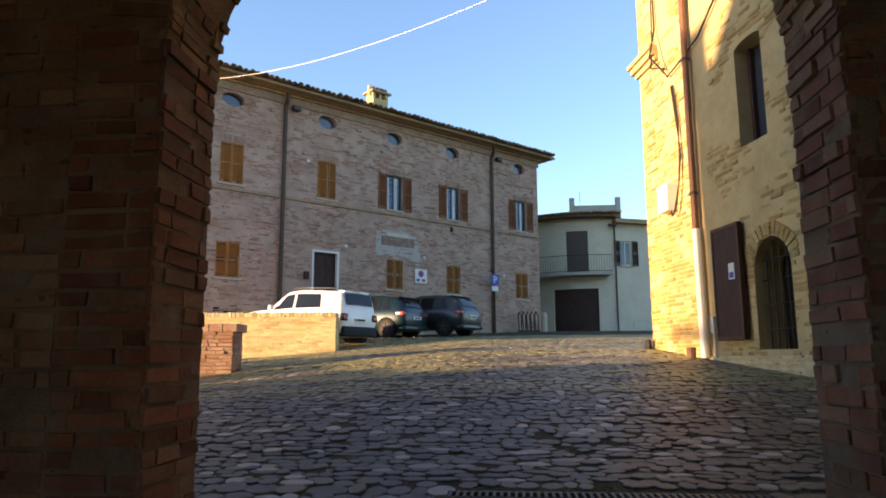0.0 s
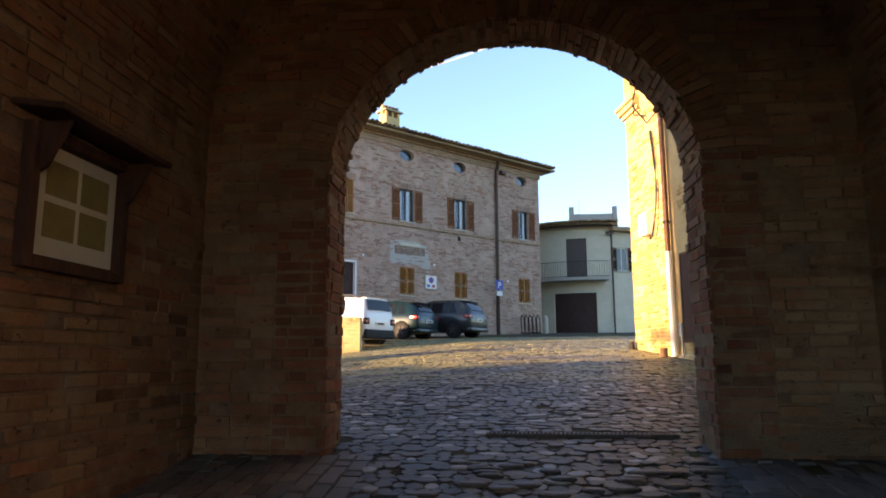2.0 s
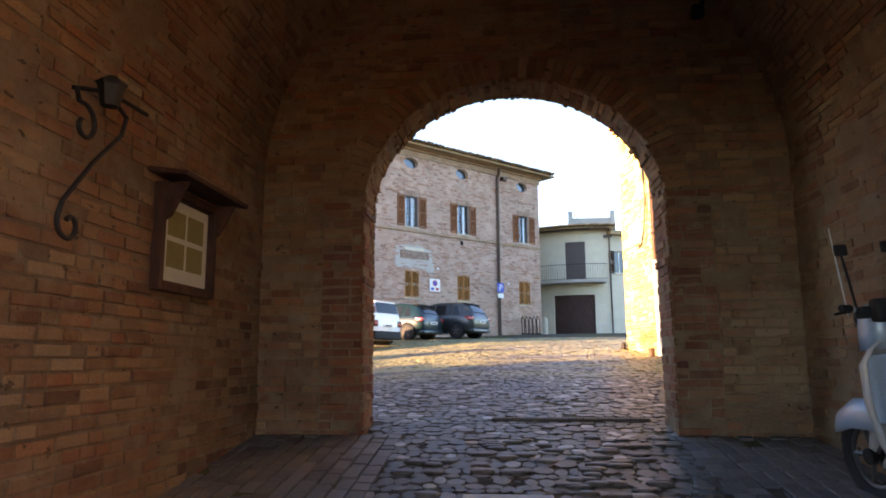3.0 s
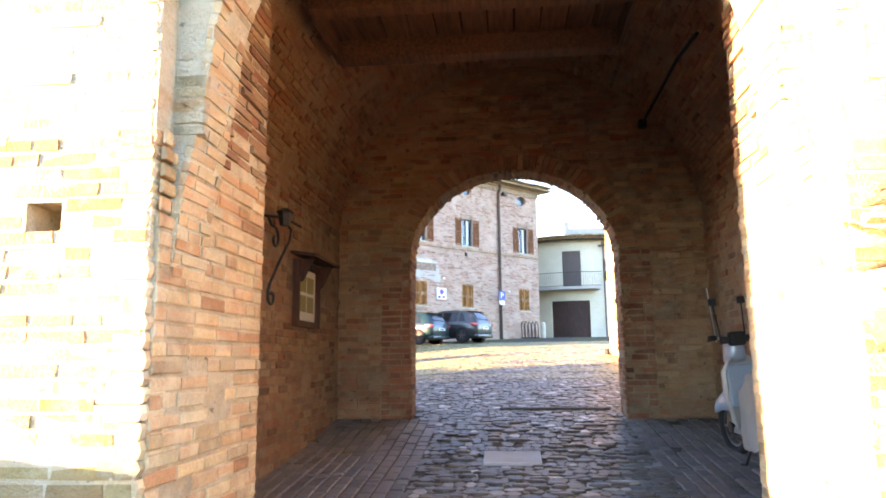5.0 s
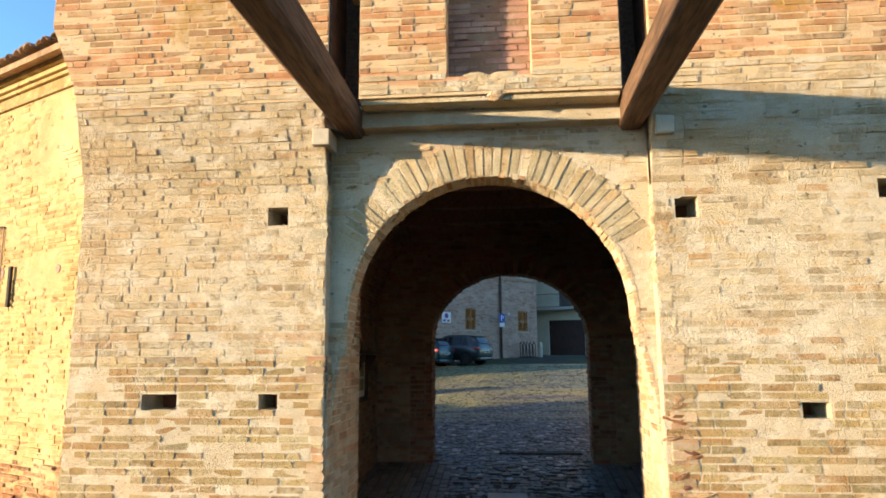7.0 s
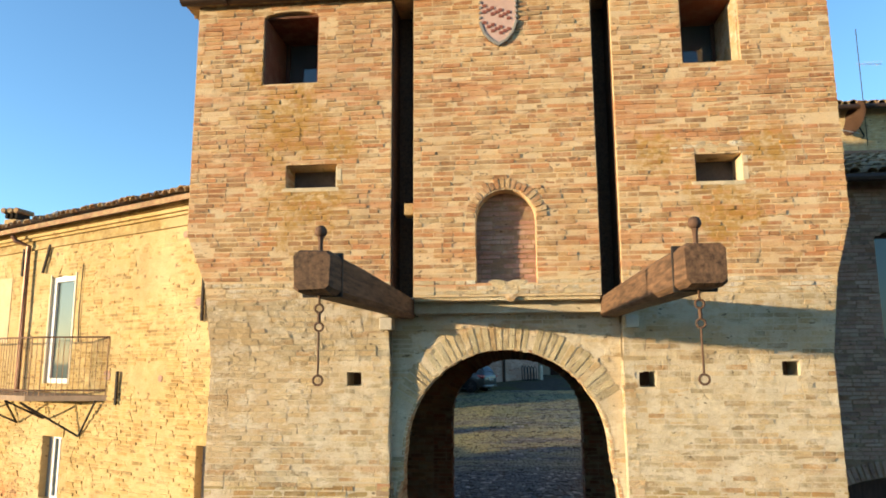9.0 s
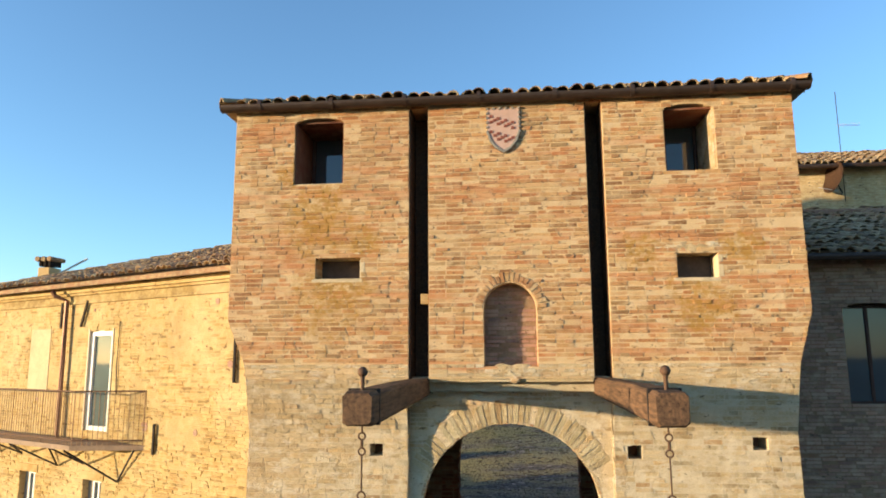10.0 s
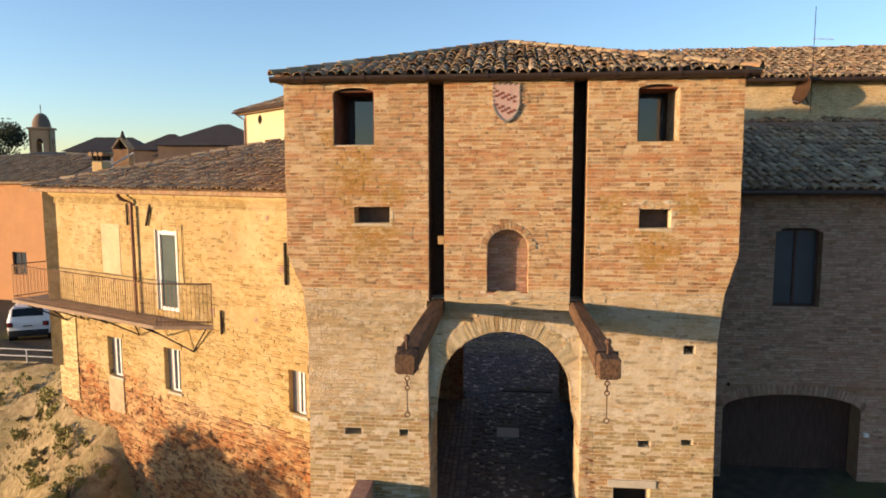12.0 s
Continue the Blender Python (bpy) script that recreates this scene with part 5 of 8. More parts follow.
for k, (a, b) in enumerate(UP):
    house_window(house, house_m, a, b, 7.58, 9.12, frame_mat=M_FRAME)
    if k == 0:
        shutter(house, house_m, a, (a + b) / 2 - 0.005, 7.58, 9.12, -0.05, M_SHUTTER)
        shutter(house, house_m, (a + b) / 2 + 0.005, b, 7.58, 9.12, -0.05, M_SHUTTER)
    elif k == 1:
        shutter(house, house_m, a, (a + b) / 2 - 0.005, 7.58, 9.12, -0.03, M_SHUTTER, -8, a)
        shutter(house, house_m, (a + b) / 2 + 0.005, b, 7.58, 9.12, -0.03, M_SHUTTER, 14, b)
    else:
        shutter(house, house_m, a - 0.46, a - 0.02, 7.58, 9.12, 0.02, M_SHUTTER_RED)
        shutter(house, house_m, b + 0.02, b + 0.46, 7.58, 9.12, 0.02, M_SHUTTER_RED)
    arc = bmesh.new()
    for j in range(11):
        box(a - 0.1 + (b - a + 0.2) * j / 11, a - 0.1 + (b - a + 0.2) * (j + 0.85) / 11, 9.14, 9.4, 0.0, 0.012, 0.003, arc, house_m)
    part("brick_lintel", arc, M_BRICK_SHADE, house)
for a, b in GR:
    house_window(house, house_m, a, b, 4.12, 5.42, bars=0)
    shutter(house, house_m, a, (a + b) / 2 - 0.005, 4.12, 5.42, -0.05, M_SHUTTER)
    shutter(house, house_m, (a + b) / 2 + 0.005, b, 4.12, 5.42, -0.05, M_SHUTTER)
door = empty("front_door", house_m)
door.parent = house
part("door_leaf", box(-13.02, -11.97, 2.6, 5.40, -0.2, -0.14, 0.005), M_DOOR, door, "dark brown panelled door")
for a, b, c, e in ((-13.10, -13.02, 2.6, 5.48), (-11.97, -11.89, 2.6, 5.48), (-13.02, -11.97, 5.40, 5.48)):
    part("door_frame", box(a, b, c, e, -0.2, 0.02, 0.006), M_WHITE, door, "pale stone surround")
for u in (-12.75, -12.24):
    for v in (2.9, 3.8, 4.6):
        part("door_panel", box(u - 0.18, u + 0.18, v, v + 0.65, -0.145, -0.125, 0.01), M_DOOR, door)
part("cellar_grille", box(-16.94, -16.04, 2.66, 3.06, -0.15, -0.12, 0, None, house_m), M_DARK, house)
part("plaster_patch", panel([[(-10.15, 5.55), (-9.6, 5.5), (-9.0, 5.62), (-8.3, 5.5), (-7.9, 5.2), (-7.75, 5.6), (-7.95, 6.5), (-8.9, 6.72), (-10.1, 6.6)]], 0.012, house_m @ Matrix.Translation((0, 0, 0.012))), M_PATCH, house, "pale grey plaster patch with a faded panel")
part("faded_panel", box(-9.85, -8.1, 6.0, 6.4, 0.012, 0.022, 0.002, None, house_m), M_BRICK_SHADE, house)
part("faded_panel", box(-9.55, -8.4, 6.42, 6.56, 0.012, 0.02, 0.002, None, house_m), M_CREAM, house)
for u in (-14.46, -3.36):
    pipe = bmesh.new()
    rod([house_m @ Vector(p) for p in ((u, 11.5, 0.28), (u, 11.2, 0.22), (u, 11.0, 0.09), (u, 2.3, 0.09))], 0.085, 10, pipe)
    part("drainpipe", pipe, M_COPPER_DARK, house, "dark brown drainpipe")
    part("floodlight", box(u + 0.25, u + 0.55, 10.88, 11.06, 0.05, 0.3, 0.02, None, house_m), M_GUTTER, house)
for u, v in ((-7.55, 5.65), (-2.6, 5.2), (-13.4, 9.0), (-11.6, 5.75)):
    part("wall_fitting", box(u - 0.06, u + 0.06, v - 0.05, v + 0.05, 0, 0.06, 0.01, None, house_m), M_WHITE, house)
part("mailbox", box(-13.46, -13.26, 4.28, 4.58, 0, 0.12, 0.015, None, house_m), M_DOOR, house, "small dark letter box")
part("spout", box(-6.0, -5.9, 7.0, 7.2, 0, 0.1, 0.02, None, house_m), M_IRON, house)
# roof with its uneven tile edge
E0, E1 = house_m @ Vector((HEND - 0.6, 11.66, 0.62)), house_m @ Vector((0.75, 11.66, 0.62))
T0, T1 = house_m @ Vector((HEND + 4.8, 13.7, -HDEEP / 2)), house_m @ Vector((-4.8, 13.7, -HDEEP / 2))
B0, B1 = house_m @ Vector((HEND - 0.6, 11.66, -HDEEP - 0.7)), house_m @ Vector((0.75, 11.66, -HDEEP - 0.7))
bm = bmesh.new()
pts = [bm.verts.new(p) for p in (E0, E1, T1, T0, B0, B1)]
dn = [bm.verts.new(Vector(p.co) - Vector((0, 0, 0.1))) for p in pts]
for f in ((0, 1, 2, 3), (1, 5, 2), (3, 2, 5, 4), (0, 3, 4)):
    bm.faces.new([pts[i] for i in f])
for f in ((0, 1), (1, 5), (5, 4), (4, 0)):
    bm.faces.new((dn[f[0]], dn[f[1]], pts[f[1]], pts[f[0]]))
bm.faces.new((dn[0], dn[1], dn[5], dn[4]))
part("roof", bm, M_TILE, house, "low roof of dark clay tiles")
up_dir = (T0 - E0) - HD * 5.4
HL = (E1 - E0).length
tiles(house, E0, HD, up_dir, HL, up_dir.length, lambda a, b: b < up_dir.length and 5.4 * b / up_dir.length < a < HL - 5.5 * b / up_dir.length, False, 41, pitch=0.24, step=0.42, wild=2.2)
end_along = (E0 - B0).normalized()
end_len = (E0 - B0).length
end_up = (T0 - B0) - end_along * (T0 - B0).dot(end_along)
tiles(house, B0, end_along, end_up, end_len, end_up.length, lambda a, b: b < end_up.length and end_len / 2 * b / end_up.length < a < end_len * (1 - b / end_up.length / 2), False, 97, pitch=0.24, step=0.42, wild=2.0)
rr = random.Random(43)
for k in range(78):
    ob = link("eave_tile", tile_mesh()[k % 5], None, house)
    u = HEND - 0.5 + (0.75 - HEND + 0.4) * k / 78
    ob.matrix_basis = house_m @ Matrix.Translation((u, 11.66 + rr.uniform(0, 0.03), 0.62 + rr.uniform(-0.03, 0.08))) @ Matrix.Rotation(rr.uniform(-0.12, 0.12), 4, "Y") @ Matrix.Rotation(radians(-90), 4, "X") @ Matrix.Diagonal((1.15, 1.0, 1.25, 1))
chim = empty("chimney", house_m @ Matrix.Translation((-8.65, 0, -2.2)))
chim.parent = house
part("shaft", box(-0.42, 0.42, 12.1, 13.35, -0.3, 0.3, 0.015), M_OCHRE, chim, "ochre chimney stack")
part("cap", box(-0.55, 0.55, 13.62, 13.7, -0.42, 0.42, 0.01), M_TILE, chim)
for u in (-0.36, 0.0, 0.36):
    part("cap_pier", box(u - 0.06, u + 0.06, 13.35, 13.62, -0.28, 0.28), M_OCHRE, chim)
for k in range(5):
    ob = link("cap_tile", tile_mesh()[k], None, chim)
    ob.matrix_basis = Matrix.Translation((-0.45 + k * 0.22, 13.74, 0.0)) @ Matrix.Rotation(radians(90), 4, "X") @ Matrix.Diagonal((1.2, 2.0, 1.2, 1)) @ Matrix.Rotation(radians(-90), 4, "X")

# ---- signs ----
sign = tagged(empty("notice_sign", house_m @ Matrix.Translation((-7.74, 4.8, 0.05))), "white traffic notice sign with a red ring on brick wall", "sign")
part("plate", box(-0.33, 0.33, -0.31, 0.31, -0.03, 0.0, 0.006), M_WHITE, sign)
M_RED, M_BLUE = plain("red_enamel", (0.5, 0.03, 0.03), 0.4), plain("blue_enamel", (0.02, 0.07, 0.35), 0.4)
bm = bmesh.new()
for k in range(24):
    a, b = k * math.tau / 24, (k + 1) * math.tau / 24
    bm.faces.new([bm.verts.new((r * math.cos(t), 0.1 + r * math.sin(t), 0.004)) for r, t in ((0.15, a), (0.15, b), (0.105, b), (0.105, a))])
part("ring_mark", bm, M_RED, sign)
bm = bmesh.new()
bm.faces.new([bm.verts.new((0.105 * math.cos(k * math.tau / 24), 0.1 + 0.105 * math.sin(k * math.tau / 24), 0.003)) for k in range(24)])
part("disc", bm, M_BLUE, sign)
for u, mm in ((-0.16, M_BLUE), (0.14, M_RED)):
    part("mark", box(u - 0.09, u + 0.09, -0.24, -0.12, 0.0, 0.005), mm, sign)
pp = house_m @ Vector((-3.75, 0, 0.55))
psign = tagged(empty("parking_sign", Matrix.Translation((pp.x, pp.y, ground_z(pp.x, pp.y))) @ house_m.to_3x3().to_4x4()), "blue parking sign with white letter P on grey pole", "sign")
part("pole", rod([(0, 0, 0), (0, 2.6, 0)], 0.028), M_IRON, psign)
part("plate", box(-0.24, 0.24, 2.22, 2.72, 0.03, 0.05, 0.004), M_BLUE, psign)
part("sub_plate", box(-0.2, 0.2, 1.93, 2.17, 0.03, 0.05, 0.004), M_WHITE, psign)
cu = bpy.data.curves.new("letter", "FONT")
cu.body, cu.size, cu.align_x, cu.extrude = "P", 0.46, "CENTER", 0.002
tmp = bpy.data.objects.new("letter", cu)
me = bpy.data.meshes.new_from_object(tmp)
bpy.data.objects.remove(tmp)
link("letter", me, M_WHITE, psign, "", Matrix.Translation((0, 2.31, 0.054)))

# ---- house with the round corner and the garage ----
villa = house_empty("villa", "cream rendered house with round corner, balcony and garage")
VCX, VCY, VRAD = 5.1, 44.6, 5.3


def vpt(a, r, z):
    return Vector((VCX + r * math.sin(radians(a)), VCY - r * math.cos(radians(a)), z))


def curved(a0, a1, z0, z1, r0, r1, n=14, bm=None):
    bm = bm or bmesh.new()
    cols = []
    for k in range(n + 1):
        a = a0 + (a1 - a0) * k / n
        cols.append([bm.verts.new(vpt(a, r, z)) for r, z in ((r0, z0), (r1, z0), (r1, z1), (r0, z1))])
    for p, q in zip(cols, cols[1:]):
        for i in range(4):
            bm.faces.new((p[i], p[(i + 1) % 4], q[(i + 1) % 4], q[i]))
    bm.faces.new(cols[0])
    bm.faces.new(cols[-1])
    return bm


# garage opening and balcony door are left out of the curved wall
GA0, GA1, BA0, BA1 = -26.0, 2.0, -17.0, -3.5
for a0, a1, z0, z1 in ((-90, GA0, 0, 9.2), (GA1, 14, 0, 9.2), (GA0, GA1, 5.13, 6.1), (GA0, BA0, 6.1, 8.5), (BA1, GA1, 6.1, 8.5), (GA0, GA1, 8.5, 9.2)):
    part("wall", curved(a0, a1, z0, z1, VRAD, VRAD - 0.3), M_CREAM, villa)
flat_a = vpt(14, VRAD, 0)
flat_dir = Vector((0.93, 0.36, 0)).normalized()
villa_m = plane(flat_a, flat_dir)
part("wall", panel([rect(0, 9, 0, 8.9), rect(0.25, 1.0, 6.45, 7.9), rect(2.1, 2.9, 6.45, 7.8), rect(2.1, 2.9, 3.4, 4.8)], 0.3, villa_m), M_CREAM, villa)
for a, b, c, d in ((0.25, 1.0, 6.45, 7.9), (2.1, 2.9, 6.45, 7.8), (2.1, 2.9, 3.4, 4.8)):
    house_window(villa, villa_m, a, b, c, d, bars=0)
shutter(villa, villa_m, -0.15, 0.22, 6.45, 7.9, 0.02, M_DOOR)
shutter(villa, villa_m, 1.03, 1.4, 6.45, 7.9, 0.02, M_DOOR)
part("garage_door", curved(GA0, GA1, 1.5, 5.13, VRAD - 0.12, VRAD - 0.18, 10), M_DOOR, villa, "dark brown garage door")
gbm = bmesh.new()
for k in range(7):
    curved(GA0, GA1, 2.9 + k * 0.32, 2.92 + k * 0.32, VRAD - 0.1, VRAD - 0.13, 8, gbm)
part("garage_rib", gbm, M_DOOR, villa)
part("balcony_door", curved(BA0, BA1, 6.1, 8.5, VRAD - 0.06, VRAD - 0.12, 6), plain("grey_brown_shutter", (0.10, 0.075, 0.065), 0.7), villa, "grey-brown closed balcony shutters")
part("balcony_slab", curved(-60, 8, 5.82, 6.0, VRAD + 1.0, VRAD - 0.1, 18), M_PATCH, villa, "projecting concrete balcony")
for z in (6.05, 6.95):
    part("rail", rod([vpt(a, VRAD + 0.93, z) for a in range(-60, 9, 4)], 0.018, 6), M_IRON, villa)
for k in range(52):
    a = -60 + 68 * k / 51
    part("baluster", rod([vpt(a, VRAD + 0.93, 6.0), vpt(a, VRAD + 0.93, 6.95)], 0.008, 5), M_IRON, villa)
part("roof", curved(-95, 16, 9.2, 9.42, VRAD + 0.45, 0.05, 24), M_TILE, villa, "low clay tiled roof")
vt = bmesh.new()
for k in range(60):
    a = -90 + 106 * k / 60
    box(-0.09, 0.09, -0.5, 0.15, 0, 0.09, 0.02, vt, Matrix.Translation(vpt(a, VRAD + 0.3, 9.42)) @ Matrix.Rotation(radians(a), 4, "Z"))
part("tile_edge", vt, M_TILE, villa)
part("roof", box(-0.2, 9.2, 8.9, 9.15, -6, 0.45, 0.02, None, villa_m), M_TILE, villa)
part("gutter", rod([vpt(a, VRAD + 0.5, 9.22) for a in range(-90, 17, 6)], 0.06, 6), M_GUTTER, villa)
part("roof_terrace", box(4.0, 6.9, 40.4, 44, 9.4, 10.25, 0.03), M_PATCH, villa, "grey roof terrace parapet")
for x in (4.05, 6.75):
    part("terrace_post", box(x - 0.15, x + 0.15, 40.3, 40.6, 9.4, 10.7, 0.03), M_PATCH, villa)
part("roof_aerial", rod([(4.6, 41, 10.2), (4.6, 41, 11.2)], 0.02, 5), M_GREYBOX, villa)
part("drainpipe", rod([vpt(13, VRAD + 0.08, 9.2), vpt(13, VRAD + 0.08, 2.4)], 0.05, 7), M_GUTTER, villa)
part("street_lamp_head", box(-0.35, 0.15, -0.1, 0.1, -0.05, 0.08, 0.02, None, Matrix.Translation(vpt(12, VRAD + 0.35, 8.75))), M_GUTTER, villa)
for a in (6, 22):
    p = vpt(a, VRAD + 0.9, 0)
    z = ground_z(p.x, p.y)
    hoop = part("barrier_hoop", rod([(p.x - 0.35, p.y, z - 0.1), (p.x - 0.35, p.y, z + 0.5), (p.x - 0.25, p.y, z + 0.6), (p.x + 0.25, p.y, z + 0.6), (p.x + 0.35, p.y, z + 0.5), (p.x + 0.35, p.y, z - 0.1)], 0.025, 7), M_GREYBOX)
    tagged(hoop, "grey steel hoop barrier beside the garage", "barrier", "hoop barriers")

# bicycle stand and bollard at the house corner
rack = tagged(empty("bicycle_rack"), "dark steel bicycle rack beside the brick house", "bicycle rack")
for k in range(5):
    x = 0.62 + k * 0.2
    z = ground_z(x, 33.4)
    part("hoop", rod([(x, 33.5, z - 0.05), (x - 0.05, 33.4, z + 0.8), (x, 33.2, z + 0.95), (x + 0.1, 32.9, z + 0.75), (x + 0.1, 32.85, z - 0.05)], 0.025, 6), M_IRON, rack)
part("base_bar", rod([(0.5, 33.1, ground_z(1, 33.1) + 0.04), (1.6, 33.1, ground_z(1, 33.1) + 0.04)], 0.03, 6), M_IRON, rack)
bz = ground_z(1.85, 34)
bol = part("bollard", rod([(1.86, 34.0, bz - 0.05), (1.86, 34.0, bz + 0.7), (1.86, 34.0, bz + 0.86), (1.86, 34.0, bz + 0.93)], [0.15, 0.15, 0.12, 0.04], 12), M_STONE)
tagged(bol, "short pale stone bollard at house corner", "bollard")

# ---- tall house on the yard's right, its drainpipe, meter box and iron door ----
yard = house_empty("yard_house", "tall ochre brick house with iron door and drainpipe")
YO = Vector((2.65, 12.8, 0))
YD = Vector((0.2032, -0.9791, 0))
yard_m = plane(YO, YD)
M_YARD = far_brick("ochre_yard_brick", (0.56, 0.42, 0.22), (0.62, 0.48, 0.27), (0.46, 0.30, 0.15), (0.62, 0.50, 0.31))
M_YPLASTER = plain("yellowed_plaster", (0.49, 0.365, 0.185), 0.9, vary=0.2, scale=2.0, spec=0.15, bump=0.4)
ARCHW = (3.40, 4.22, 1.36, 2.42)
UPW = (3.30, 3.95, 4.18, 5.62)
part("wall", panel([rect(0.0, 8.3, -1, 10.6), arch(*ARCHW, 0.41, 12), arch(*UPW, 0.07, 10)], 0.5, yard_m), M_YPLASTER, yard, "sunlit ochre brick and plaster wall")
part("wall", box(0.0, 0.5, -1, 10.6, -9, -0.5, 0, None, yard_m), M_YARD, yard)
part("wall", box(7.8, 8.3, -1, 10.6, -9, -0.5, 0, None, yard_m), M_YARD, yard)
brickwork(yard, M_BRICK_GOLD, flat(yard_m), 1.0, 6.6, lambda v: (0.0, 1.9), course=0.07, seed=51, proud=0.003, rough=0.006, worn=0.05, cover=(0.5, 0.4), single=(0, 1.9, 1.2, 3.6), frame_m=yard_m, label="ochre brickwork of a house corner")
brickwork(yard, M_BRICK_GOLD, flat(yard_m), 6.9, 10.5, lambda v: (0.0, 1.9), course=0.07, seed=52, proud=0.003, rough=0.003, cover=(0.6, 0.0))
brickwork(yard, M_BRICK_GOLD, flat(yard_m), 1.0, 6.8, lambda v: (2.2, 8.3), [arch_span(*ARCHW, 0.41), arch_span(*UPW, 0.07), lambda v: (2.2, 2.55 + 0.5 * noise.noise((v * 1.3, 3, 0)))], course=0.07, seed=53, proud=0.002, rough=0.005, worn=0.1, cover=(0.7, 0.12))
for v0, v1, d in ((6.62, 6.72, 0.08), (6.72, 6.84, 0.16), (6.84, 6.92, 0.22)):
    part("cornice", box(-0.02 - d * 0.8, 0.85, v0, v1, 0.0, d * 0.8, 0.015, None, yard_m), M_YPLASTER, yard)
voussoirs(yard, M_BRICK_GOLD, yard_m, 3.81, 2.42, 0.42, 0.62, 0.1, math.pi - 0.1, 15, seed=8)
# Near-black sheet stands in for the dark behind the bars.
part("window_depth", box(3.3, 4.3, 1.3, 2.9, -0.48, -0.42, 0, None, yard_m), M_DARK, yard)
for k in range(5):
    part("window_bar", rod([yard_m @ Vector((3.50 + k * 0.155, 1.36, -0.12)), yard_m @ Vector((3.50 + k * 0.155, 2.8, -0.12))], 0.011, 6), M_IRON, yard)
for v in (1.62, 1.95, 2.28, 2.55):
    part("window_bar", rod([yard_m @ Vector((3.40, v, -0.12)), yard_m @ Vector((4.22, v, -0.12))], 0.010, 6), M_IRON, yard)
part("window_pane", box(3.36, 3.93, 4.2, 5.67, -0.30, -0.27, 0, None, yard_m), M_GLASS, yard)
part("window_frame", box(3.30, 3.37, 4.2, 5.66, -0.32, -0.2, 0.004, None, yard_m), M_DOOR, yard)
idoor = empty("iron_door", yard_m)
idoor.parent = yard
part("door_leaf", box(2.50, 3.24, 1.5, 3.14, 0.04, 0.10, 0.008), M_DOOR, idoor, "dark iron-clad door leaf standing open")
for a, b, c, e in ((2.50, 2.54, 1.5, 3.14), (3.20, 3.24, 1.5, 3.14), (2.5, 3.24, 1.5, 1.55), (2.5, 3.24, 3.09, 3.14)):
    part("door_edge", box(a, b, c, e, 0.1, 0.115, 0.003), M_RUST, idoor)
part("notice", box(2.93, 3.08, 2.35, 2.58, 0.102, 0.106), M_WHITE, idoor, "small pale blue notice")
part("notice_mark", box(2.95, 3.06, 2.37, 2.45, 0.106, 0.108), M_BLUE, idoor)
part("drainpipe", rod([yard_m @ Vector(p) for p in ((2.04, 10.4, 0.1), (2.04, 3.2, 0.1))], 0.055, 9), M_COPPER, yard, "brown copper drainpipe")
part("drainpipe", rod([yard_m @ Vector(p) for p in ((2.06, 3.25, 0.1), (2.1, 1.25, 0.1))], 0.065, 9), M_WHITE, yard, "whitened lower drainpipe")
for v in (9.2, 6.05, 3.8):
    part("pipe_clip", rod([yard_m @ Vector((2.04, v, 0.1)), yard_m @ Vector((2.04, v + 0.05, 0.1))], 0.072, 9), M_GUTTER, yard)
part("meter_box", box(0.92, 1.3, 3.72, 4.2, 0.0, 0.2, 0.02, None, yard_m), M_WHITE, yard, "white electric meter box")
for k in range(3):
    cab = [(1.36 + 0.03 * k, 5.9, 0.04), (1.5 + 0.04 * k, 5.2, 0.05), (1.6 - 0.03 * k, 4.6, 0.05), (1.52, 4.1, 0.08), (1.42 - 0.05 * k, 3.72 - 0.04 * k, 0.1), (1.25, 3.62, 0.1), (1.2, 3.75, 0.08)]
    part("wall_cable", rod([yard_m @ Vector(p) for p in cab], 0.012, 5), M_BLACK, yard)
part("wall_cable", rod([yard_m @ Vector(p) for p in ((0.8, 10.2, 0.03), (0.85, 7.2, 0.05), (1.1, 6.55, 0.28), (1.3, 6.1, 0.06), (1.9, 6.2, 0.05), (2.4, 6.3, 0.05), (3.4, 6.9, 0.05), (4.5, 7.6, 0.05))], 0.018, 5), M_BLACK, yard)
part("wall_cable", rod([yard_m @ Vector(p) for p in ((0.75, 8.4, 0.03), (0.75, 6.9, 0.06), (0.95, 6.4, 0.2), (1.2, 6.3, 0.05))], 0.014, 5), M_BLACK, yard)
part("junction_box", box(2.26, 2.36, 1.62, 1.86, 0, 0.08, 0.01, None, yard_m), M_GREYBOX, yard)
part("junction_pipe", rod([yard_m @ Vector((2.3, 1.62, 0.04)), yard_m @ Vector((2.32, 1.2, 0.04))], 0.02, 6), M_GREYBOX, yard)
part("plinth", box(0.05, 8.2, 0.5, 1.28, 0.0, 0.05, 0.01, None, yard_m), M_YARD, yard)
pv = yard_m @ Vector((1.95, 0, 0.25))
pot = part("pipe_shoe", rod([(pv.x, pv.y, ground_z(pv.x, pv.y) - 0.02), (pv.x, pv.y, ground_z(pv.x, pv.y) + 0.15)], [0.07, 0.075], 10), M_RUST)
tagged(pot, "rusty brown pipe stub on the cobbles", "pipe")
vpv = yard_m @ Vector((0.05, 0, 0.12))
stub = part("corner_stub", rod([(vpv.x, vpv.y, ground_z(vpv.x, vpv.y) - 0.02), (vpv.x, vpv.y, ground_z(vpv.x, vpv.y) + 0.14)], [0.07, 0.05], 8), M_IRON)
tagged(stub, "small dark iron stub at wall corner", "stub")

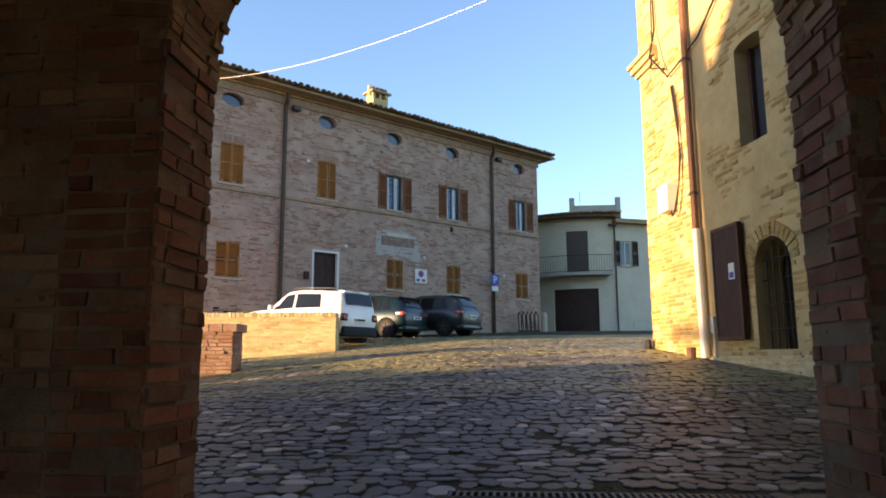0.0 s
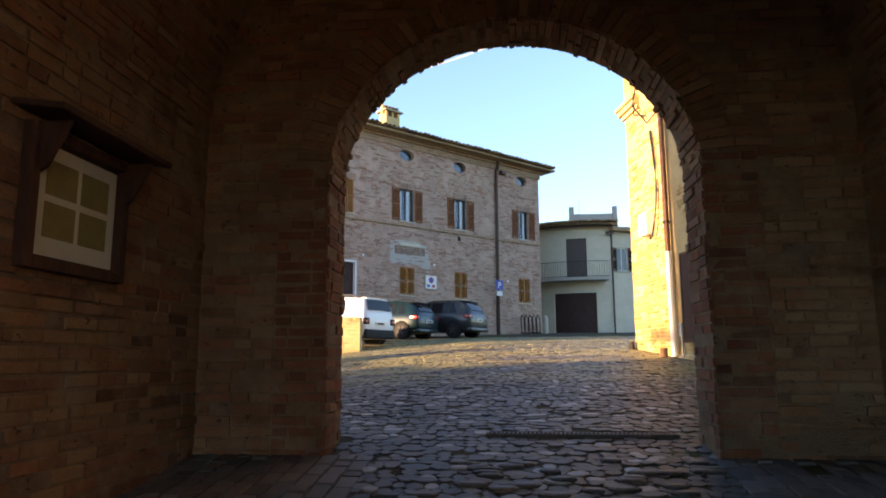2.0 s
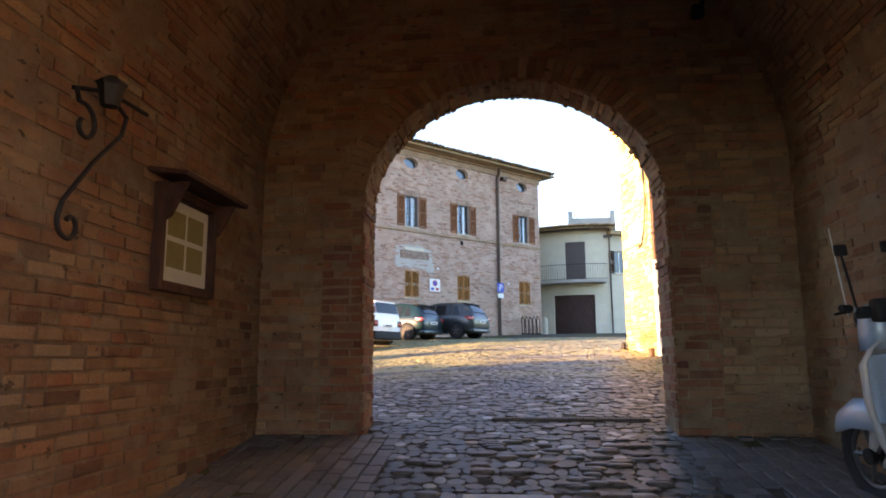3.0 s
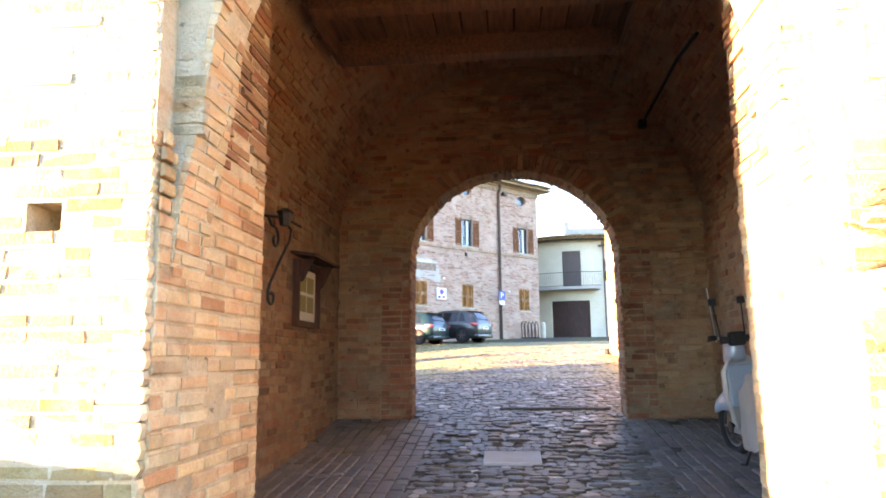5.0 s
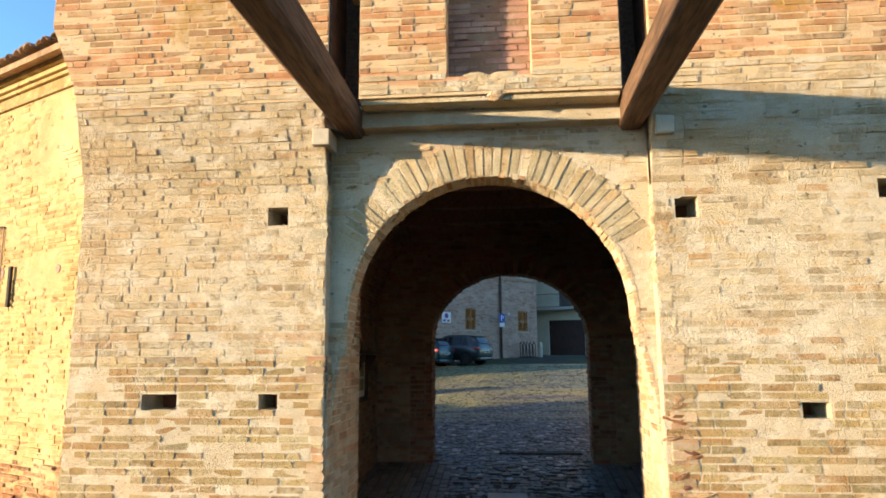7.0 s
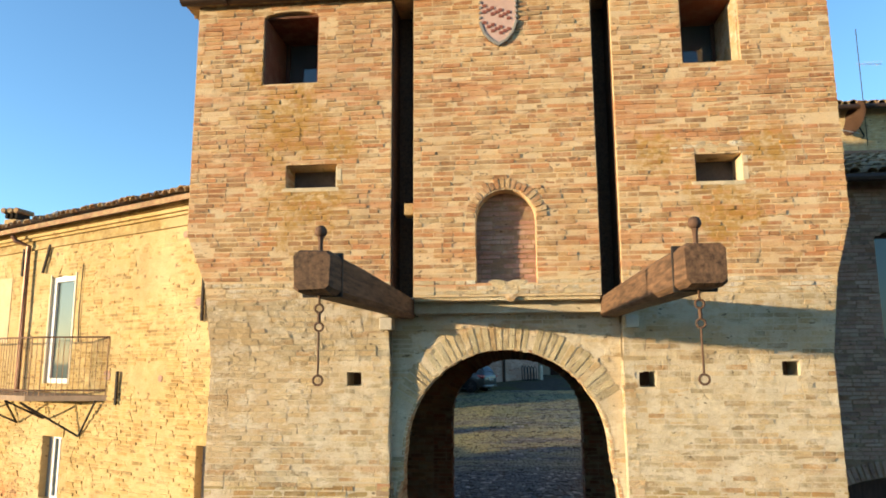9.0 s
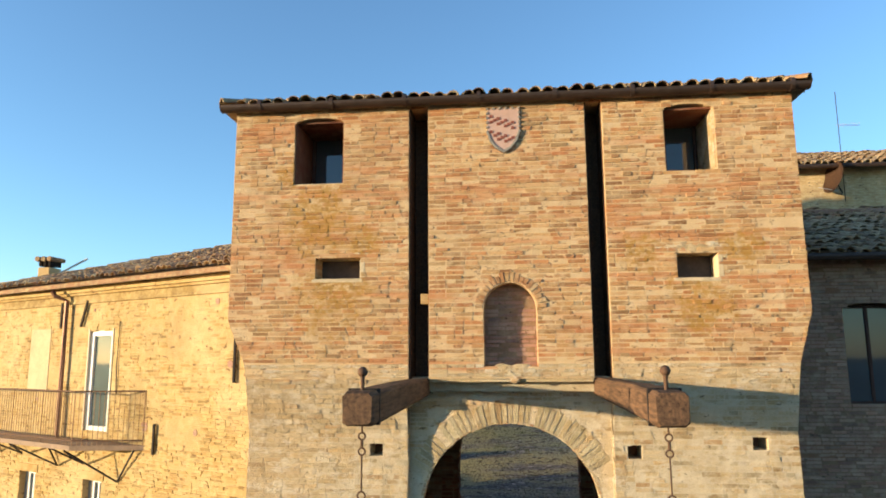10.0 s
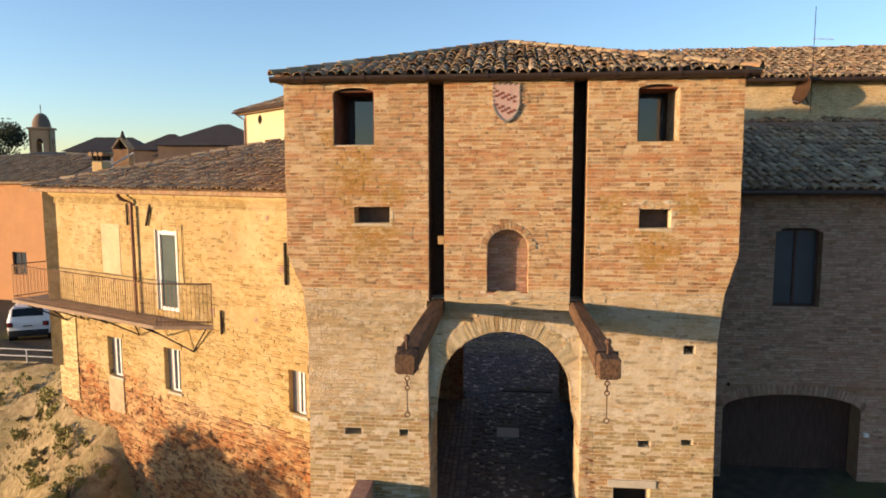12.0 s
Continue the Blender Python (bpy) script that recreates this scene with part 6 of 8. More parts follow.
# ---- ochre house beside the tower, on the ravine ----
lhouse = house_empty("ravine_house", "old ochre brick house with balcony above the ravine")
LO, LU = Vector((-5.36, -1.65, 0)), Vector((0.8926, -0.4508, 0))
left_m = plane(LO, LU)                # u = -s
BD = (-5.23, -4.29, 3.56, 5.82)
LW = [(-7.81, -7.08, 1.27, 2.47), (-5.08, -4.37, 1.26, 2.5), (-0.22, 0.36, 1.5, 2.6)]
left_edge = lambda v: lerp_table(v, [(-8, -9.55), (-0.6, -9.62), (0.1, -10.45), (2.0, -10.6), (7, -10.78)])
part("wall", panel([[(-9.55, -8), (1.6, -8), (1.6, 6.9), (-10.78, 6.9), (-10.6, 2.0), (-10.45, 0.1), (-9.62, -0.6)], rect(*BD)] + [rect(*w) for w in LW], 0.5, left_m), M_MORTAR_HOUSE, lhouse, "ochre brick wall, eroded and reddish low down")
lgone = [rect_span(*BD)] + [rect_span(*w) for w in LW] + [rect_span(-7.85, -6.86, 4.4, 5.92)]
brickwork(lhouse, M_BRICK_HOUSE, flat(left_m), 3.3, 6.45, lambda v: (left_edge(v), 1.5), lgone, seed=61, proud=0.004, rough=0.004, worn=0.06, cover=(0.9, 0.12), single=(-4.2, 1.5, 3.3, 4.2), frame_m=left_m, label="ochre brickwork")
brickwork(lhouse, M_BRICK_HOUSE, flat(left_m), 1.0, 3.3, lambda v: (left_edge(v), 1.5), lgone, seed=62, proud=0.006, rough=0.008, worn=0.08)
brickwork(lhouse, M_BRICK_RED, flat(left_m), -7, 1.0, lambda v: (left_edge(v), 1.5), lgone, seed=63, proud=0.008, rough=0.014, worn=0.12, label="eroded reddish brickwork")
part("blind_panel", box(-7.8, -6.9, 4.42, 5.9, 0.0, 0.012, 0.003, None, left_m), plain("pale_panel_plaster", (0.50, 0.40, 0.25), 0.92, vary=0.22, scale=3, spec=0.1, bump=0.5), lhouse, "plastered-up old window")
LEFT_END, BACK_A, BACK_B = left_m @ Vector((-10.78, 0, 0)), Vector((-9.2, 5.4, 0)), Vector((-4.4, 3.2, 0))
for a, b in ((LEFT_END, BACK_A), (BACK_A, BACK_B)):
    d = (b - a).normalized()
    pm = plane(a, d)
    part("wall", box(0, (b - a).length, 1.2, 6.9, -0.4, 0.0, 0, None, pm if pm.to_3x3().col[2].dot(Vector((-7, 1, 0)) - a) < 0 else plane(b, -d)), M_MORTAR_HOUSE, lhouse)
low_end = left_m @ Vector((-9.6, 0, -0.05))
lm2 = plane(low_end, (BACK_A - low_end).normalized())
part("wall", box(0, (BACK_A - low_end).length, -8, 1.2, -0.4, 0.0, 0, None, lm2), M_MORTAR_HOUSE, lhouse)
for v0, v1, d in ((6.46, 6.52, 0.05), (6.52, 6.66, 0.03), (6.66, 6.72, 0.09), (6.72, 6.80, 0.15), (6.80, 6.88, 0.22)):
    part("cornice", box(-10.8, 1.4, v0, v1, 0.0, d, 0.012, None, left_m), M_BRICK_HOUSE, lhouse, "stepped brick eaves cornice")
R0, R1 = left_m @ Vector((-11.05, 6.92, 0.42)), left_m @ Vector((1.2, 6.92, 0.42))
R2 = Vector((-4.2, 4.6, 8.95))
R3 = R0 + (R2 - R0) * 0.9
bm = bmesh.new()
q = [bm.verts.new(p) for p in (R0, R1, R2, R3)]
ql = [bm.verts.new(Vector(p.co) - Vector((0, 0, 0.1))) for p in q]
bm.faces.new((q[0], q[1], q[2]))
bm.faces.new((q[0], q[2], q[3]))
for i in range(4):
    bm.faces.new((ql[i], ql[(i + 1) % 4], q[(i + 1) % 4], q[i]))
bm.faces.new(ql)
part("roof", bm, M_TILE, lhouse, "mossy clay tile roof")
lup = LU.cross(Vector((0, 0, 1))) * -1
rise = (R2 - R1).dot(lup)
slope = lup * rise + Vector((0, 0, 8.95 - 6.92))
length = (R1 - R0).length
span3 = (R3 - R0).dot(LU)
tiles(lhouse, R0 + Vector((0, 0, 0.03)), LU, slope, length, slope.length, lambda a, b: a > span3 / 0.9 * b / slope.length and b < slope.length * 1.02, False, 71)
for k in range(34):
    p = R0 + (R3 - R0) * (k + 0.5) / 34 * 0.98
    d = (R3 - R0).normalized()
    if k % 2 == 0:
        ob = link("ridge_tile", tile_mesh()[k % 5], None, lhouse)
        ob.matrix_basis = Matrix.Translation(p + Vector((0, 0, 0.06))) @ d.to_track_quat("Y", "Z").to_matrix().to_4x4() @ Matrix.Diagonal((1.3, 1.1, 1.3, 1))
# balcony door and windows
# Grey for panels that replace the shaded left reveals.
M_GREYPANEL = plain("reveal_shade_grey", (0.24, 0.22, 0.20), 0.7, vary=0.15)
bd = empty("balcony_door", left_m)
bd.parent = lhouse
u0, u1, v0, v1 = BD
for a, b, c, e in ((u0, u0 + 0.13, v0, v1), (u1 - 0.13, u1, v0, v1), (u0 + 0.13, u1 - 0.13, v1 - 0.13, v1), (u0 + 0.13, u1 - 0.13, v0, v0 + 0.1)):
    part("frame", box(a, b, c, e, -0.16, -0.04, 0.006), M_WHITE, bd, "white painted frame")
part("pane", box(u0 + 0.13, u1 - 0.13, v0 + 0.1, v1 - 0.13, -0.12, -0.09), glass("green_grey_glass", (0.10, 0.13, 0.12)), bd)
for a, b in ((u0 - 0.03, u0 + 0.015), (u1 - 0.015, u1 + 0.03)):
    part("surround", box(a, b, v0, v1 + 0.03, -0.1, 0.02, 0.004), M_CREAM, bd)
for (a, b, c, d) in LW:
    w = house_window(lhouse, left_m, a + 0.26, b, c, d, depth=0.12, bars=0)
    # Added panel: its grey is the shade of the window's left reveal.
    part("inner_shutter", box(a, a + 0.26, c, d, -0.2, -0.14, 0.004), M_GREYPANEL, w, "grey panel standing in for shaded reveal")
    part("lintel", box(a - 0.08, b + 0.08, d, d + 0.18, 0.0, 0.02, 0.004, None, left_m), M_BRICK_HOUSE, lhouse)
# balcony
M_RAIL = plain("light_rusty_rail", (0.30, 0.19, 0.11), 0.7, 0.2, vary=0.3, scale=20)
balc = empty("balcony", left_m)
balc.parent = lhouse
tagged(balc, "thin balcony slab with rusty iron railing")
bm = bmesh.new()
shape = [(-2.88, 0.0), (-4.25, 0.85), (-11.6, 0.85), (-11.6, -1.5), (-10.8, -1.5), (-10.75, 0.0)]
lo, hi = [bm.verts.new((u, 3.26, d)) for u, d in shape], [bm.verts.new((u, 3.36, d)) for u, d in shape]
bm.faces.new(lo)
bm.faces.new(hi)
for i in range(6):
    bm.faces.new((lo[i], lo[(i + 1) % 6], hi[(i + 1) % 6], hi[i]))
part("slab", bm, plain("brown_stained_concrete", (0.27, 0.19, 0.13), 0.85, vary=0.3, scale=3), balc, "weathered brown concrete slab")
edge = [(-2.95, 0.02), (-4.25, 0.80), (-11.55, 0.80), (-11.55, -1.4)]
for v in (3.46, 4.48):
    part("rail", rod([(u, v, d) for u, d in edge], 0.017, 6), M_RUST, balc)
for (ua, da), (ub, db) in zip(edge, edge[1:]):
    n = int(math.hypot(ub - ua, db - da) / 0.105)
    for k in range(n + 1):
        u, d = ua + (ub - ua) * k / n, da + (db - da) * k / n
        part("baluster", rod([(u, 3.36, d), (u, 4.48, d)], 0.0065 if k % 12 else 0.012, 5), M_RAIL, balc)
zig = [(-10.7, 3.25, 0.8), (-9.9, 2.72, 0.05), (-9.55, 3.24, 0.7), (-8.9, 2.86, 0.05), (-8.3, 3.22, 0.6), (-7.6, 2.9, 0.1), (-7.0, 3.22, 0.7), (-6.1, 2.72, 0.05), (-5.5, 3.22, 0.6), (-4.95, 2.85, 0.1), (-4.6, 3.22, 0.75), (-3.75, 2.55, 0.03), (-3.1, 3.25, 0.12)]
for a, b in zip(zig, zig[1:]):
    part("brace", rod([a, b], 0.022, 6), M_IRON, balc)
part("drainpipe", rod([left_m @ Vector(p) for p in ((-6.35, 6.78, 0.36), (-6.3, 6.66, 0.3), (-6.1, 6.55, 0.12), (-6.08, 3.3, 0.12))], 0.055, 8), M_COPPER, lhouse, "brown copper drainpipe")
for u, v0, v1, lean in ((-6.41, 5.9, 6.52, 0.0), (-5.40, 5.92, 6.52, -0.15), (-2.55, 3.2, 3.82, 0.0), (-0.18, 4.7, 5.72, 0.0)):
    part("anchor_plate", rod([left_m @ Vector((u + lean, v0, 0.05)), left_m @ Vector((u - lean * 0.5, v1, 0.05))], 0.035, 6), M_IRON, lhouse, "iron wall anchor")
part("wall_chain", rod([left_m @ Vector(p) for p in ((-4.02, 6.0, 0.03), (-4.05, 5.0, 0.03), (-4.0, 4.4, 0.03))], 0.014, 5), M_IRON, lhouse)
ch = empty("chimney", Matrix.Translation((-13.45, 3.88, 7.3)))
ch.parent = lhouse
part("shaft", box(-0.17, 0.17, -0.26, 0.26, -0.5, 0.46, 0.015), M_OCHRE, ch, "ochre chimney with dark tile cap")
for sx in (-0.14, 0.0, 0.14):
    part("cap_pier", box(sx - 0.035, sx + 0.035, -0.24, 0.24, 0.5, 0.72), M_DARK, ch)
for k in range(3):
    part("cap_tile", rod([(-0.2 + 0.18 * k, -0.3, 0.70), (-0.16 + 0.18 * k, 0.3, 0.71)], [0.075, 0.065], 8), M_TILE, ch)
part("stay_rod", rod([(0.2, 0.1, 0.3), (1.0, 0.2, 0.75)], 0.03, 6), M_GREYBOX, ch)
bm = box(-10.5, -9.45, 0.1, 3.2, 0.0, 0.03, 0.006, None, left_m)
part("plaster_patch", box(-7.8, -7.05, 0.15, 1.25, 0.004, 0.04, 0.012, None, left_m), plain("beige_patch_plaster", (0.42, 0.33, 0.21), 0.92, vary=0.25, scale=4, spec=0.1, bump=0.6), lhouse, "pale plaster below a window")
part("pier", bm, M_MORTAR_HOUSE, lhouse, "paler brick pier at the house end")
brickwork(lhouse, M_BRICK_YELLOW, flat(left_m @ Matrix.Translation((0, 0, 0.03))), 0.1, 3.2, lambda v: (-10.5, -9.45), seed=64, proud=0.006, rough=0.004)
# Holes are solid grey-brown discs, their shade given by colour.
for u, v, r in ((-0.35, 5.05, 0.1), (-2.95, 3.75, 0.14), (-1.3, 3.7, 0.08), (-5.1, 6.3, 0.05), (-7.3, 4.2, 0.05), (-0.8, 6.3, 0.08)):
    part("wall_hole", rod([left_m @ Vector((u, v, -0.1)), left_m @ Vector((u, v, 0.012))], [r, r * 0.8], 7), M_BRICK_SHADE, lhouse)

# ---- shaded brick house right of the tower ----
rhouse = house_empty("shaded_house", "plain grey-brown brick house with arched gateway in tower's shadow")
right_m = plane((0, -1.1, 0), (1, 0, 0))
RW, RG = (5.93, 6.97, 4.25, 5.98), (4.92, 8.05, -3, 1.78)
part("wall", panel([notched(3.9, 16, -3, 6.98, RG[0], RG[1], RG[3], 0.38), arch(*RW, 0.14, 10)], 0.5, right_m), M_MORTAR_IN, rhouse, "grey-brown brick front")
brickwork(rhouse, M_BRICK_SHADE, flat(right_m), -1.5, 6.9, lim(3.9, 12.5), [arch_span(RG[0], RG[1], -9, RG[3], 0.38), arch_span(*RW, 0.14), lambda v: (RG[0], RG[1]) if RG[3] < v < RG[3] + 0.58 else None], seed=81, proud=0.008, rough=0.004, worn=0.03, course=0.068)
for k in range(42):
    a = math.pi * (k + 0.5) / 42
    c, r = (RG[0] + RG[1]) / 2, (RG[1] - RG[0]) / 2
    u, v = c + r * math.cos(a), RG[3] + 0.40 * math.sin(a)
    part("arch_brick", box(-0.03, 0.03, 0.0, 0.24, -0.05, 0.012, 0.004, None, right_m @ Matrix.Translation((u, v, 0)) @ Matrix.Rotation((a - math.pi / 2) * 0.35, 4, "Z")), M_BRICK_SHADE, rhouse)
part("gateway_back", box(4.7, 8.3, -0.55, -0.5, -3, 2.4), M_DOOR, rhouse, "dark timber gate in shadow")
wn = house_window(rhouse, right_m, RW[0], RW[1], RW[2], RW[3] + 0.1, depth=0.25, frame_mat=M_DOOR, bars=0, sill=False)
for k in range(8):
    part("guard_bar", rod([right_m @ Vector((RW[0] + 0.06 + k * 0.13, 4.27, -0.08)), right_m @ Vector((RW[0] + 0.06 + k * 0.13, 4.75, -0.08))], 0.008, 5), M_IRON, wn)
part("wall_hook", box(4.98, 5.04, 2.35, 2.42, 0, 0.06, 0.01, None, right_m), M_IRON, rhouse)
part("wall_lamp", box(8.12, 8.22, 1.2, 1.3, 0, 0.1, 0.02, None, right_m), M_WHITE, rhouse)
S0, S1, S2, S3 = Vector((3.9, -1.55, 6.98)), Vector((16, -1.55, 6.98)), Vector((16, 4.2, 8.95)), Vector((3.9, 4.2, 8.95))


def slab(name, pts, material, holder, label=""):
    bm = bmesh.new()
    a = [bm.verts.new(p) for p in pts]
    b = [bm.verts.new(Vector(p) - Vector((0, 0, 0.1))) for p in pts]
    bm.faces.new(a)
    bm.faces.new(b)
    for i in range(len(pts)):
        bm.faces.new((a[i], a[(i + 1) % len(pts)], b[(i + 1) % len(pts)], b[i]))
    return part(name, bm, material, holder, label)


slab("roof", (S0, S1, S2, S3), M_TILE, rhouse, "lower clay tile roof")
sl = S3 - S0
tiles(rhouse, S0, (1, 0, 0), sl, 9.5, sl.length, lambda a, b: b < sl.length, False, 82)
part("gutter", rod([(3.9, -1.6, 6.93), (16, -1.6, 6.93)], 0.07, 8), M_GUTTER, rhouse)
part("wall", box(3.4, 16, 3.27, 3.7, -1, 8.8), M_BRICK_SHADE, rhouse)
uh = house_empty("upper_house", "sunlit ochre brick upper house with tiled roof and antenna")
part("wall", box(3.5, 18, 4.2, 4.7, 5, 10.15), M_YARD, uh, "sunlit ochre brick upper wall")
U0, U3 = Vector((3.3, 3.85, 10.12)), Vector((3.3, 8.6, 11.75))
slab("roof", (U0, Vector((18, 3.85, 10.12)), Vector((18, 8.6, 11.75)), U3), M_TILE, uh, "clay tile roof")
ul = U3 - U0
tiles(uh, U0, (1, 0, 0), ul, 11, ul.length, lambda a, b: b < ul.length, False, 83)
part("gutter", rod([(3.3, 3.8, 10.08), (18, 3.8, 10.08)], 0.06, 8), M_GUTTER, uh)
ant = tagged(empty("antenna", Matrix.Translation((8.68, 4.05, 0))), "thin roof antenna mast with cross arm", "antenna")
part("mast", rod([(0, 0, 9.15), (0, 0, 12.2)], 0.011, 6), M_IRON, ant)
part("arm", rod([(-0.05, 0, 11.28), (0.55, 0.02, 11.25)], 0.008, 5), M_GREYBOX, ant)
for k in range(5):
    part("element", rod([(0.08 + k * 0.1, -0.14, 11.27), (0.08 + k * 0.1, 0.14, 11.27)], 0.006, 4), M_GREYBOX, ant)
dish = tagged(empty("satellite_dish", Matrix.Translation((8.42, 3.85, 9.75))), "rusty brown satellite dish on a wall bracket", "satellite dish")
bm = bmesh.new()
rings = []
for k in range(5):
    r = 0.42 * k / 4
    rings.append([bm.verts.new((r * math.cos(t * math.tau / 20), 0.12 * (r / 0.42) ** 2, r * 1.05 * math.sin(t * math.tau / 20))) for t in range(20)] if k else [bm.verts.new((0, 0, 0))])
for t in range(20):
    bm.faces.new((rings[0][0], rings[1][t], rings[1][(t + 1) % 20]))
for a, b in zip(rings[1:], rings[2:]):
    for t in range(20):
        bm.faces.new((a[t], a[(t + 1) % 20], b[(t + 1) % 20], b[t]))
bm.transform(Matrix.Rotation(radians(100), 4, "Z") @ Matrix.Rotation(radians(14), 4, "X"))
bm2 = bm
bmesh.ops.solidify(bm2, geom=bm2.faces[:], thickness=0.015)
part("bowl", bm2, M_RUST, dish)
part("bracket", rod([(0, 0.05, -0.1), (0.2, 0.2, -0.35), (0.25, 0.36, -0.35)], 0.018, 6), M_IRON, dish)
part("feed_arm", rod([(0, 0, -0.35), (-0.5, -0.05, -0.25)], 0.012, 5), M_GREYBOX, dish)

# ---- passage fittings ----
board = tagged(empty("notice_board", plane((WX0, -0.05, -0.04), (0, 1, 0))), "dark wooden notice case with hood on the passage wall", "notice board")
for a, b, c, e in ((0.66, 0.72, 1.74, 2.5), (1.49, 1.55, 1.74, 2.5), (0.72, 1.49, 1.74, 1.80), (0.72, 1.49, 2.44, 2.5)):
    part("frame", box(a, b, c, e, 0.01, 0.085, 0.008), M_BOARD, board)
part("back_panel", box(0.7, 1.5, 1.77, 2.47, 0.012, 0.03), M_BOARD, board)
part("sheet", box(0.74, 1.47, 1.82, 2.42, 0.03, 0.036), plain("yellowed_paper", (0.62, 0.58, 0.48), 0.7, vary=0.08), board, "yellowed paper sheet")
M_OLIVE = plain("olive_print", (0.26, 0.21, 0.08), 0.7, vary=0.2)
for a, c in ((0.83, 1.92), (1.13, 1.92), (0.83, 2.15), (1.13, 2.15)):
    part("picture", box(a, a + 0.26, c, c + 0.19, 0.036, 0.04), M_OLIVE, board, "faded olive picture")
part("hood", box(0.56, 1.66, 2.51, 2.545, 0.0, 0.3, 0.008, None, Matrix.Translation((0, 0.04, 0)) @ Matrix.Translation((0, 2.53, 0)) @ Matrix.Rotation(radians(8), 4, "X") @ Matrix.Translation((0, -2.53, 0))), M_BOARD, board)
for u in (0.70, 1.50):
    part("hood_bracket", panel([[(0.0, 2.2), (0.1, 2.26), (0.22, 2.5), (0.0, 2.5)]], 0.03, Matrix.Translation((u, 0, 0.02)) @ Matrix.Rotation(radians(-90), 4, "Y")), M_BOARD, board)

lamp = tagged(empty("wall_lantern", plane((WX0, -0.29, -0.06), (0, 1, 0))), "wrought iron scroll bracket with old lantern", "wall lamp")


def scroll(cx, cz, r, a0, turns, n=16):
    return [(cx + r * (1 - 0.72 * k / n) * math.cos(a0 + turns * math.tau * k / n), cz + r * (1 - 0.72 * k / n) * math.sin(a0 + turns * math.tau * k / n), 0.16) for k in range(n + 1)]


part("bracket", rod(scroll(-0.2, 1.99, 0.1, math.pi * 0.9, 0.95)[::-1] + [(-0.28, 2.1, 0.17), (-0.1, 2.35, 0.2), (0.12, 2.58, 0.22), (0.16, 2.7, 0.22), (0.08, 2.76, 0.2)], 0.014, 6), M_IRON, lamp)
part("scroll", rod(scroll(-0.14, 2.56, 0.12, math.pi * 0.6, -0.9)[::-1] + [(-0.14, 2.7, 0.12), (-0.08, 2.8, 0.06)], 0.014, 6), M_IRON, lamp)
part("wall_arm", rod([(-0.05, 2.82, 0.0), (0.0, 2.8, 0.2), (0.28, 2.76, 0.28)], 0.014, 6), M_IRON, lamp)
bm = bmesh.new()
loops = []
for v, r in ((2.72, 0.05), (2.84, 0.075), (2.86, 0.09), (2.9, 0.03)):
    loops.append([bm.verts.new((0.02 + r * math.cos(k * math.tau / 6), v, 0.2 + r * math.sin(k * math.tau / 6))) for k in range(6)])
for p, q in zip(loops, loops[1:]):
    for k in range(6):
        bm.faces.new((p[k], p[(k + 1) % 6], q[(k + 1) % 6], q[k]))
bm.faces.new(loops[0])
bm.faces.new(loops[-1])
part("lantern_case", bm, M_IRON, lamp)
part("wall_hook", rod([(-0.75, 2.55, 0.0), (-0.75, 2.55, 0.1), (-0.75, 2.45, 0.12)], 0.014, 6), M_IRON, lamp)

shrine = tagged(empty("glazed_niche", wall_r), "small arched glazed wall niche with stone sill", "niche")
bm = bmesh.new()
for a, b in zip(arch(-0.68, -0.15, 2.58, 3.2, 0.26), arch(-0.68, -0.15, 2.58, 3.2, 0.26)[1:] + arch(-0.68, -0.15, 2.58, 3.2, 0.26)[:1]):
    rod([(*a, 0.0), (*b, 0.0)], 0.018, 6, bm)
part("frame", bm, M_IRON, shrine)
part("pane", panel([arch(-0.68, -0.15, 2.58, 3.2, 0.26)], 0.01, Matrix.Translation((0, 0, 0.004))), plain("greenish_glass", (0.20, 0.22, 0.17), 0.12, vary=0.15, spec=0.7), shrine, "greenish dusty pane")
part("sill", box(-0.92, -0.02, 2.42, 2.56, 0.0, 0.12, 0.012), M_STONE, shrine)
part("vault_cable", rod([(1.78, 2.7, 4.61), (1.82, 1.8, 4.68), (1.83, 0.8, 4.72), (1.83, 0.0, 4.62)], 0.022, 6), M_BLACK, tower)
part("cable_box", box(1.72, 1.83, 2.62, 2.73, 4.53, 4.65, 0.015), M_BLACK, tower)


M_RIM = plain("dull_alloy", (0.10, 0.10, 0.10), 0.45, 0.6)


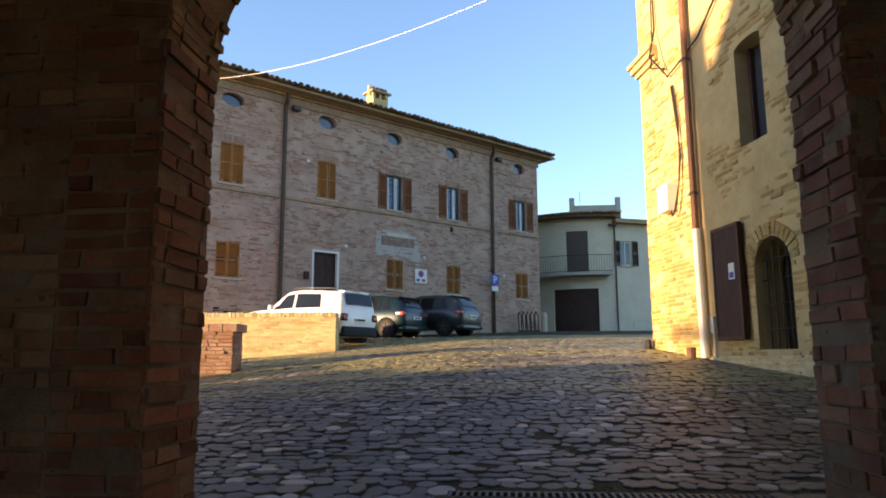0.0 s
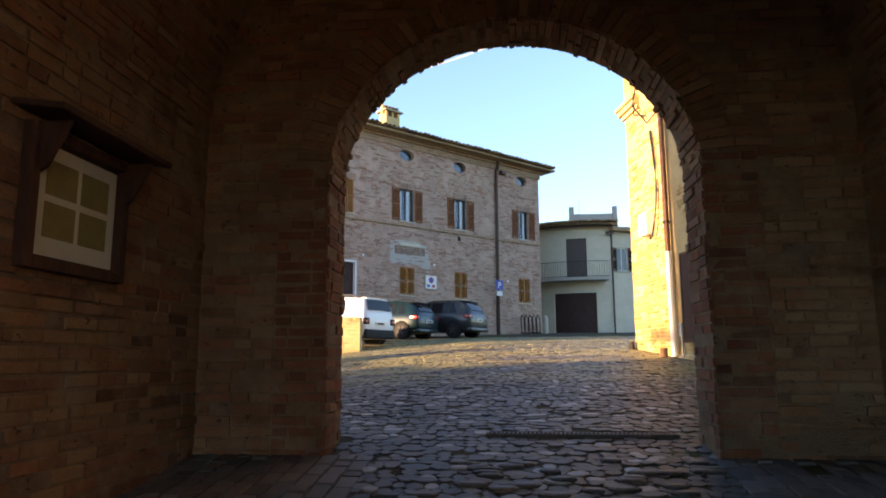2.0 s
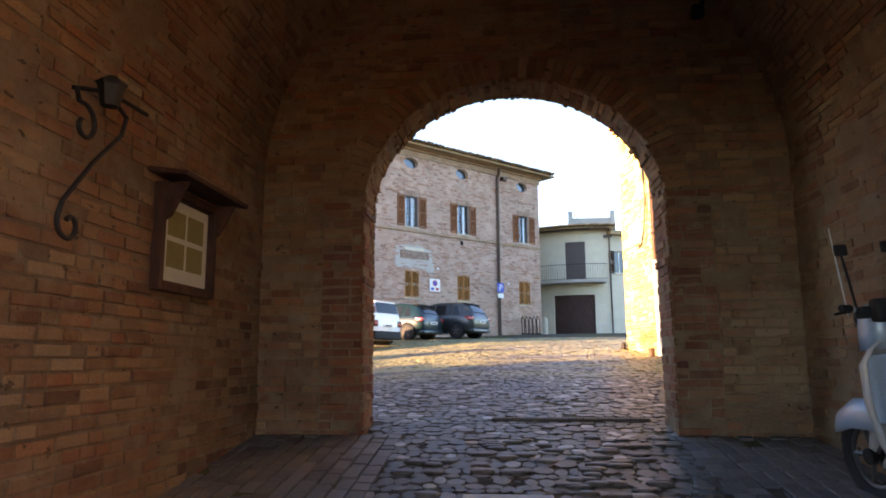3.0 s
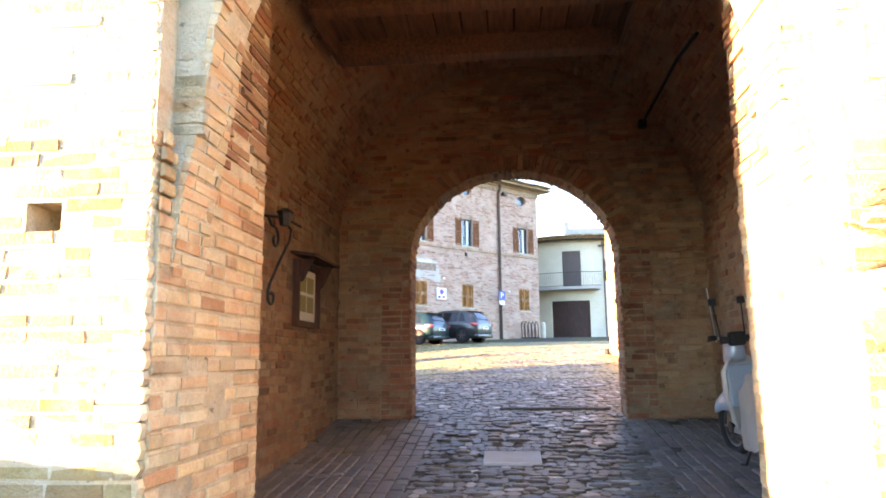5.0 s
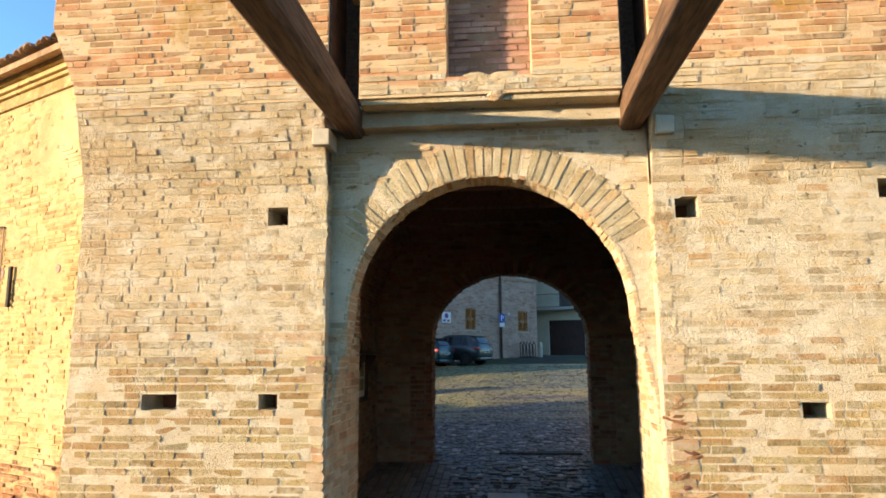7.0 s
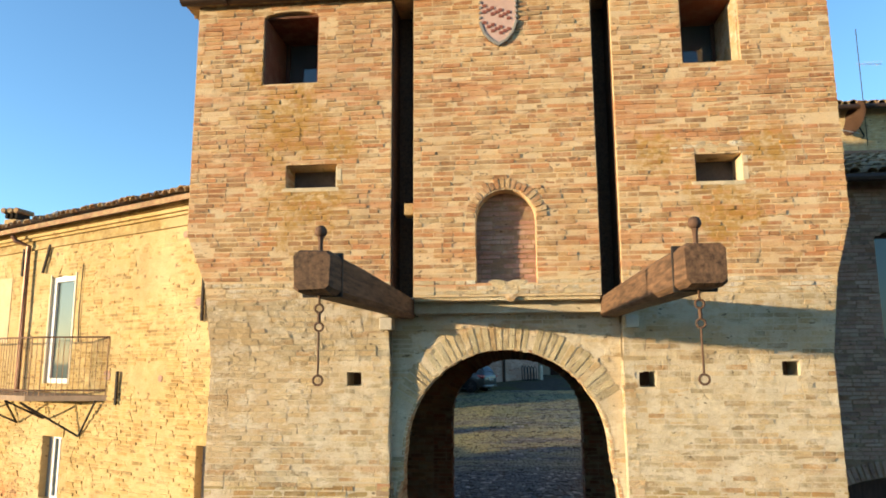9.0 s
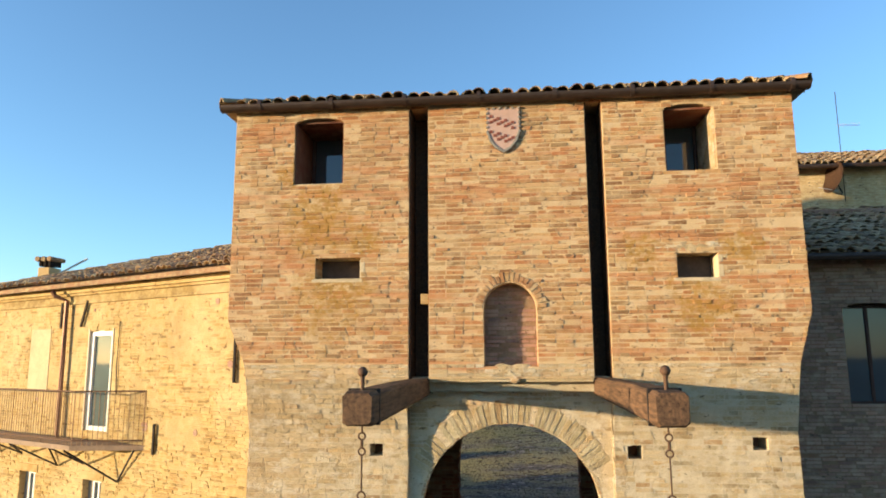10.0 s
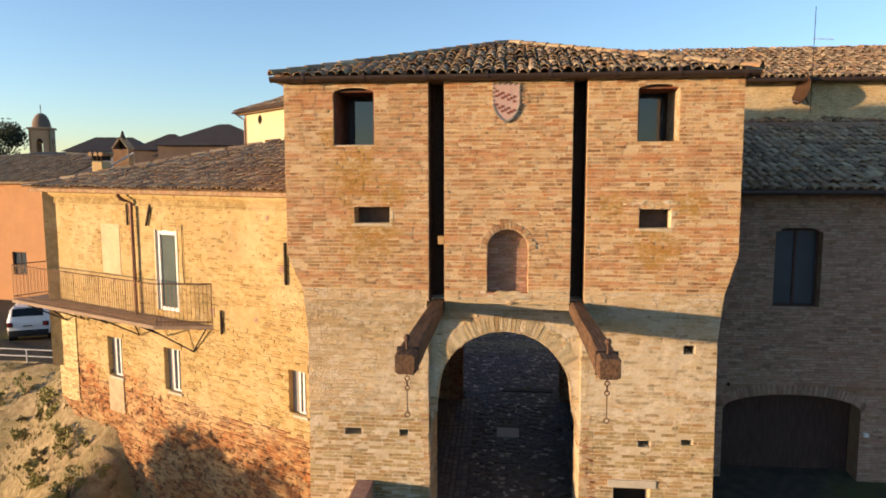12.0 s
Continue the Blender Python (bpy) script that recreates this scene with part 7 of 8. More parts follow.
def scooter(m):
    ob = tagged(empty("motor_scooter", m), "pale blue-grey motor scooter under a white cover on its stand", "scooter")
    blue, grey = paint("pale_blue_paint", (0.26, 0.36, 0.45), 0.1), paint("pale_grey_paint", (0.42, 0.42, 0.40), 0.1)
    # forward is +x, left is +y
    for x, name in ((0.66, "front_wheel"), (-0.52, "rear_wheel")):
        w = empty(name, Matrix.Translation((x, 0, 0.29)) @ Matrix.Rotation(radians(4 if x > 0 else 0), 4, "Z"))
        w.parent = ob
        part("tyre", rod([(0.245 * math.cos(k * math.tau / 28), 0, 0.245 * math.sin(k * math.tau / 28)) for k in range(28)], 0.05, 8, closed=True), M_BLACK, w, smooth=True)
        part("rim", rod([(0.19 * math.cos(k * math.tau / 28), 0, 0.19 * math.sin(k * math.tau / 28)) for k in range(28)], 0.018, 6, closed=True), M_RIM, w)
        for k in range(5):
            a = k * math.tau / 5
            part("spoke", rod([(0.03 * math.cos(a), 0, 0.03 * math.sin(a)), (0.19 * math.cos(a), 0, 0.19 * math.sin(a))], 0.016, 5), M_RIM, w)
        part("hub", rod([(0, -0.06, 0), (0, 0.06, 0)], 0.05, 10), M_IRON, w)

    def shell(name, stations, material, label="", n=12, m=None):
        """Half-round cross sections along x: x, half width, base z, top z."""
        bm = bmesh.new()
        rings = []
        for x, w, z0, z1 in stations:
            rings.append([bm.verts.new((x, w * math.cos(math.pi * k / n), z0 + (z1 - z0) * math.sin(math.pi * k / n) ** 0.8)) for k in range(n + 1)])
        for p, q in zip(rings, rings[1:]):
            for k in range(n):
                bm.faces.new((p[k], p[k + 1], q[k + 1], q[k]))
            bm.faces.new((p[0], q[0], q[n], p[n]))
        bm.faces.new(rings[0])
        bm.faces.new(rings[-1])
        return part(name, bm, material, ob, label, m, smooth=True)

    steer = Matrix.Translation((0.66, 0, 0)) @ Matrix.Rotation(radians(4), 4, "Z") @ Matrix.Translation((-0.66, 0, 0))
    shell("front_fender", [(0.98, 0.03, 0.42, 0.47), (0.9, 0.09, 0.42, 0.56), (0.75, 0.10, 0.46, 0.64), (0.55, 0.10, 0.46, 0.64), (0.4, 0.07, 0.42, 0.56)], blue, m=steer)
    # leg shield, handlebar head and floor
    bm = bmesh.new()
    rows = [(0.38, 0.14, 0.24), (0.44, 0.19, 0.40), (0.47, 0.23, 0.65), (0.46, 0.23, 0.86), (0.42, 0.17, 0.95), (0.4, 0.10, 1.0)]
    cols = []
    for x, w, z in rows:
        cols.append([bm.verts.new((x - 0.10 * (abs(t) ** 2) + dx, t * w, z)) for dx in (0, -0.05) for t in (-1, -0.6, 0, 0.6, 1)])
    for p, q in zip(cols, cols[1:]):
        for k in (0, 1, 2, 3, 5, 6, 7, 8):
            bm.faces.new((p[k], p[k + 1], q[k + 1], q[k]))
        for k in (0, 4):
            bm.faces.new((p[k], p[k + 5], q[k + 5], q[k]))
    for c in (cols[0], cols[-1]):
        bm.faces.new((c[0], c[1], c[2], c[3], c[4], c[9], c[8], c[7], c[6], c[5]))
    part("leg_shield", bm, grey, ob, "pale grey leg shield", smooth=True)
    part("inner_panel", box(0.31, 0.37, -0.17, 0.17, 0.52, 0.92, 0.025), blue, ob, "glossy pale blue inner panel")
    shell("floor_board", [(0.38, 0.17, 0.27, 0.36), (0.1, 0.17, 0.26, 0.34), (-0.2, 0.17, 0.28, 0.4)], grey)
    part("steering_column", rod([(0.66, 0, 0.29), (0.5, 0, 0.8), (0.38, 0, 1.14)], [0.035, 0.04, 0.05], 8), grey, ob)
    shell("handlebar_head", [(0.54, 0.05, 0.98, 1.14), (0.47, 0.11, 0.94, 1.21), (0.36, 0.13, 0.94, 1.23), (0.28, 0.09, 0.98, 1.18)], blue)
    part("instrument_panel", box(0.24, 0.33, -0.10, 0.10, 1.10, 1.24, 0.03), M_BLACK, ob, "black instrument panel", smooth=True)
    part("switch_block", box(0.26, 0.34, -0.2, -0.12, 1.13, 1.2, 0.015), M_BLACK, ob)
    part("switch_block", box(0.26, 0.34, 0.12, 0.2, 1.13, 1.2, 0.015), M_BLACK, ob)
    part("headlamp", rod([(0.50, 0, 1.13), (0.54, 0, 1.13)], [0.075, 0.06], 12), M_GLASS, ob)
    for s in (-1, 1):
        part("handlebar", rod([(0.36, s * 0.08, 1.16), (0.33, s * 0.22, 1.19), (0.27, s * 0.33, 1.2)], 0.014, 7), M_GREYBOX, ob)
        part("grip", rod([(0.31, s * 0.25, 1.195), (0.25, s * 0.37, 1.2)], 0.022, 8), M_BLACK, ob)
        part("brake_lever", rod([(0.36, s * 0.2, 1.18), (0.35, s * 0.35, 1.17)], 0.008, 5), M_IRON, ob)
        part("mirror_stem", rod([(0.36, s * 0.16, 1.18), (0.38, s * 0.19, 1.52)], 0.010, 6), M_BLACK, ob)
        part("mirror", box(-0.012, 0.012, -0.05, 0.05, -0.035, 0.035, 0.01, None, Matrix.Translation((0.38, s * 0.19, 1.55))), M_BLACK, ob)
    part("windscreen_rod", rod([(0.42, 0.19, 1.15), (0.46, 0.19, 1.7)], 0.007, 5), M_GREYBOX, ob)
    shell("rear_body", [(-0.2, 0.15, 0.36, 0.72), (-0.45, 0.19, 0.36, 0.8), (-0.75, 0.19, 0.4, 0.82), (-1.0, 0.1, 0.5, 0.74)], grey)
    shell("seat", [(-0.12, 0.10, 0.7, 0.8), (-0.35, 0.15, 0.74, 0.86), (-0.7, 0.15, 0.76, 0.9), (-0.95, 0.1, 0.76, 0.86)], M_BLACK)
    # the cloth: hangs over seat and side in folds
    bm = bmesh.new()
    grid = []
    for i in range(26):
        x = 0.14 - 1.05 * i / 25
        row = []
        for j in range(23):
            t = -1 + 2 * j / 22
            side = abs(t)
            top = 0.88 + 0.03 * math.sin(x * 5)
            y = 0.18 * t / 0.5 if side < 0.5 else math.copysign(0.18 + 0.07 * (side - 0.5) * 2 + 0.03 * math.sin(x * 17 + t * 3) * (side - 0.5) * 2, t)
            drop = 0.66 + 0.06 * math.sin(x * 5.0 + 1) + 0.02 * math.sin(x * 23)
            z = top - 0.04 * side if side < 0.5 else top - 0.02 - drop * (side - 0.5) * 2
            if x > -0.1:
                z = max(z - (x + 0.1) * 0.9, 0.14 + 0.1 * (x + 0.1))
            row.append(bm.verts.new((x + 0.02 * math.sin(j * 1.7 + i), y, z + 0.012 * math.sin(i * 1.3 + j * 2.1))))
        grid.append(row)
    for p, q in zip(grid, grid[1:]):
        for k in range(22):
            bm.faces.new((p[k], p[k + 1], q[k + 1], q[k]))
    bmesh.ops.solidify(bm, geom=bm.faces[:], thickness=0.006)
    part("cover", bm, plain("off_white_cloth", (0.62, 0.60, 0.56), 0.85, vary=0.1, scale=5, bump=0.2), ob, "crumpled off-white cover", smooth=True)
    part("side_stand", rod([(-0.05, 0.12, 0.3), (-0.02, 0.3, 0.03), (0.05, 0.32, 0.02)], 0.016, 6), M_IRON, ob)
    part("engine", box(-0.7, -0.25, 0.02, 0.18, 0.2, 0.4, 0.04), M_IRON, ob)
    part("exhaust", rod([(-0.3, -0.12, 0.24), (-0.9, -0.2, 0.3)], [0.03, 0.06], 8), M_GREYBOX, ob)
    return ob


sx, sy = 2.38, 0.50
scooter(Matrix.Translation((sx, sy, ground_z(sx, sy) + 0.005)) @ Matrix.Rotation(radians(98), 4, "Z") @ Matrix.Rotation(radians(-5), 4, "X") @ Matrix.Diagonal((1.0, 0.84, 1.08, 1)))

man = tagged(part("manhole_cover", box(-0.48, 0.13, 0.52, 1.04, -0.05, 0.012, 0.008, None, Matrix.Translation((0, 0, 0.285)) @ Matrix.Translation((0, 0.9, 0)) @ Matrix.Rotation(math.atan(0.1), 4, "X") @ Matrix.Translation((0, -0.9, 0))), plain("pale_concrete", (0.46, 0.47, 0.46), 0.75, vary=0.12, scale=5)), "pale rectangular concrete manhole cover set in cobbles", "manhole cover")
M_GRATE = plain("worn_grey_iron", (0.10, 0.085, 0.075), 0.6, 0.5, vary=0.3, scale=20)
grate = tagged(empty("drain_grate"), "narrow black iron drain grate across the paving", "drain")
gz0 = ground_z(0.4, 3.42)
for y in (3.36, 3.50):
    part("grate_edge", box(-0.34, 1.24, y - 0.012, y + 0.012, gz0 - 0.03, gz0 + 0.010, 0.002), M_GRATE, grate)
for k in range(44):
    part("grate_bar", box(-0.33 + k * 0.036, -0.315 + k * 0.036, 3.36, 3.50, gz0 - 0.02, gz0 + 0.014), M_GRATE, grate)


# ---- cars ----
M_WELL = plain("dark_wheel_well", (0.012, 0.012, 0.012), 0.9, vary=0.2)
M_LAMPRED = plain("red_lamp_glass", (0.35, 0.02, 0.02), 0.25, vary=0.1, spec=0.6)
# along the car from rear to front: x, underside, belt height, belt width, top height, top width (shares of half length, height, half width)
OFFROAD = [(-1.0, 0.30, 0.52, 0.84, 0.58, 0.74), (-0.985, 0.20, 0.585, 0.91, 0.66, 0.78), (-0.955, 0.16, 0.61, 0.95, 0.80, 0.775), (-0.915, 0.15, 0.625, 0.975, 0.94, 0.76), (-0.86, 0.145, 0.63, 0.985, 0.955, 0.75), (-0.5, 0.14, 0.63, 1.0, 0.985, 0.77), (-0.15, 0.14, 0.62, 1.0, 1.0, 0.77), (0.08, 0.14, 0.615, 1.0, 0.975, 0.76), (0.24, 0.14, 0.61, 0.995, 0.85, 0.79), (0.42, 0.14, 0.605, 0.985, 0.68, 0.83), (0.52, 0.14, 0.60, 0.98, 0.64, 0.84), (0.82, 0.145, 0.58, 0.96, 0.615, 0.80), (0.94, 0.18, 0.54, 0.91, 0.58, 0.72), (0.985, 0.24, 0.45, 0.84, 0.50, 0.62), (1.0, 0.30, 0.40, 0.76, 0.44, 0.55)]
HATCH = [(-1.0, 0.30, 0.46, 0.80, 0.54, 0.68), (-0.98, 0.20, 0.55, 0.88, 0.62, 0.74), (-0.93, 0.16, 0.59, 0.935, 0.70, 0.755), (-0.86, 0.145, 0.605, 0.96, 0.82, 0.735), (-0.78, 0.14, 0.61, 0.975, 0.925, 0.715), (-0.68, 0.135, 0.61, 0.985, 0.965, 0.71), (-0.4, 0.13, 0.605, 1.0, 1.0, 0.72), (-0.05, 0.13, 0.595, 1.0, 0.995, 0.72), (0.10, 0.13, 0.59, 1.0, 0.95, 0.72), (0.28, 0.13, 0.58, 0.99, 0.80, 0.76), (0.46, 0.13, 0.565, 0.98, 0.655, 0.81), (0.56, 0.13, 0.55, 0.97, 0.60, 0.82), (0.82, 0.14, 0.51, 0.94, 0.555, 0.78), (0.94, 0.18, 0.46, 0.88, 0.51, 0.70), (0.985, 0.24, 0.40, 0.80, 0.45, 0.6), (1.0, 0.3, 0.36, 0.72, 0.40, 0.5)]


def car(m, label, length, width, height, colour, style, group=""):
    """Forward is +x, left is +y. style: 'suv', 'hatch'."""
    ob = tagged(empty("car", m), label, "car", group)
    suv = style == "suv"
    col = paint(label.split()[0] + "_car_paint", colour, 0.05 if suv else 0.15)
    L, W, H = length / 2, width / 2, height
    table = OFFROAD if suv else HATCH

    def shape(x):
        for p, q in zip(table, table[1:]):
            if x <= q[0]:
                t = max(0.0, (x - p[0]) / (q[0] - p[0]))
                return [a + (b - a) * t for a, b in zip(p, q)]
        return table[-1]

    def half(x):
        _, zb, belt, wb, top, wt = shape(x)
        zb, belt, top, wb, wt = zb * H, belt * H, top * H, wb * W, wt * W
        waist = zb + (belt - zb) * 0.55
        return [(0, zb), (wb - 0.16, zb), (wb - 0.03, zb + 0.10), (wb + 0.012, waist), (wb, belt - 0.07), (wb - 0.03, belt), (wt + 0.035, top - 0.075), (wt - 0.02, top - 0.025), (wt - 0.14, top), (0, top + 0.014)]

    bm = bmesh.new()
    rings = []
    for st in table:
        h = half(st[0])
        rings.append([bm.verts.new((st[0] * L, y, z)) for y, z in h] + [bm.verts.new((st[0] * L, -y, z)) for y, z in h[-2:0:-1]])
    n = len(rings[0])
    for p, q in zip(rings, rings[1:]):
        for k in range(n):
            bm.faces.new((p[k], p[(k + 1) % n], q[(k + 1) % n], q[k]))
    bm.faces.new(rings[0])
    bm.faces.new(rings[-1])
    part("body", bm, col, ob, smooth=True)

    def side_glass(name, s, xa, xb, lean_a=0.0, lean_b=0.0):
        bm = bmesh.new()
        cols = []
        for k in range(7):
            t = k / 6
            pts = []
            for f in (0.10, 0.5, 0.90):
                x = xa + (xb - xa) * t + (lean_a * (1 - t) + lean_b * t) * f
                h = half(x)
                (y0, z0), (y1, z1) = h[5], h[6]
                pts.append(bm.verts.new((x * L, s * (y0 + (y1 - y0) * f + 0.010), z0 + (z1 - z0) * f)))
            cols.append(pts)
        for p, q in zip(cols, cols[1:]):
            for i in range(2):
                bm.faces.new((p[i], p[i + 1], q[i + 1], q[i]))
        part(name, bm, M_CARGLASS, ob, smooth=True)

    def end_glass(name, xa, xb, narrow, push):
        bm = bmesh.new()
        cols = []
        for k in range(5):
            x = xa + (xb - xa) * k / 4
            h = half(x)
            w = h[8][0] * narrow
            cols.append([bm.verts.new((x * L + push, w * t, h[9][1] - 0.014 * abs(t) + 0.012)) for t in (-1, -0.5, 0, 0.5, 1)])
        for p, q in zip(cols, cols[1:]):
            for i in range(4):
                bm.faces.new((p[i], p[i + 1], q[i + 1], q[i]))
        part(name, bm, M_CARGLASS, ob, smooth=True)

    for s in (1, -1):
        if suv:
            side_glass("side_window", s, -0.06, 0.34, 0.0, -0.24)
            side_glass("side_window", s, -0.60, -0.11, 0.04, 0.0)
        else:
            side_glass("side_window", s, -0.04, 0.38, 0.0, -0.30)
            side_glass("side_window", s, -0.46, -0.09)
            side_glass("side_window", s, -0.70, -0.52, 0.12, 0.0)
        belt = half(0)[5][1]
        part("mirror", box(L * 0.30, L * 0.30 + 0.13, s * (W + 0.05) - 0.08, s * (W + 0.05) + 0.08, belt + 0.02, belt + 0.16, 0.035), col, ob, smooth=True)
        part("door_handle", box(-L * 0.08, L * 0.01, s * W - 0.02, s * W + 0.025, belt - 0.14, belt - 0.11, 0.008), col, ob)
        part("sill", box(-L * 0.42, L * 0.42, s * W - 0.08, s * W + 0.008, 0.13 * H, 0.13 * H + (0.12 if suv else 0.07), 0.015), M_BLACK, ob)
        if suv:
            part("roof_rail", rod([(-L * 0.78, s * W * 0.66, H * 0.955), (-L * 0.74, s * W * 0.67, H * 1.012), (-L * 0.1, s * W * 0.67, H * 1.035), (L * 0.04, s * W * 0.67, H * 1.015), (L * 0.08, s * W * 0.67, H * 0.965)], 0.022, 6), M_RIM, ob, "pale metal roof rail")
            part("tail_light", box(-L * 1.012, -L * 0.90, s * W * 0.80 - 0.12, s * W * 0.80 + 0.13, 0.43 * H, 0.56 * H, 0.03), M_WELL, ob, "dark square tail light")
            part("lamp_lens", box(-L * 1.018, -L * 0.95, s * W * 0.80 - 0.08, s * W * 0.80 + 0.10, 0.455 * H, 0.535 * H, 0.02), M_LAMPRED, ob)
        else:
            part("tail_light", box(-L * 0.985, -L * 0.80, s * W * 0.84 - 0.14, s * W * 0.84 + 0.11, 0.50 * H, 0.60 * H, 0.035), M_LAMPRED, ob, "red tail light", smooth=True)
        part("headlight", box(L * 0.88, L * 0.965, s * W * 0.66 - 0.15, s * W * 0.66 + 0.14, 0.42 * H, 0.50 * H, 0.03), M_GLASS, ob)
        r = 0.345 if suv else 0.315
        for x in (L * 0.63, -L * 0.62):
            # Near-black disc, proud of the body, replaces the wheel well's shade.
            part("wheel_arch", rod([(x, s * (W - 0.22), r + 0.02), (x, s * (W + 0.016), r + 0.02)], r + (0.075 if suv else 0.05), 24), M_WELL, ob)
            wh = empty("wheel", Matrix.Translation((x, s * (W - 0.075), r)))
            wh.parent = ob
            part("tyre", rod([(0, -0.10, 0), (0, -0.08, 0), (0, 0.08, 0), (0, 0.10, 0)], [r - 0.03, r, r, r - 0.03], 24), M_BLACK, wh)
            part("rim", rod([(0, s * 0.09, 0), (0, s * 0.104, 0)], [r * 0.68, r * 0.62], 16), M_IRON, wh)
            for k in range(5):
                a = k * math.tau / 5 + 0.3
                part("spoke", rod([(0.03 * math.cos(a), s * 0.105, 0.03 * math.sin(a)), (r * 0.6 * math.cos(a), s * 0.105, r * 0.6 * math.sin(a))], 0.022, 5), M_RIM, wh)
    end_glass("rear_window", *((-0.975, -0.922, 1.14, -0.03) if suv else (-0.925, -0.79, 1.0, -0.025)))
    end_glass("windscreen", 0.20, 0.43, 1.08, 0.02)
    part("rear_bumper", box(-L - 0.04, -L * 0.86, -W * 0.90, W * 0.90, 0.155 * H, (0.34 if suv else 0.26) * H, 0.06), M_BLACK if suv else col, ob, smooth=True)
    part("front_bumper", box(L * 0.9, L + 0.02, -W * 0.82, W * 0.82, 0.155 * H, 0.30 * H, 0.06), M_BLACK if suv else col, ob, smooth=True)
    part("number_plate", box(-L - 0.035, -L + 0.03, -0.26, 0.26, 0.42 * H, 0.42 * H + 0.11, 0.004), M_WHITE, ob, "white number plate")
    part("plate_bar", box(-L - 0.039, -L - 0.03, -0.19, 0.2, 0.42 * H + 0.03, 0.42 * H + 0.08), M_BLACK, ob)
    part("spoiler", box(-L * (0.925 if suv else 0.81), -L * (0.82 if suv else 0.66), -W * 0.66, W * 0.66, H * 0.94, H * 0.968, 0.012), col if suv else M_WELL, ob)
    return ob


FWD = Vector((-0.90, 0.436, 0)).normalized()


def parked(rear, length, fwd=FWD):
    c = Vector((rear[0], rear[1], 0)) + fwd * length / 2
    a, b = c + fwd * 1.3, c - fwd * 1.3
    za, zb = ground_z(a.x, a.y), ground_z(b.x, b.y)
    x = Vector((fwd.x, fwd.y, (za - zb) / 2.6)).normalized()
    y = Vector((0, 0, 1)).cross(x).normalized()
    m = Matrix((x, y, x.cross(y))).transposed().to_4x4()
    return Matrix.Translation((c.x, c.y, (za + zb) / 2 + 0.0)) @ m


car(parked((-4.45, 20.3), 4.2), "white compact off-road car parked by the wall", 4.2, 1.80, 1.68, (0.75, 0.75, 0.74), "suv", "cars parked in the yard")
car(parked((-3.27, 24.55), 4.0), "dark teal hatchback parked between two cars", 4.0, 1.70, 1.50, (0.003, 0.020, 0.024), "hatch", "cars parked in the yard")
car(parked((-1.31, 26.2), 4.2), "grey-green silver hatchback parked with red lights", 4.2, 1.75, 1.56, (0.032, 0.035, 0.034), "hatch", "cars parked in the yard")
car(parked((-22.2, 11.5), 4.2, Vector((-0.42, 0.9, 0)).normalized()), "white off-road car standing on the lower street", 4.2, 1.80, 1.68, (0.75, 0.75, 0.74), "suv")

# ---- low yard walls ----
ywall = tagged(empty("yard_wall"), "low sunlit ochre brick wall beside the parked cars", "wall")
wa, wb = Vector((-8.8, 18.5, 0)), Vector((-4.78, 18.75, 0))
wd = (wb - wa).normalized()
wm = plane(wa, wd)
wl = (wb - wa).length
part("core", box(0, wl, 0.4, 2.42, -0.42, 0, 0, None, wm), M_YPLASTER, ywall)
brickwork(ywall, M_BRICK_YELLOW, flat(wm), 0.9, 2.42, lambda v: (0, wl), seed=91, proud=0.002, rough=0.003, joint=0.008, single=(wl - 3, wl, 1.2, 2.3), frame_m=wm, label="ochre brickwork of a yard wall")
em = plane(wb, Vector((-wd.y, wd.x, 0)))
brickwork(ywall, M_BRICK_YELLOW, flat(em), 0.9, 2.42, lambda v: (0, 0.42), seed=92, proud=0.008)
for k in range(34):
    part("coping_brick", box(k * wl / 34 + 0.005, (k + 1) * wl / 34 - 0.005, 2.42, 2.53 + 0.01 * (k % 3), -0.45, 0.03, 0.008, None, wm), M_BRICK_YELLOW, ywall)
# Pier reads dark from shade, put here into the brick colour.
pil = tagged(empty("wall_pier"), "end pier of a low wall in shade-toned brick", "wall")
pm = plane((-9.5, 11.1, 0), (1, 0.04, 0))
part("core", box(0, 4.82, 0.2, 1.72, -0.45, 0, 0, None, pm), M_MORTAR_IN, pil)
brickwork(pil, M_BRICK_SHADE, flat(pm), 0.6, 1.72, lim(0, 4.82), seed=93, proud=0.012, single=(3.8, 4.9, 0.6, 1.8), frame_m=pm)
brickwork(pil, M_BRICK_SHADE, flat(plane(pm @ Vector((4.82, 0, 0)), (-0.04, 1, 0))), 0.6, 1.72, lim(0, 0.45), seed=94, proud=0.012)
for k in range(20):
    part("coping_brick", box(k * 0.245, k * 0.245 + 0.235, 1.72, 1.86, -0.49, 0.05, 0.01, None, pm), M_BRICK_SHADE, pil)

# unseen low wall with gaps, added to cast streaks of shade over the yard
shade_wall = tagged(empty("yard_shade_wall"), "unseen low wall added to streak the yard with shade", "wall")
for y0, y1, crest in ((5.9, 7.5, 1.74), (8.4, 9.5, 1.66), (10.6, 11.9, 1.60), (12.3, 13.9, 1.66)):
    part("wall_piece", box(-8.7, -8.4, y0, y1, -1, crest, 0.03), M_BRICK_SHADE, shade_wall)
part("wall_foot", box(-8.72, -8.38, 5.8, 14.0, -1, 1.05, 0.03), M_BRICK_SHADE, shade_wall)

# overhead cable
ca, cb, sag = Vector((-10.83, 22.78, 11.41)), Vector((0.674, 14.73, 9.926)), 0.4785
end = Vector((3.05, 12.9, 9.9))
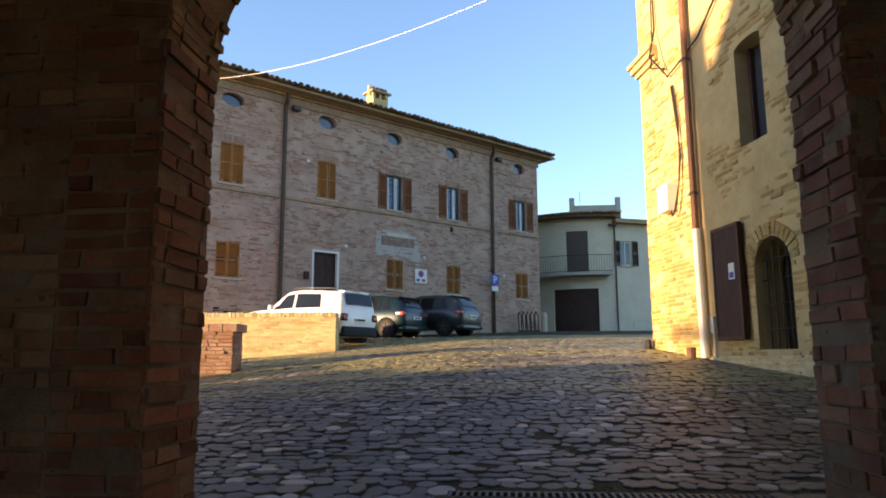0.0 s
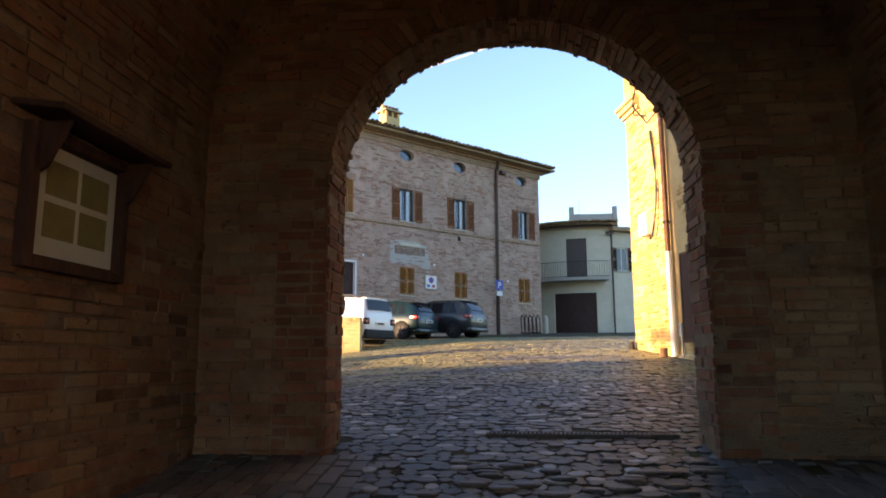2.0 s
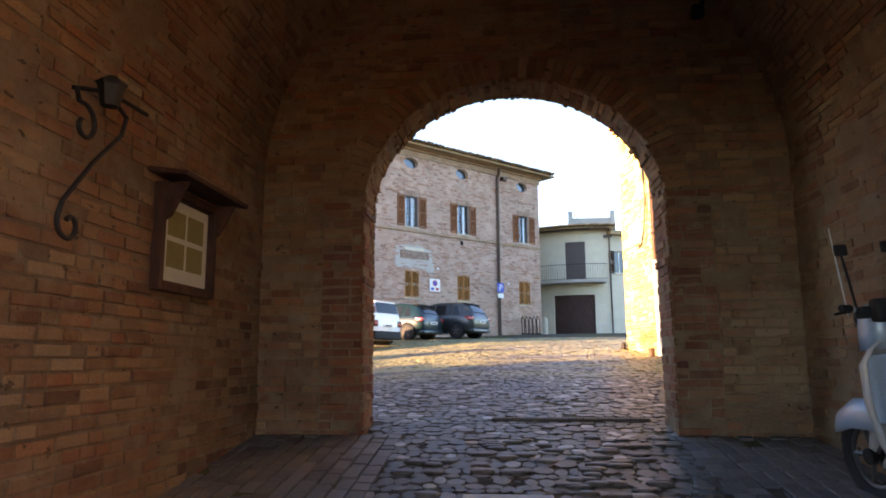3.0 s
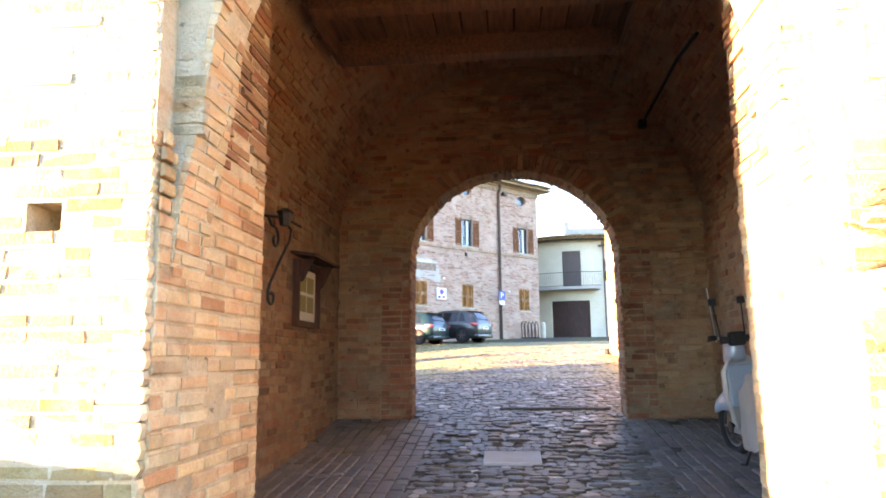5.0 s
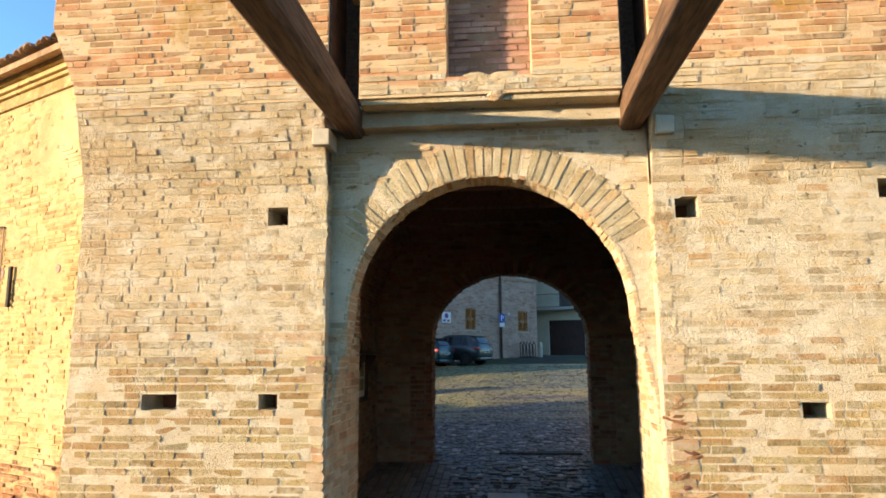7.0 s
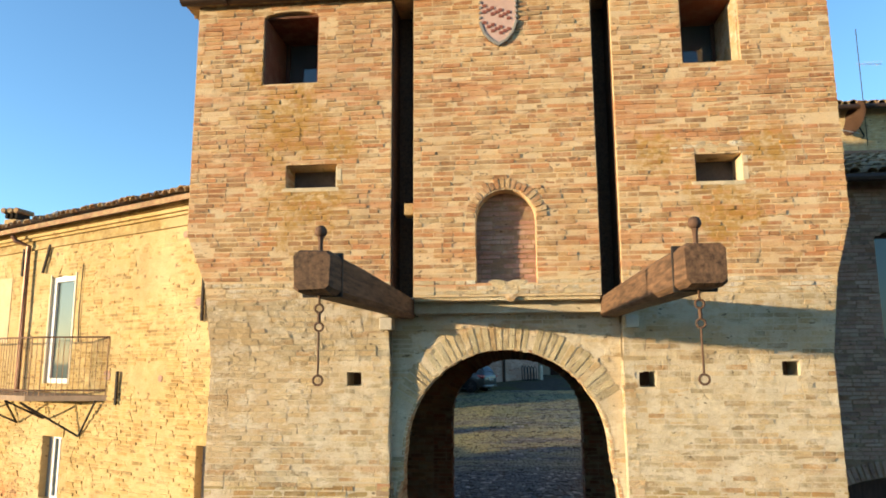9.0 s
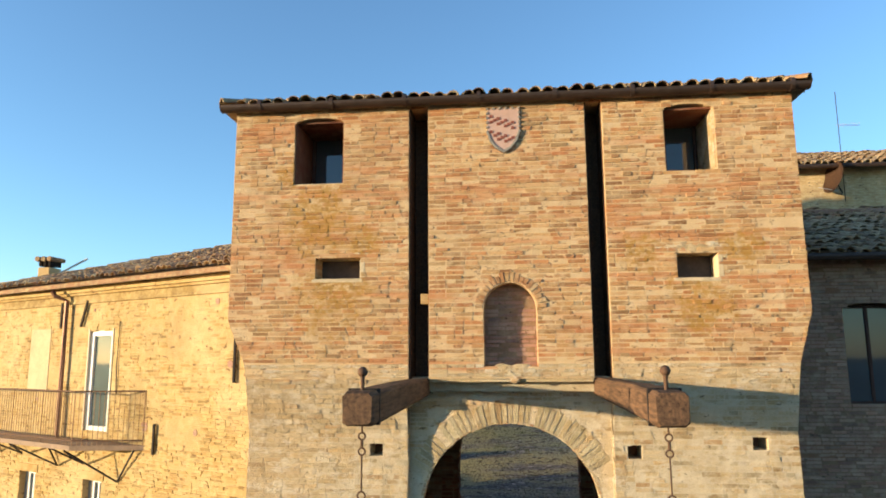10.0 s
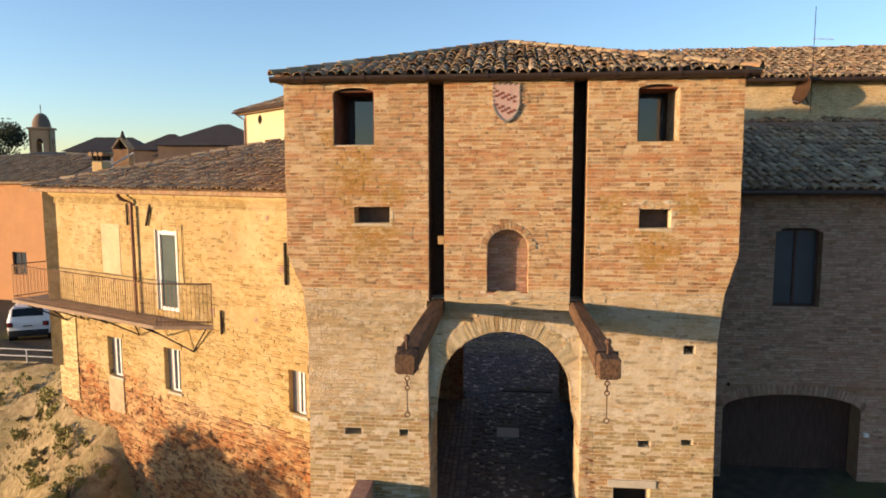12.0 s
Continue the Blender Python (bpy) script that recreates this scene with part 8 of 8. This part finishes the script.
pts = [ca + (cb - ca) * k / 24 - Vector((0, 0, sag * 4 * (k / 24) * (1 - k / 24))) for k in range(25)] + [end]
tagged(part("overhead_cable", rod(pts, 0.010, 6), M_CABLE), "pale cable strung across the yard between houses", "cable")

# ---- distance on the ravine side ----
oh = house_empty("orange_house", "orange rendered house with dark windows on the lower street")
om = plane((-27.0, 20.6, 0), (0.98, -0.2, 0))
part("wall", panel([rect(-12, 0, -2, 6.9), rect(-3.4, -2.3, 1.25, 2.65), rect(-3.2, -2.4, -1.6, -0.5)], 0.4, om), M_ORANGE, oh)
part("wall", box(-0.4, 0, -2, 6.9, -8, -0.4, 0, None, om), M_WHITE, oh)
for a, b, c, d in ((-3.4, -2.3, 1.25, 2.65), (-3.2, -2.4, -1.6, -0.5)):
    house_window(oh, om, a, b, c, d, bars=0, sill=False, frame_mat=M_DOOR)
# Black sheet for the unlit inside of the orange house.
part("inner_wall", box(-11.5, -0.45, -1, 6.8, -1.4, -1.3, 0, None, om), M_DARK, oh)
slab("roof", [om @ Vector(p) for p in ((-12, 6.9, 0.5), (0.5, 6.9, 0.5), (0.5, 8.6, -4.5), (-12, 8.6, -4.5))], M_TILE, oh)
otop = om @ Vector((-12, 6.93, 0.5))
oup = (om @ Vector((-12, 8.63, -4.5))) - otop
tiles(oh, otop, (0.98, -0.2, 0), oup, 12.5, oup.length, lambda a, b: b < oup.length, False, 95, pitch=0.26, step=0.44)
part("end_window", box(-0.02, 0.03, 3.2, 5.2, -2.2, -1.2, 0, None, om), M_DOOR, oh)

far_m = plain("far_roof_tile", (0.16, 0.115, 0.085), 0.9, vary=0.25, scale=0.8)
far_wall = plain("far_brown_wall", (0.33, 0.24, 0.16), 0.9, vary=0.2, scale=0.5)


def far_house(x, y, w, d, z0, ze, zr, wall, turn=0, label="far tiled house among the roofs", windows=(), roof=None, ridge=0.25):
    ob = house_empty("far_house", label)
    ob.matrix_basis = pose(x, y, 0, 0, 0, turn)
    part("wall", box(-w / 2, w / 2, 0, d, z0, ze), wall, ob)
    bm = bmesh.new()
    o = 0.35
    v = [bm.verts.new(p) for p in ((-w / 2 - o, -o, ze), (w / 2 + o, -o, ze), (w / 2 + o, d + o, ze), (-w / 2 - o, d + o, ze), (-w * ridge, d / 2, zr), (w * ridge, d / 2, zr))]
    for f in ((0, 1, 5, 4), (1, 2, 5), (2, 3, 4, 5), (3, 0, 4), (0, 1, 2, 3)):
        bm.faces.new([v[i] for i in f])
    part("roof", bm, roof or far_m, ob)
    for u, z in windows:
        part("window", box(u - 0.35, u + 0.35, -0.03, 0.02, z - 0.5, z + 0.5), M_DARK, ob)
    return ob


# Far roofs and brown walls have their shade put into the colour.
M_DARKROOF = plain("shade_dark_roof", (0.055, 0.045, 0.04), 0.9, vary=0.3, scale=1.0)
M_SHADEWALL = plain("shade_dark_wall", (0.16, 0.11, 0.08), 0.9, vary=0.25, scale=0.6)
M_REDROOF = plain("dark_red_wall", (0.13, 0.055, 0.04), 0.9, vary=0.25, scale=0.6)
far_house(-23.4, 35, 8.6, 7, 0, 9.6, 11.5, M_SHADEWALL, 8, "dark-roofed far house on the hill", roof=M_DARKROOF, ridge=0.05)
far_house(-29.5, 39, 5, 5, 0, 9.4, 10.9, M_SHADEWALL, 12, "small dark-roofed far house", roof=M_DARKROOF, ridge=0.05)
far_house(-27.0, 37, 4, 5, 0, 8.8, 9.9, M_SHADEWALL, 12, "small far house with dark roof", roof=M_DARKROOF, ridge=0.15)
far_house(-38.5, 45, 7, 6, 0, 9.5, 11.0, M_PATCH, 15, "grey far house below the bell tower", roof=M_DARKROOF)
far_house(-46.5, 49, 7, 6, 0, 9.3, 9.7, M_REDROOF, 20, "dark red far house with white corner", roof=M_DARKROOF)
low_house = far_house(-21, 20.5, 9, 7, 0, 6.6, 7.9, far_wall, 12, "low tiled house behind the ravine house")
ch = empty("chimney", Matrix.Translation((-1.8, 1.6, 8.0)))
ch.parent = low_house
part("shaft", box(-0.45, 0.45, -0.45, 0.45, -1.2, 0.85, 0.02), M_BRICK_RED, ch, "reddish brick chimney")
for sx in (-1, 1):
    part("cap_slab", box(-0.05, 0.05, -0.55, 0.55, 0.0, 0.8, 0.01, None, Matrix.Translation((sx * 0.45, 0, 0.85)) @ Matrix.Rotation(radians(-35 * sx), 4, "Y")), M_TILE, ch)
part("cap_pot", rod([(0, 0, 0.8), (0, 0, 1.5), (0, 0, 1.9)], [0.2, 0.16, 0.05], 8), M_IRON, ch)
far_house(-37, 34, 14, 8, 0, 6.7, 7.9, far_wall, 12, "low brown far house by the street")
wh = far_house(-31.7, 27.7, 3.2, 3, -1, 5.9, 6.5, M_WHITE, -8, "narrow white house on the lower street")
part("window", box(0.1, 0.4, -0.03, 0.02, 4.9, 5.6), M_DARK, wh)
bell = tagged(empty("bell_tower", pose(-72, 83, 0, 0, 0, 20) @ Matrix.Diagonal((0.76, 0.76, 1.0, 1))), "old brick bell tower with small dome", "bell tower")
M_BELL = plain("bell_tower_brick", (0.36, 0.24, 0.14), 0.9, vary=0.2, scale=0.6)
bellp = plane((0, -1.9, 0), (1, 0, 0))
part("shaft", box(-1.9, 1.9, -1.9, 1.9, 0, 9.3), M_BELL, bell)
for a in range(4):
    part("belfry_wall", panel([rect(-1.9, 1.9, 9.3, 14.2), arch(-0.6, 0.6, 10.0, 12.2, None, 10)], 0.35, Matrix.Rotation(a * math.pi / 2, 4, "Z") @ bellp), M_BELL, bell)
part("belfry_cornice", box(-2.2, 2.2, -2.2, 2.2, 14.2, 14.5, 0.05), M_BELL, bell)
bm = bmesh.new()
bmesh.ops.create_uvsphere(bm, u_segments=16, v_segments=10, radius=1.75, matrix=Matrix.Translation((0, 0, 14.4)) @ Matrix.Diagonal((1, 1, 1.35, 1)))
part("dome", bm, far_m, bell, smooth=True)
part("finial", rod([(0, 0, 16.6), (0, 0, 18)], 0.08, 5), M_IRON, bell)


# ---- greenery ----
def leaf_material(name, a, b):
    s = Shader(name)
    return s.done(s.ramp(s.piece(), [(0.0, a), (1.0, b)]), 0.7, 0, 0.3)


M_LEAF = leaf_material("olive_green_leaf", (0.035, 0.05, 0.015), (0.09, 0.11, 0.03))
M_DRY = leaf_material("dry_grass_leaf", (0.16, 0.13, 0.05), (0.28, 0.23, 0.10))
M_SHRUB = leaf_material("dull_olive_leaf", (0.20, 0.20, 0.06), (0.36, 0.32, 0.12))
M_PINE = leaf_material("dark_pine_needle", (0.012, 0.022, 0.010), (0.03, 0.045, 0.018))
M_BARK = wood("rough_bark", (0.05, 0.035, 0.025), (0.13, 0.095, 0.065), axis=(10, 10, 1))


def leaves(clumps, count, size, seed):
    rr = random.Random(seed)
    verts, faces = [], []
    for _ in range(count):
        c, r = rr.choice(clumps)
        d = Vector((rr.gauss(0, 1), rr.gauss(0, 1), rr.gauss(0, 1))).normalized() * r * rr.random() ** 0.4
        p = Vector(c) + d
        q = Euler((rr.uniform(0, 6.3), rr.uniform(0, 6.3), rr.uniform(0, 6.3))).to_matrix()
        s = size * rr.uniform(0.6, 1.4)
        n = len(verts)
        for u, v in ((0, -1), (0.45, 0), (0, 1), (-0.45, 0)):
            verts.append(tuple(p + q @ Vector((u * s, v * s, 0.1 * s * abs(v)))))
        faces.append((n, n + 1, n + 2, n + 3))
    return verts, faces


def shrub(x, y, size, seed, material=None, label="scrubby green bush on the ravine slope"):
    rr = random.Random(seed)
    z = ground_z(x, y) - 0.05
    ob = tagged(empty("bush", Matrix.Translation((x, y, z))), label, "bush", "bushes on the slope")
    cl = []
    for k in range(7):
        p = Vector((rr.uniform(-0.6, 0.6), rr.uniform(-0.5, 0.5), rr.uniform(0.2, 1.5))) * size
        cl.append((tuple(p), size * rr.uniform(0.2, 0.38)))
        part("stem", rod([(0, 0, 0), tuple(p * 0.5 + Vector((0, 0, 0.1 * size))), tuple(p)], [0.025 * size, 0.015 * size, 0.006 * size], 5), M_BARK, ob)
    v, f = leaves(cl, 210, 0.035 + 0.045 * size, seed)
    raw("foliage", v, f, material or M_LEAF, ob)
    return ob


rs = random.Random(77)
for k in range(100):
    x = rs.uniform(-25, -11.5)
    y = town_edge(x) - rs.uniform(0.6, 7.5)
    shrub(x, y, 0.1 + 0.32 * rs.random() ** 2, 200 + k, M_SHRUB if rs.random() < 0.6 else M_DRY)
for x, y, size in ((-17.3, 5.9, 0.8), (-16.6, 5.2, 0.6), (-19.2, 7.1, 0.5), (-14.3, 2.2, 0.45), (-12.9, 0.4, 0.7), (-13.3, 0.3, 0.5), (-13.9, 1.8, 0.4), (-15.6, 2.4, 0.35)):
    shrub(x, y, size, int(x * -70), M_SHRUB)


rt = random.Random(91)
verts, faces = [], []
for k in range(2600):
    x = rt.uniform(-27, -11.2)
    y = town_edge(x) - 8.5 * rt.random() ** 1.3
    if noise.noise((x * 0.5, y * 0.5, 3.0)) + rt.gauss(0, 0.25) < 0.0:
        continue
    g = Vector((x, y, ground_z(x, y) - 0.04))
    for j in range(rt.randint(4, 8)):
        a, r, h = rt.uniform(0, math.tau), rt.uniform(0.02, 0.09), rt.uniform(0.05, 0.2)
        o = g + Vector((rt.gauss(0, 0.05), rt.gauss(0, 0.05), 0))
        tip = o + Vector((r * math.cos(a), r * math.sin(a), h))
        side = Vector((-math.sin(a), math.cos(a), 0)) * rt.uniform(0.008, 0.02)
        n = len(verts)
        verts += [tuple(o - side), tuple(o + side), tuple(tip)]
        faces.append((n, n + 1, n + 2))
tagged(raw("grass_tufts", verts, faces, M_DRY), "dry yellowish grass tufts scattered over the ravine slope", "grass", kind="stuff")


def tree(x, y, height, spread_r, seed, material, label, count=2600, z=None):
    rr = random.Random(seed)
    z = ground_z(x, y) - 0.1 if z is None else z
    ob = tagged(empty("tree", Matrix.Translation((x, y, z))), label, "tree")
    part("trunk", rod([(0, 0, 0), (0.1, 0, height * 0.3), (0.0, 0.1, height * 0.6), (0, 0, height * 0.9)], [0.16, 0.12, 0.08, 0.02], 8), M_BARK, ob)
    cl = []
    for k in range(16):
        a, h = rr.uniform(0, 6.3), rr.uniform(0.35, 1.0) * height
        r = spread_r * rr.uniform(0.4, 1.0) * (1.15 - 0.5 * h / height)
        p = (r * math.cos(a), r * math.sin(a), h)
        part("limb", rod([(0, 0, h * 0.6), (p[0] * 0.5, p[1] * 0.5, h * 0.85), p], [0.05, 0.03, 0.012], 5), M_BARK, ob)
        cl.append((p, spread_r * rr.uniform(0.25, 0.45)))
    v, f = leaves(cl, count, 0.15, seed)
    raw("crown", v, f, material, ob)
    return ob


tree(-17.6, -4.4, 8.2, 4.0, 301, M_LEAF, "leafy ravine tree whose shadow falls on the house", 9500, -8.3)
tree(-15.2, -6.2, 6.6, 2.2, 302, M_LEAF, "small ravine tree beside another tree", 5000, -7.0)
tree(-61.6, 60, 12.6, 4.0, 303, M_PINE, "dark pine standing above far roofs", 9000, 0.0)

# street railing and retaining wall on the slope
rail = tagged(empty("street_railing"), "low pale steel railing along the lower street", "railing")
line = [Vector((x, town_edge(x) + 0.25, 0)) for x in (-17.6, -18.6, -20, -22, -25, -28)]
for h in (0.22, 0.5):
    part("rail", rod([(p.x, p.y, ground_z(p.x, p.y) + h) for p in line], 0.022, 6), M_GREYBOX, rail)
for p in line:
    part("post", rod([(p.x, p.y, ground_z(p.x, p.y) - 0.1), (p.x, p.y, ground_z(p.x, p.y) + 0.52)], 0.03, 6), M_GREYBOX, rail)
rwall = tagged(empty("retaining_wall"), "sunlit pale stone retaining wall below the street", "wall")
for a, b in zip(line, line[1:]):
    d = b - a
    mm = plane(b, -d)
    part("wall_face", box(0, d.length, -1.1, -0.38, -0.3, 0.0, 0.02, None, mm), M_YARD, rwall)
par = tagged(empty("bridge_parapet"), "plain brick parapet of the gate bridge", "wall")
part("core", box(-3.35, -3.0, -26, FL - 0.02, -4, 0.95, 0.02), M_BRICK_SHADE, par)

# ---- paving, laid stone by stone ----
cob = tagged(empty("cobbles"), "worn grey cobblestone paving", "paving", kind="structure")
slot = lambda a, b: (lambda v: (a, b))
man_gap = lambda v: (-0.5, 0.15) if 0.5 < v < 1.06 else None
grate_gap = lambda v: (-0.36, 1.26) if 3.34 < v < 3.52 else None


def yard_limits(v):
    if v < BACK0:
        return (-1.22, 1.38)
    if v < BACK1:
        return (IX0 + 0.02, IX1 - 0.02)
    return (-7.5, 3.0 - 0.2 * (v - 11) if v > 4 else 4.2)




def stones(holder, material, v0, v1, limits, gone, size=0.11, seed=1, name="cobble_paving", proud=0.004, even=1.0, sink=0.015):
    """Rows of uneven, rounded stones laid in the ground."""
    rr = random.Random(seed)
    verts, faces = [], []
    v = v0
    while v < v1:
        lo, hi = limits(v)
        h = size * rr.choice((0.75, 0.9, 1.0, 1.2, 1.5, 1.7)) * rr.uniform(0.93, 1.07)
        u = lo + rr.uniform(0, size)
        cut = [g(v) for g in gone]
        while u < hi:
            w = size * rr.uniform(0.7, 1.35) * rr.choice((1.0, 1.0, 1.2, 1.7))
            cu, cv = u + w / 2, v + h / 2 + rr.uniform(-0.028, 0.028)
            u += w
            if any(c and c[0] < cu < c[1] for c in cut):
                continue
            gz = ground_z(cu, cv) - sink
            sx, sy = (ground_z(cu + 0.1, cv) - ground_z(cu - 0.1, cv)) / 0.2, (ground_z(cu, cv + 0.1) - ground_z(cu, cv - 0.1)) / 0.2
            top = proud + rr.gauss(0, 0.003) * even
            tx, ty = sx + rr.gauss(0, 0.012) * even, sy + rr.gauss(0, 0.012) * even
            n = len(verts)
            loop = []
            for k in range(8):
                t = math.tau * (k + 0.5) / 8
                c, s = math.cos(t), math.sin(t)
                q = (abs(c) ** 7 + abs(s) ** 7) ** (-1 / 7) * rr.uniform(0.90, 1.07)
                loop.append((w * 0.5 * q * c, h * 0.5 * q * s))
            for f, z in ((1.0, -0.03), (0.985, top - 0.0005 - 0.002 * even), (0.96 - 0.08 * even, top)):
                verts += [(cu + a * f, cv + b * f, gz + z + a * tx + b * ty) for a, b in loop]
            faces.append(tuple(range(n + 16, n + 24)))
            for o in (0, 8):
                faces += [(n + o + i, n + o + (i + 1) % 8, n + o + 8 + (i + 1) % 8, n + o + 8 + i) for i in range(8)]
        v += h
    ob = raw(name, verts, faces, material, holder)
    for p in ob.data.polygons:
        p.use_smooth = False
    return tagged(ob, kind="stuff")


stones(cob, M_COBBLE, -3.6, 9.0, yard_limits, [man_gap, grate_gap], 0.098, 101, sink=0.0165, even=1.6)
stones(cob, M_COBBLE, 9.0, 12.5, yard_limits, [], 0.11, 104, proud=0.003, even=1.0, sink=0.0205)
stones(cob, M_COBBLE, 12.5, 27, lambda v: (-6.8, 2.6 + 0.25 * (v - 12.8)), [], 0.125, 102, proud=0.002, even=0.9, sink=0.0208)
setts = tagged(empty("setts"), "dark stone setts along the passage walls", "paving", kind="structure")
SETT_SLOPE = (ground_z(0, 0.9) - ground_z(0, -3.1)) / 4.0
sett_m = Matrix(((0, -1, 0, 0), (1, 0, -SETT_SLOPE, 0), (SETT_SLOPE, 0, 1, ground_z(0, 0.9) - 0.9 * SETT_SLOPE - 0.014), (0, 0, 0, 1)))
brickwork(setts, M_SETT, paving_place(0, 0, 90), 1.15, 2.62, lambda v: (-3.1, BACK0), course=0.135, length=0.25, joint=0.018, proud=0.010, rough=0.003, seed=104, name="sett_paving", single=(-3.1, 0.88, 1.1, 2.7), frame_m=sett_m)
brickwork(setts, M_SETT, paving_place(0, 0, 90), -2.56, -1.35, lambda v: (-3.1, BACK0), course=0.135, length=0.25, joint=0.018, proud=0.010, rough=0.003, seed=105, name="sett_paving", single=(-3.1, 0.88, -2.6, -1.3), frame_m=sett_m)
COBBLE_MESH = []
rc = random.Random(5)
for k in range(6):
    me = bpy.data.meshes.new("cobble")
    loop = [(0.5 * math.cos(t * math.tau / 8) * rc.uniform(0.9, 1.06), 0.5 * math.sin(t * math.tau / 8) * rc.uniform(0.9, 1.06)) for t in range(8)]
    vs = [(a * 1.08, b * 1.08, -1) for a, b in loop] + [(a * 1.05, b * 1.05, 0.4) for a, b in loop] + [(a * 0.8, b * 0.8, 1.0) for a, b in loop]
    fs = [tuple(range(16, 24))] + [(o + i, o + (i + 1) % 8, o + 8 + (i + 1) % 8, o + 8 + i) for o in (0, 8) for i in range(8)]
    me.from_pydata(vs, [], fs)
    me.materials.append(M_COBBLE)
    COBBLE_MESH.append(me)
# single stones proud among the rows
for k in range(220):
    x, y = rc.uniform(-1.0, 1.3), rc.uniform(-2.2, 2.7)
    if -0.6 < x < 0.25 and 0.3 < y < 1.5:
        continue
    ob = link("cobble", COBBLE_MESH[k % 6], None, cob)
    ob.matrix_basis = Matrix.Translation((x, y, ground_z(x, y) - 0.006)) @ Matrix.Rotation(rc.uniform(-0.2, 0.2), 4, "Z") @ Matrix.Diagonal((rc.uniform(0.14, 0.22), rc.uniform(0.09, 0.13), 0.016, 1))
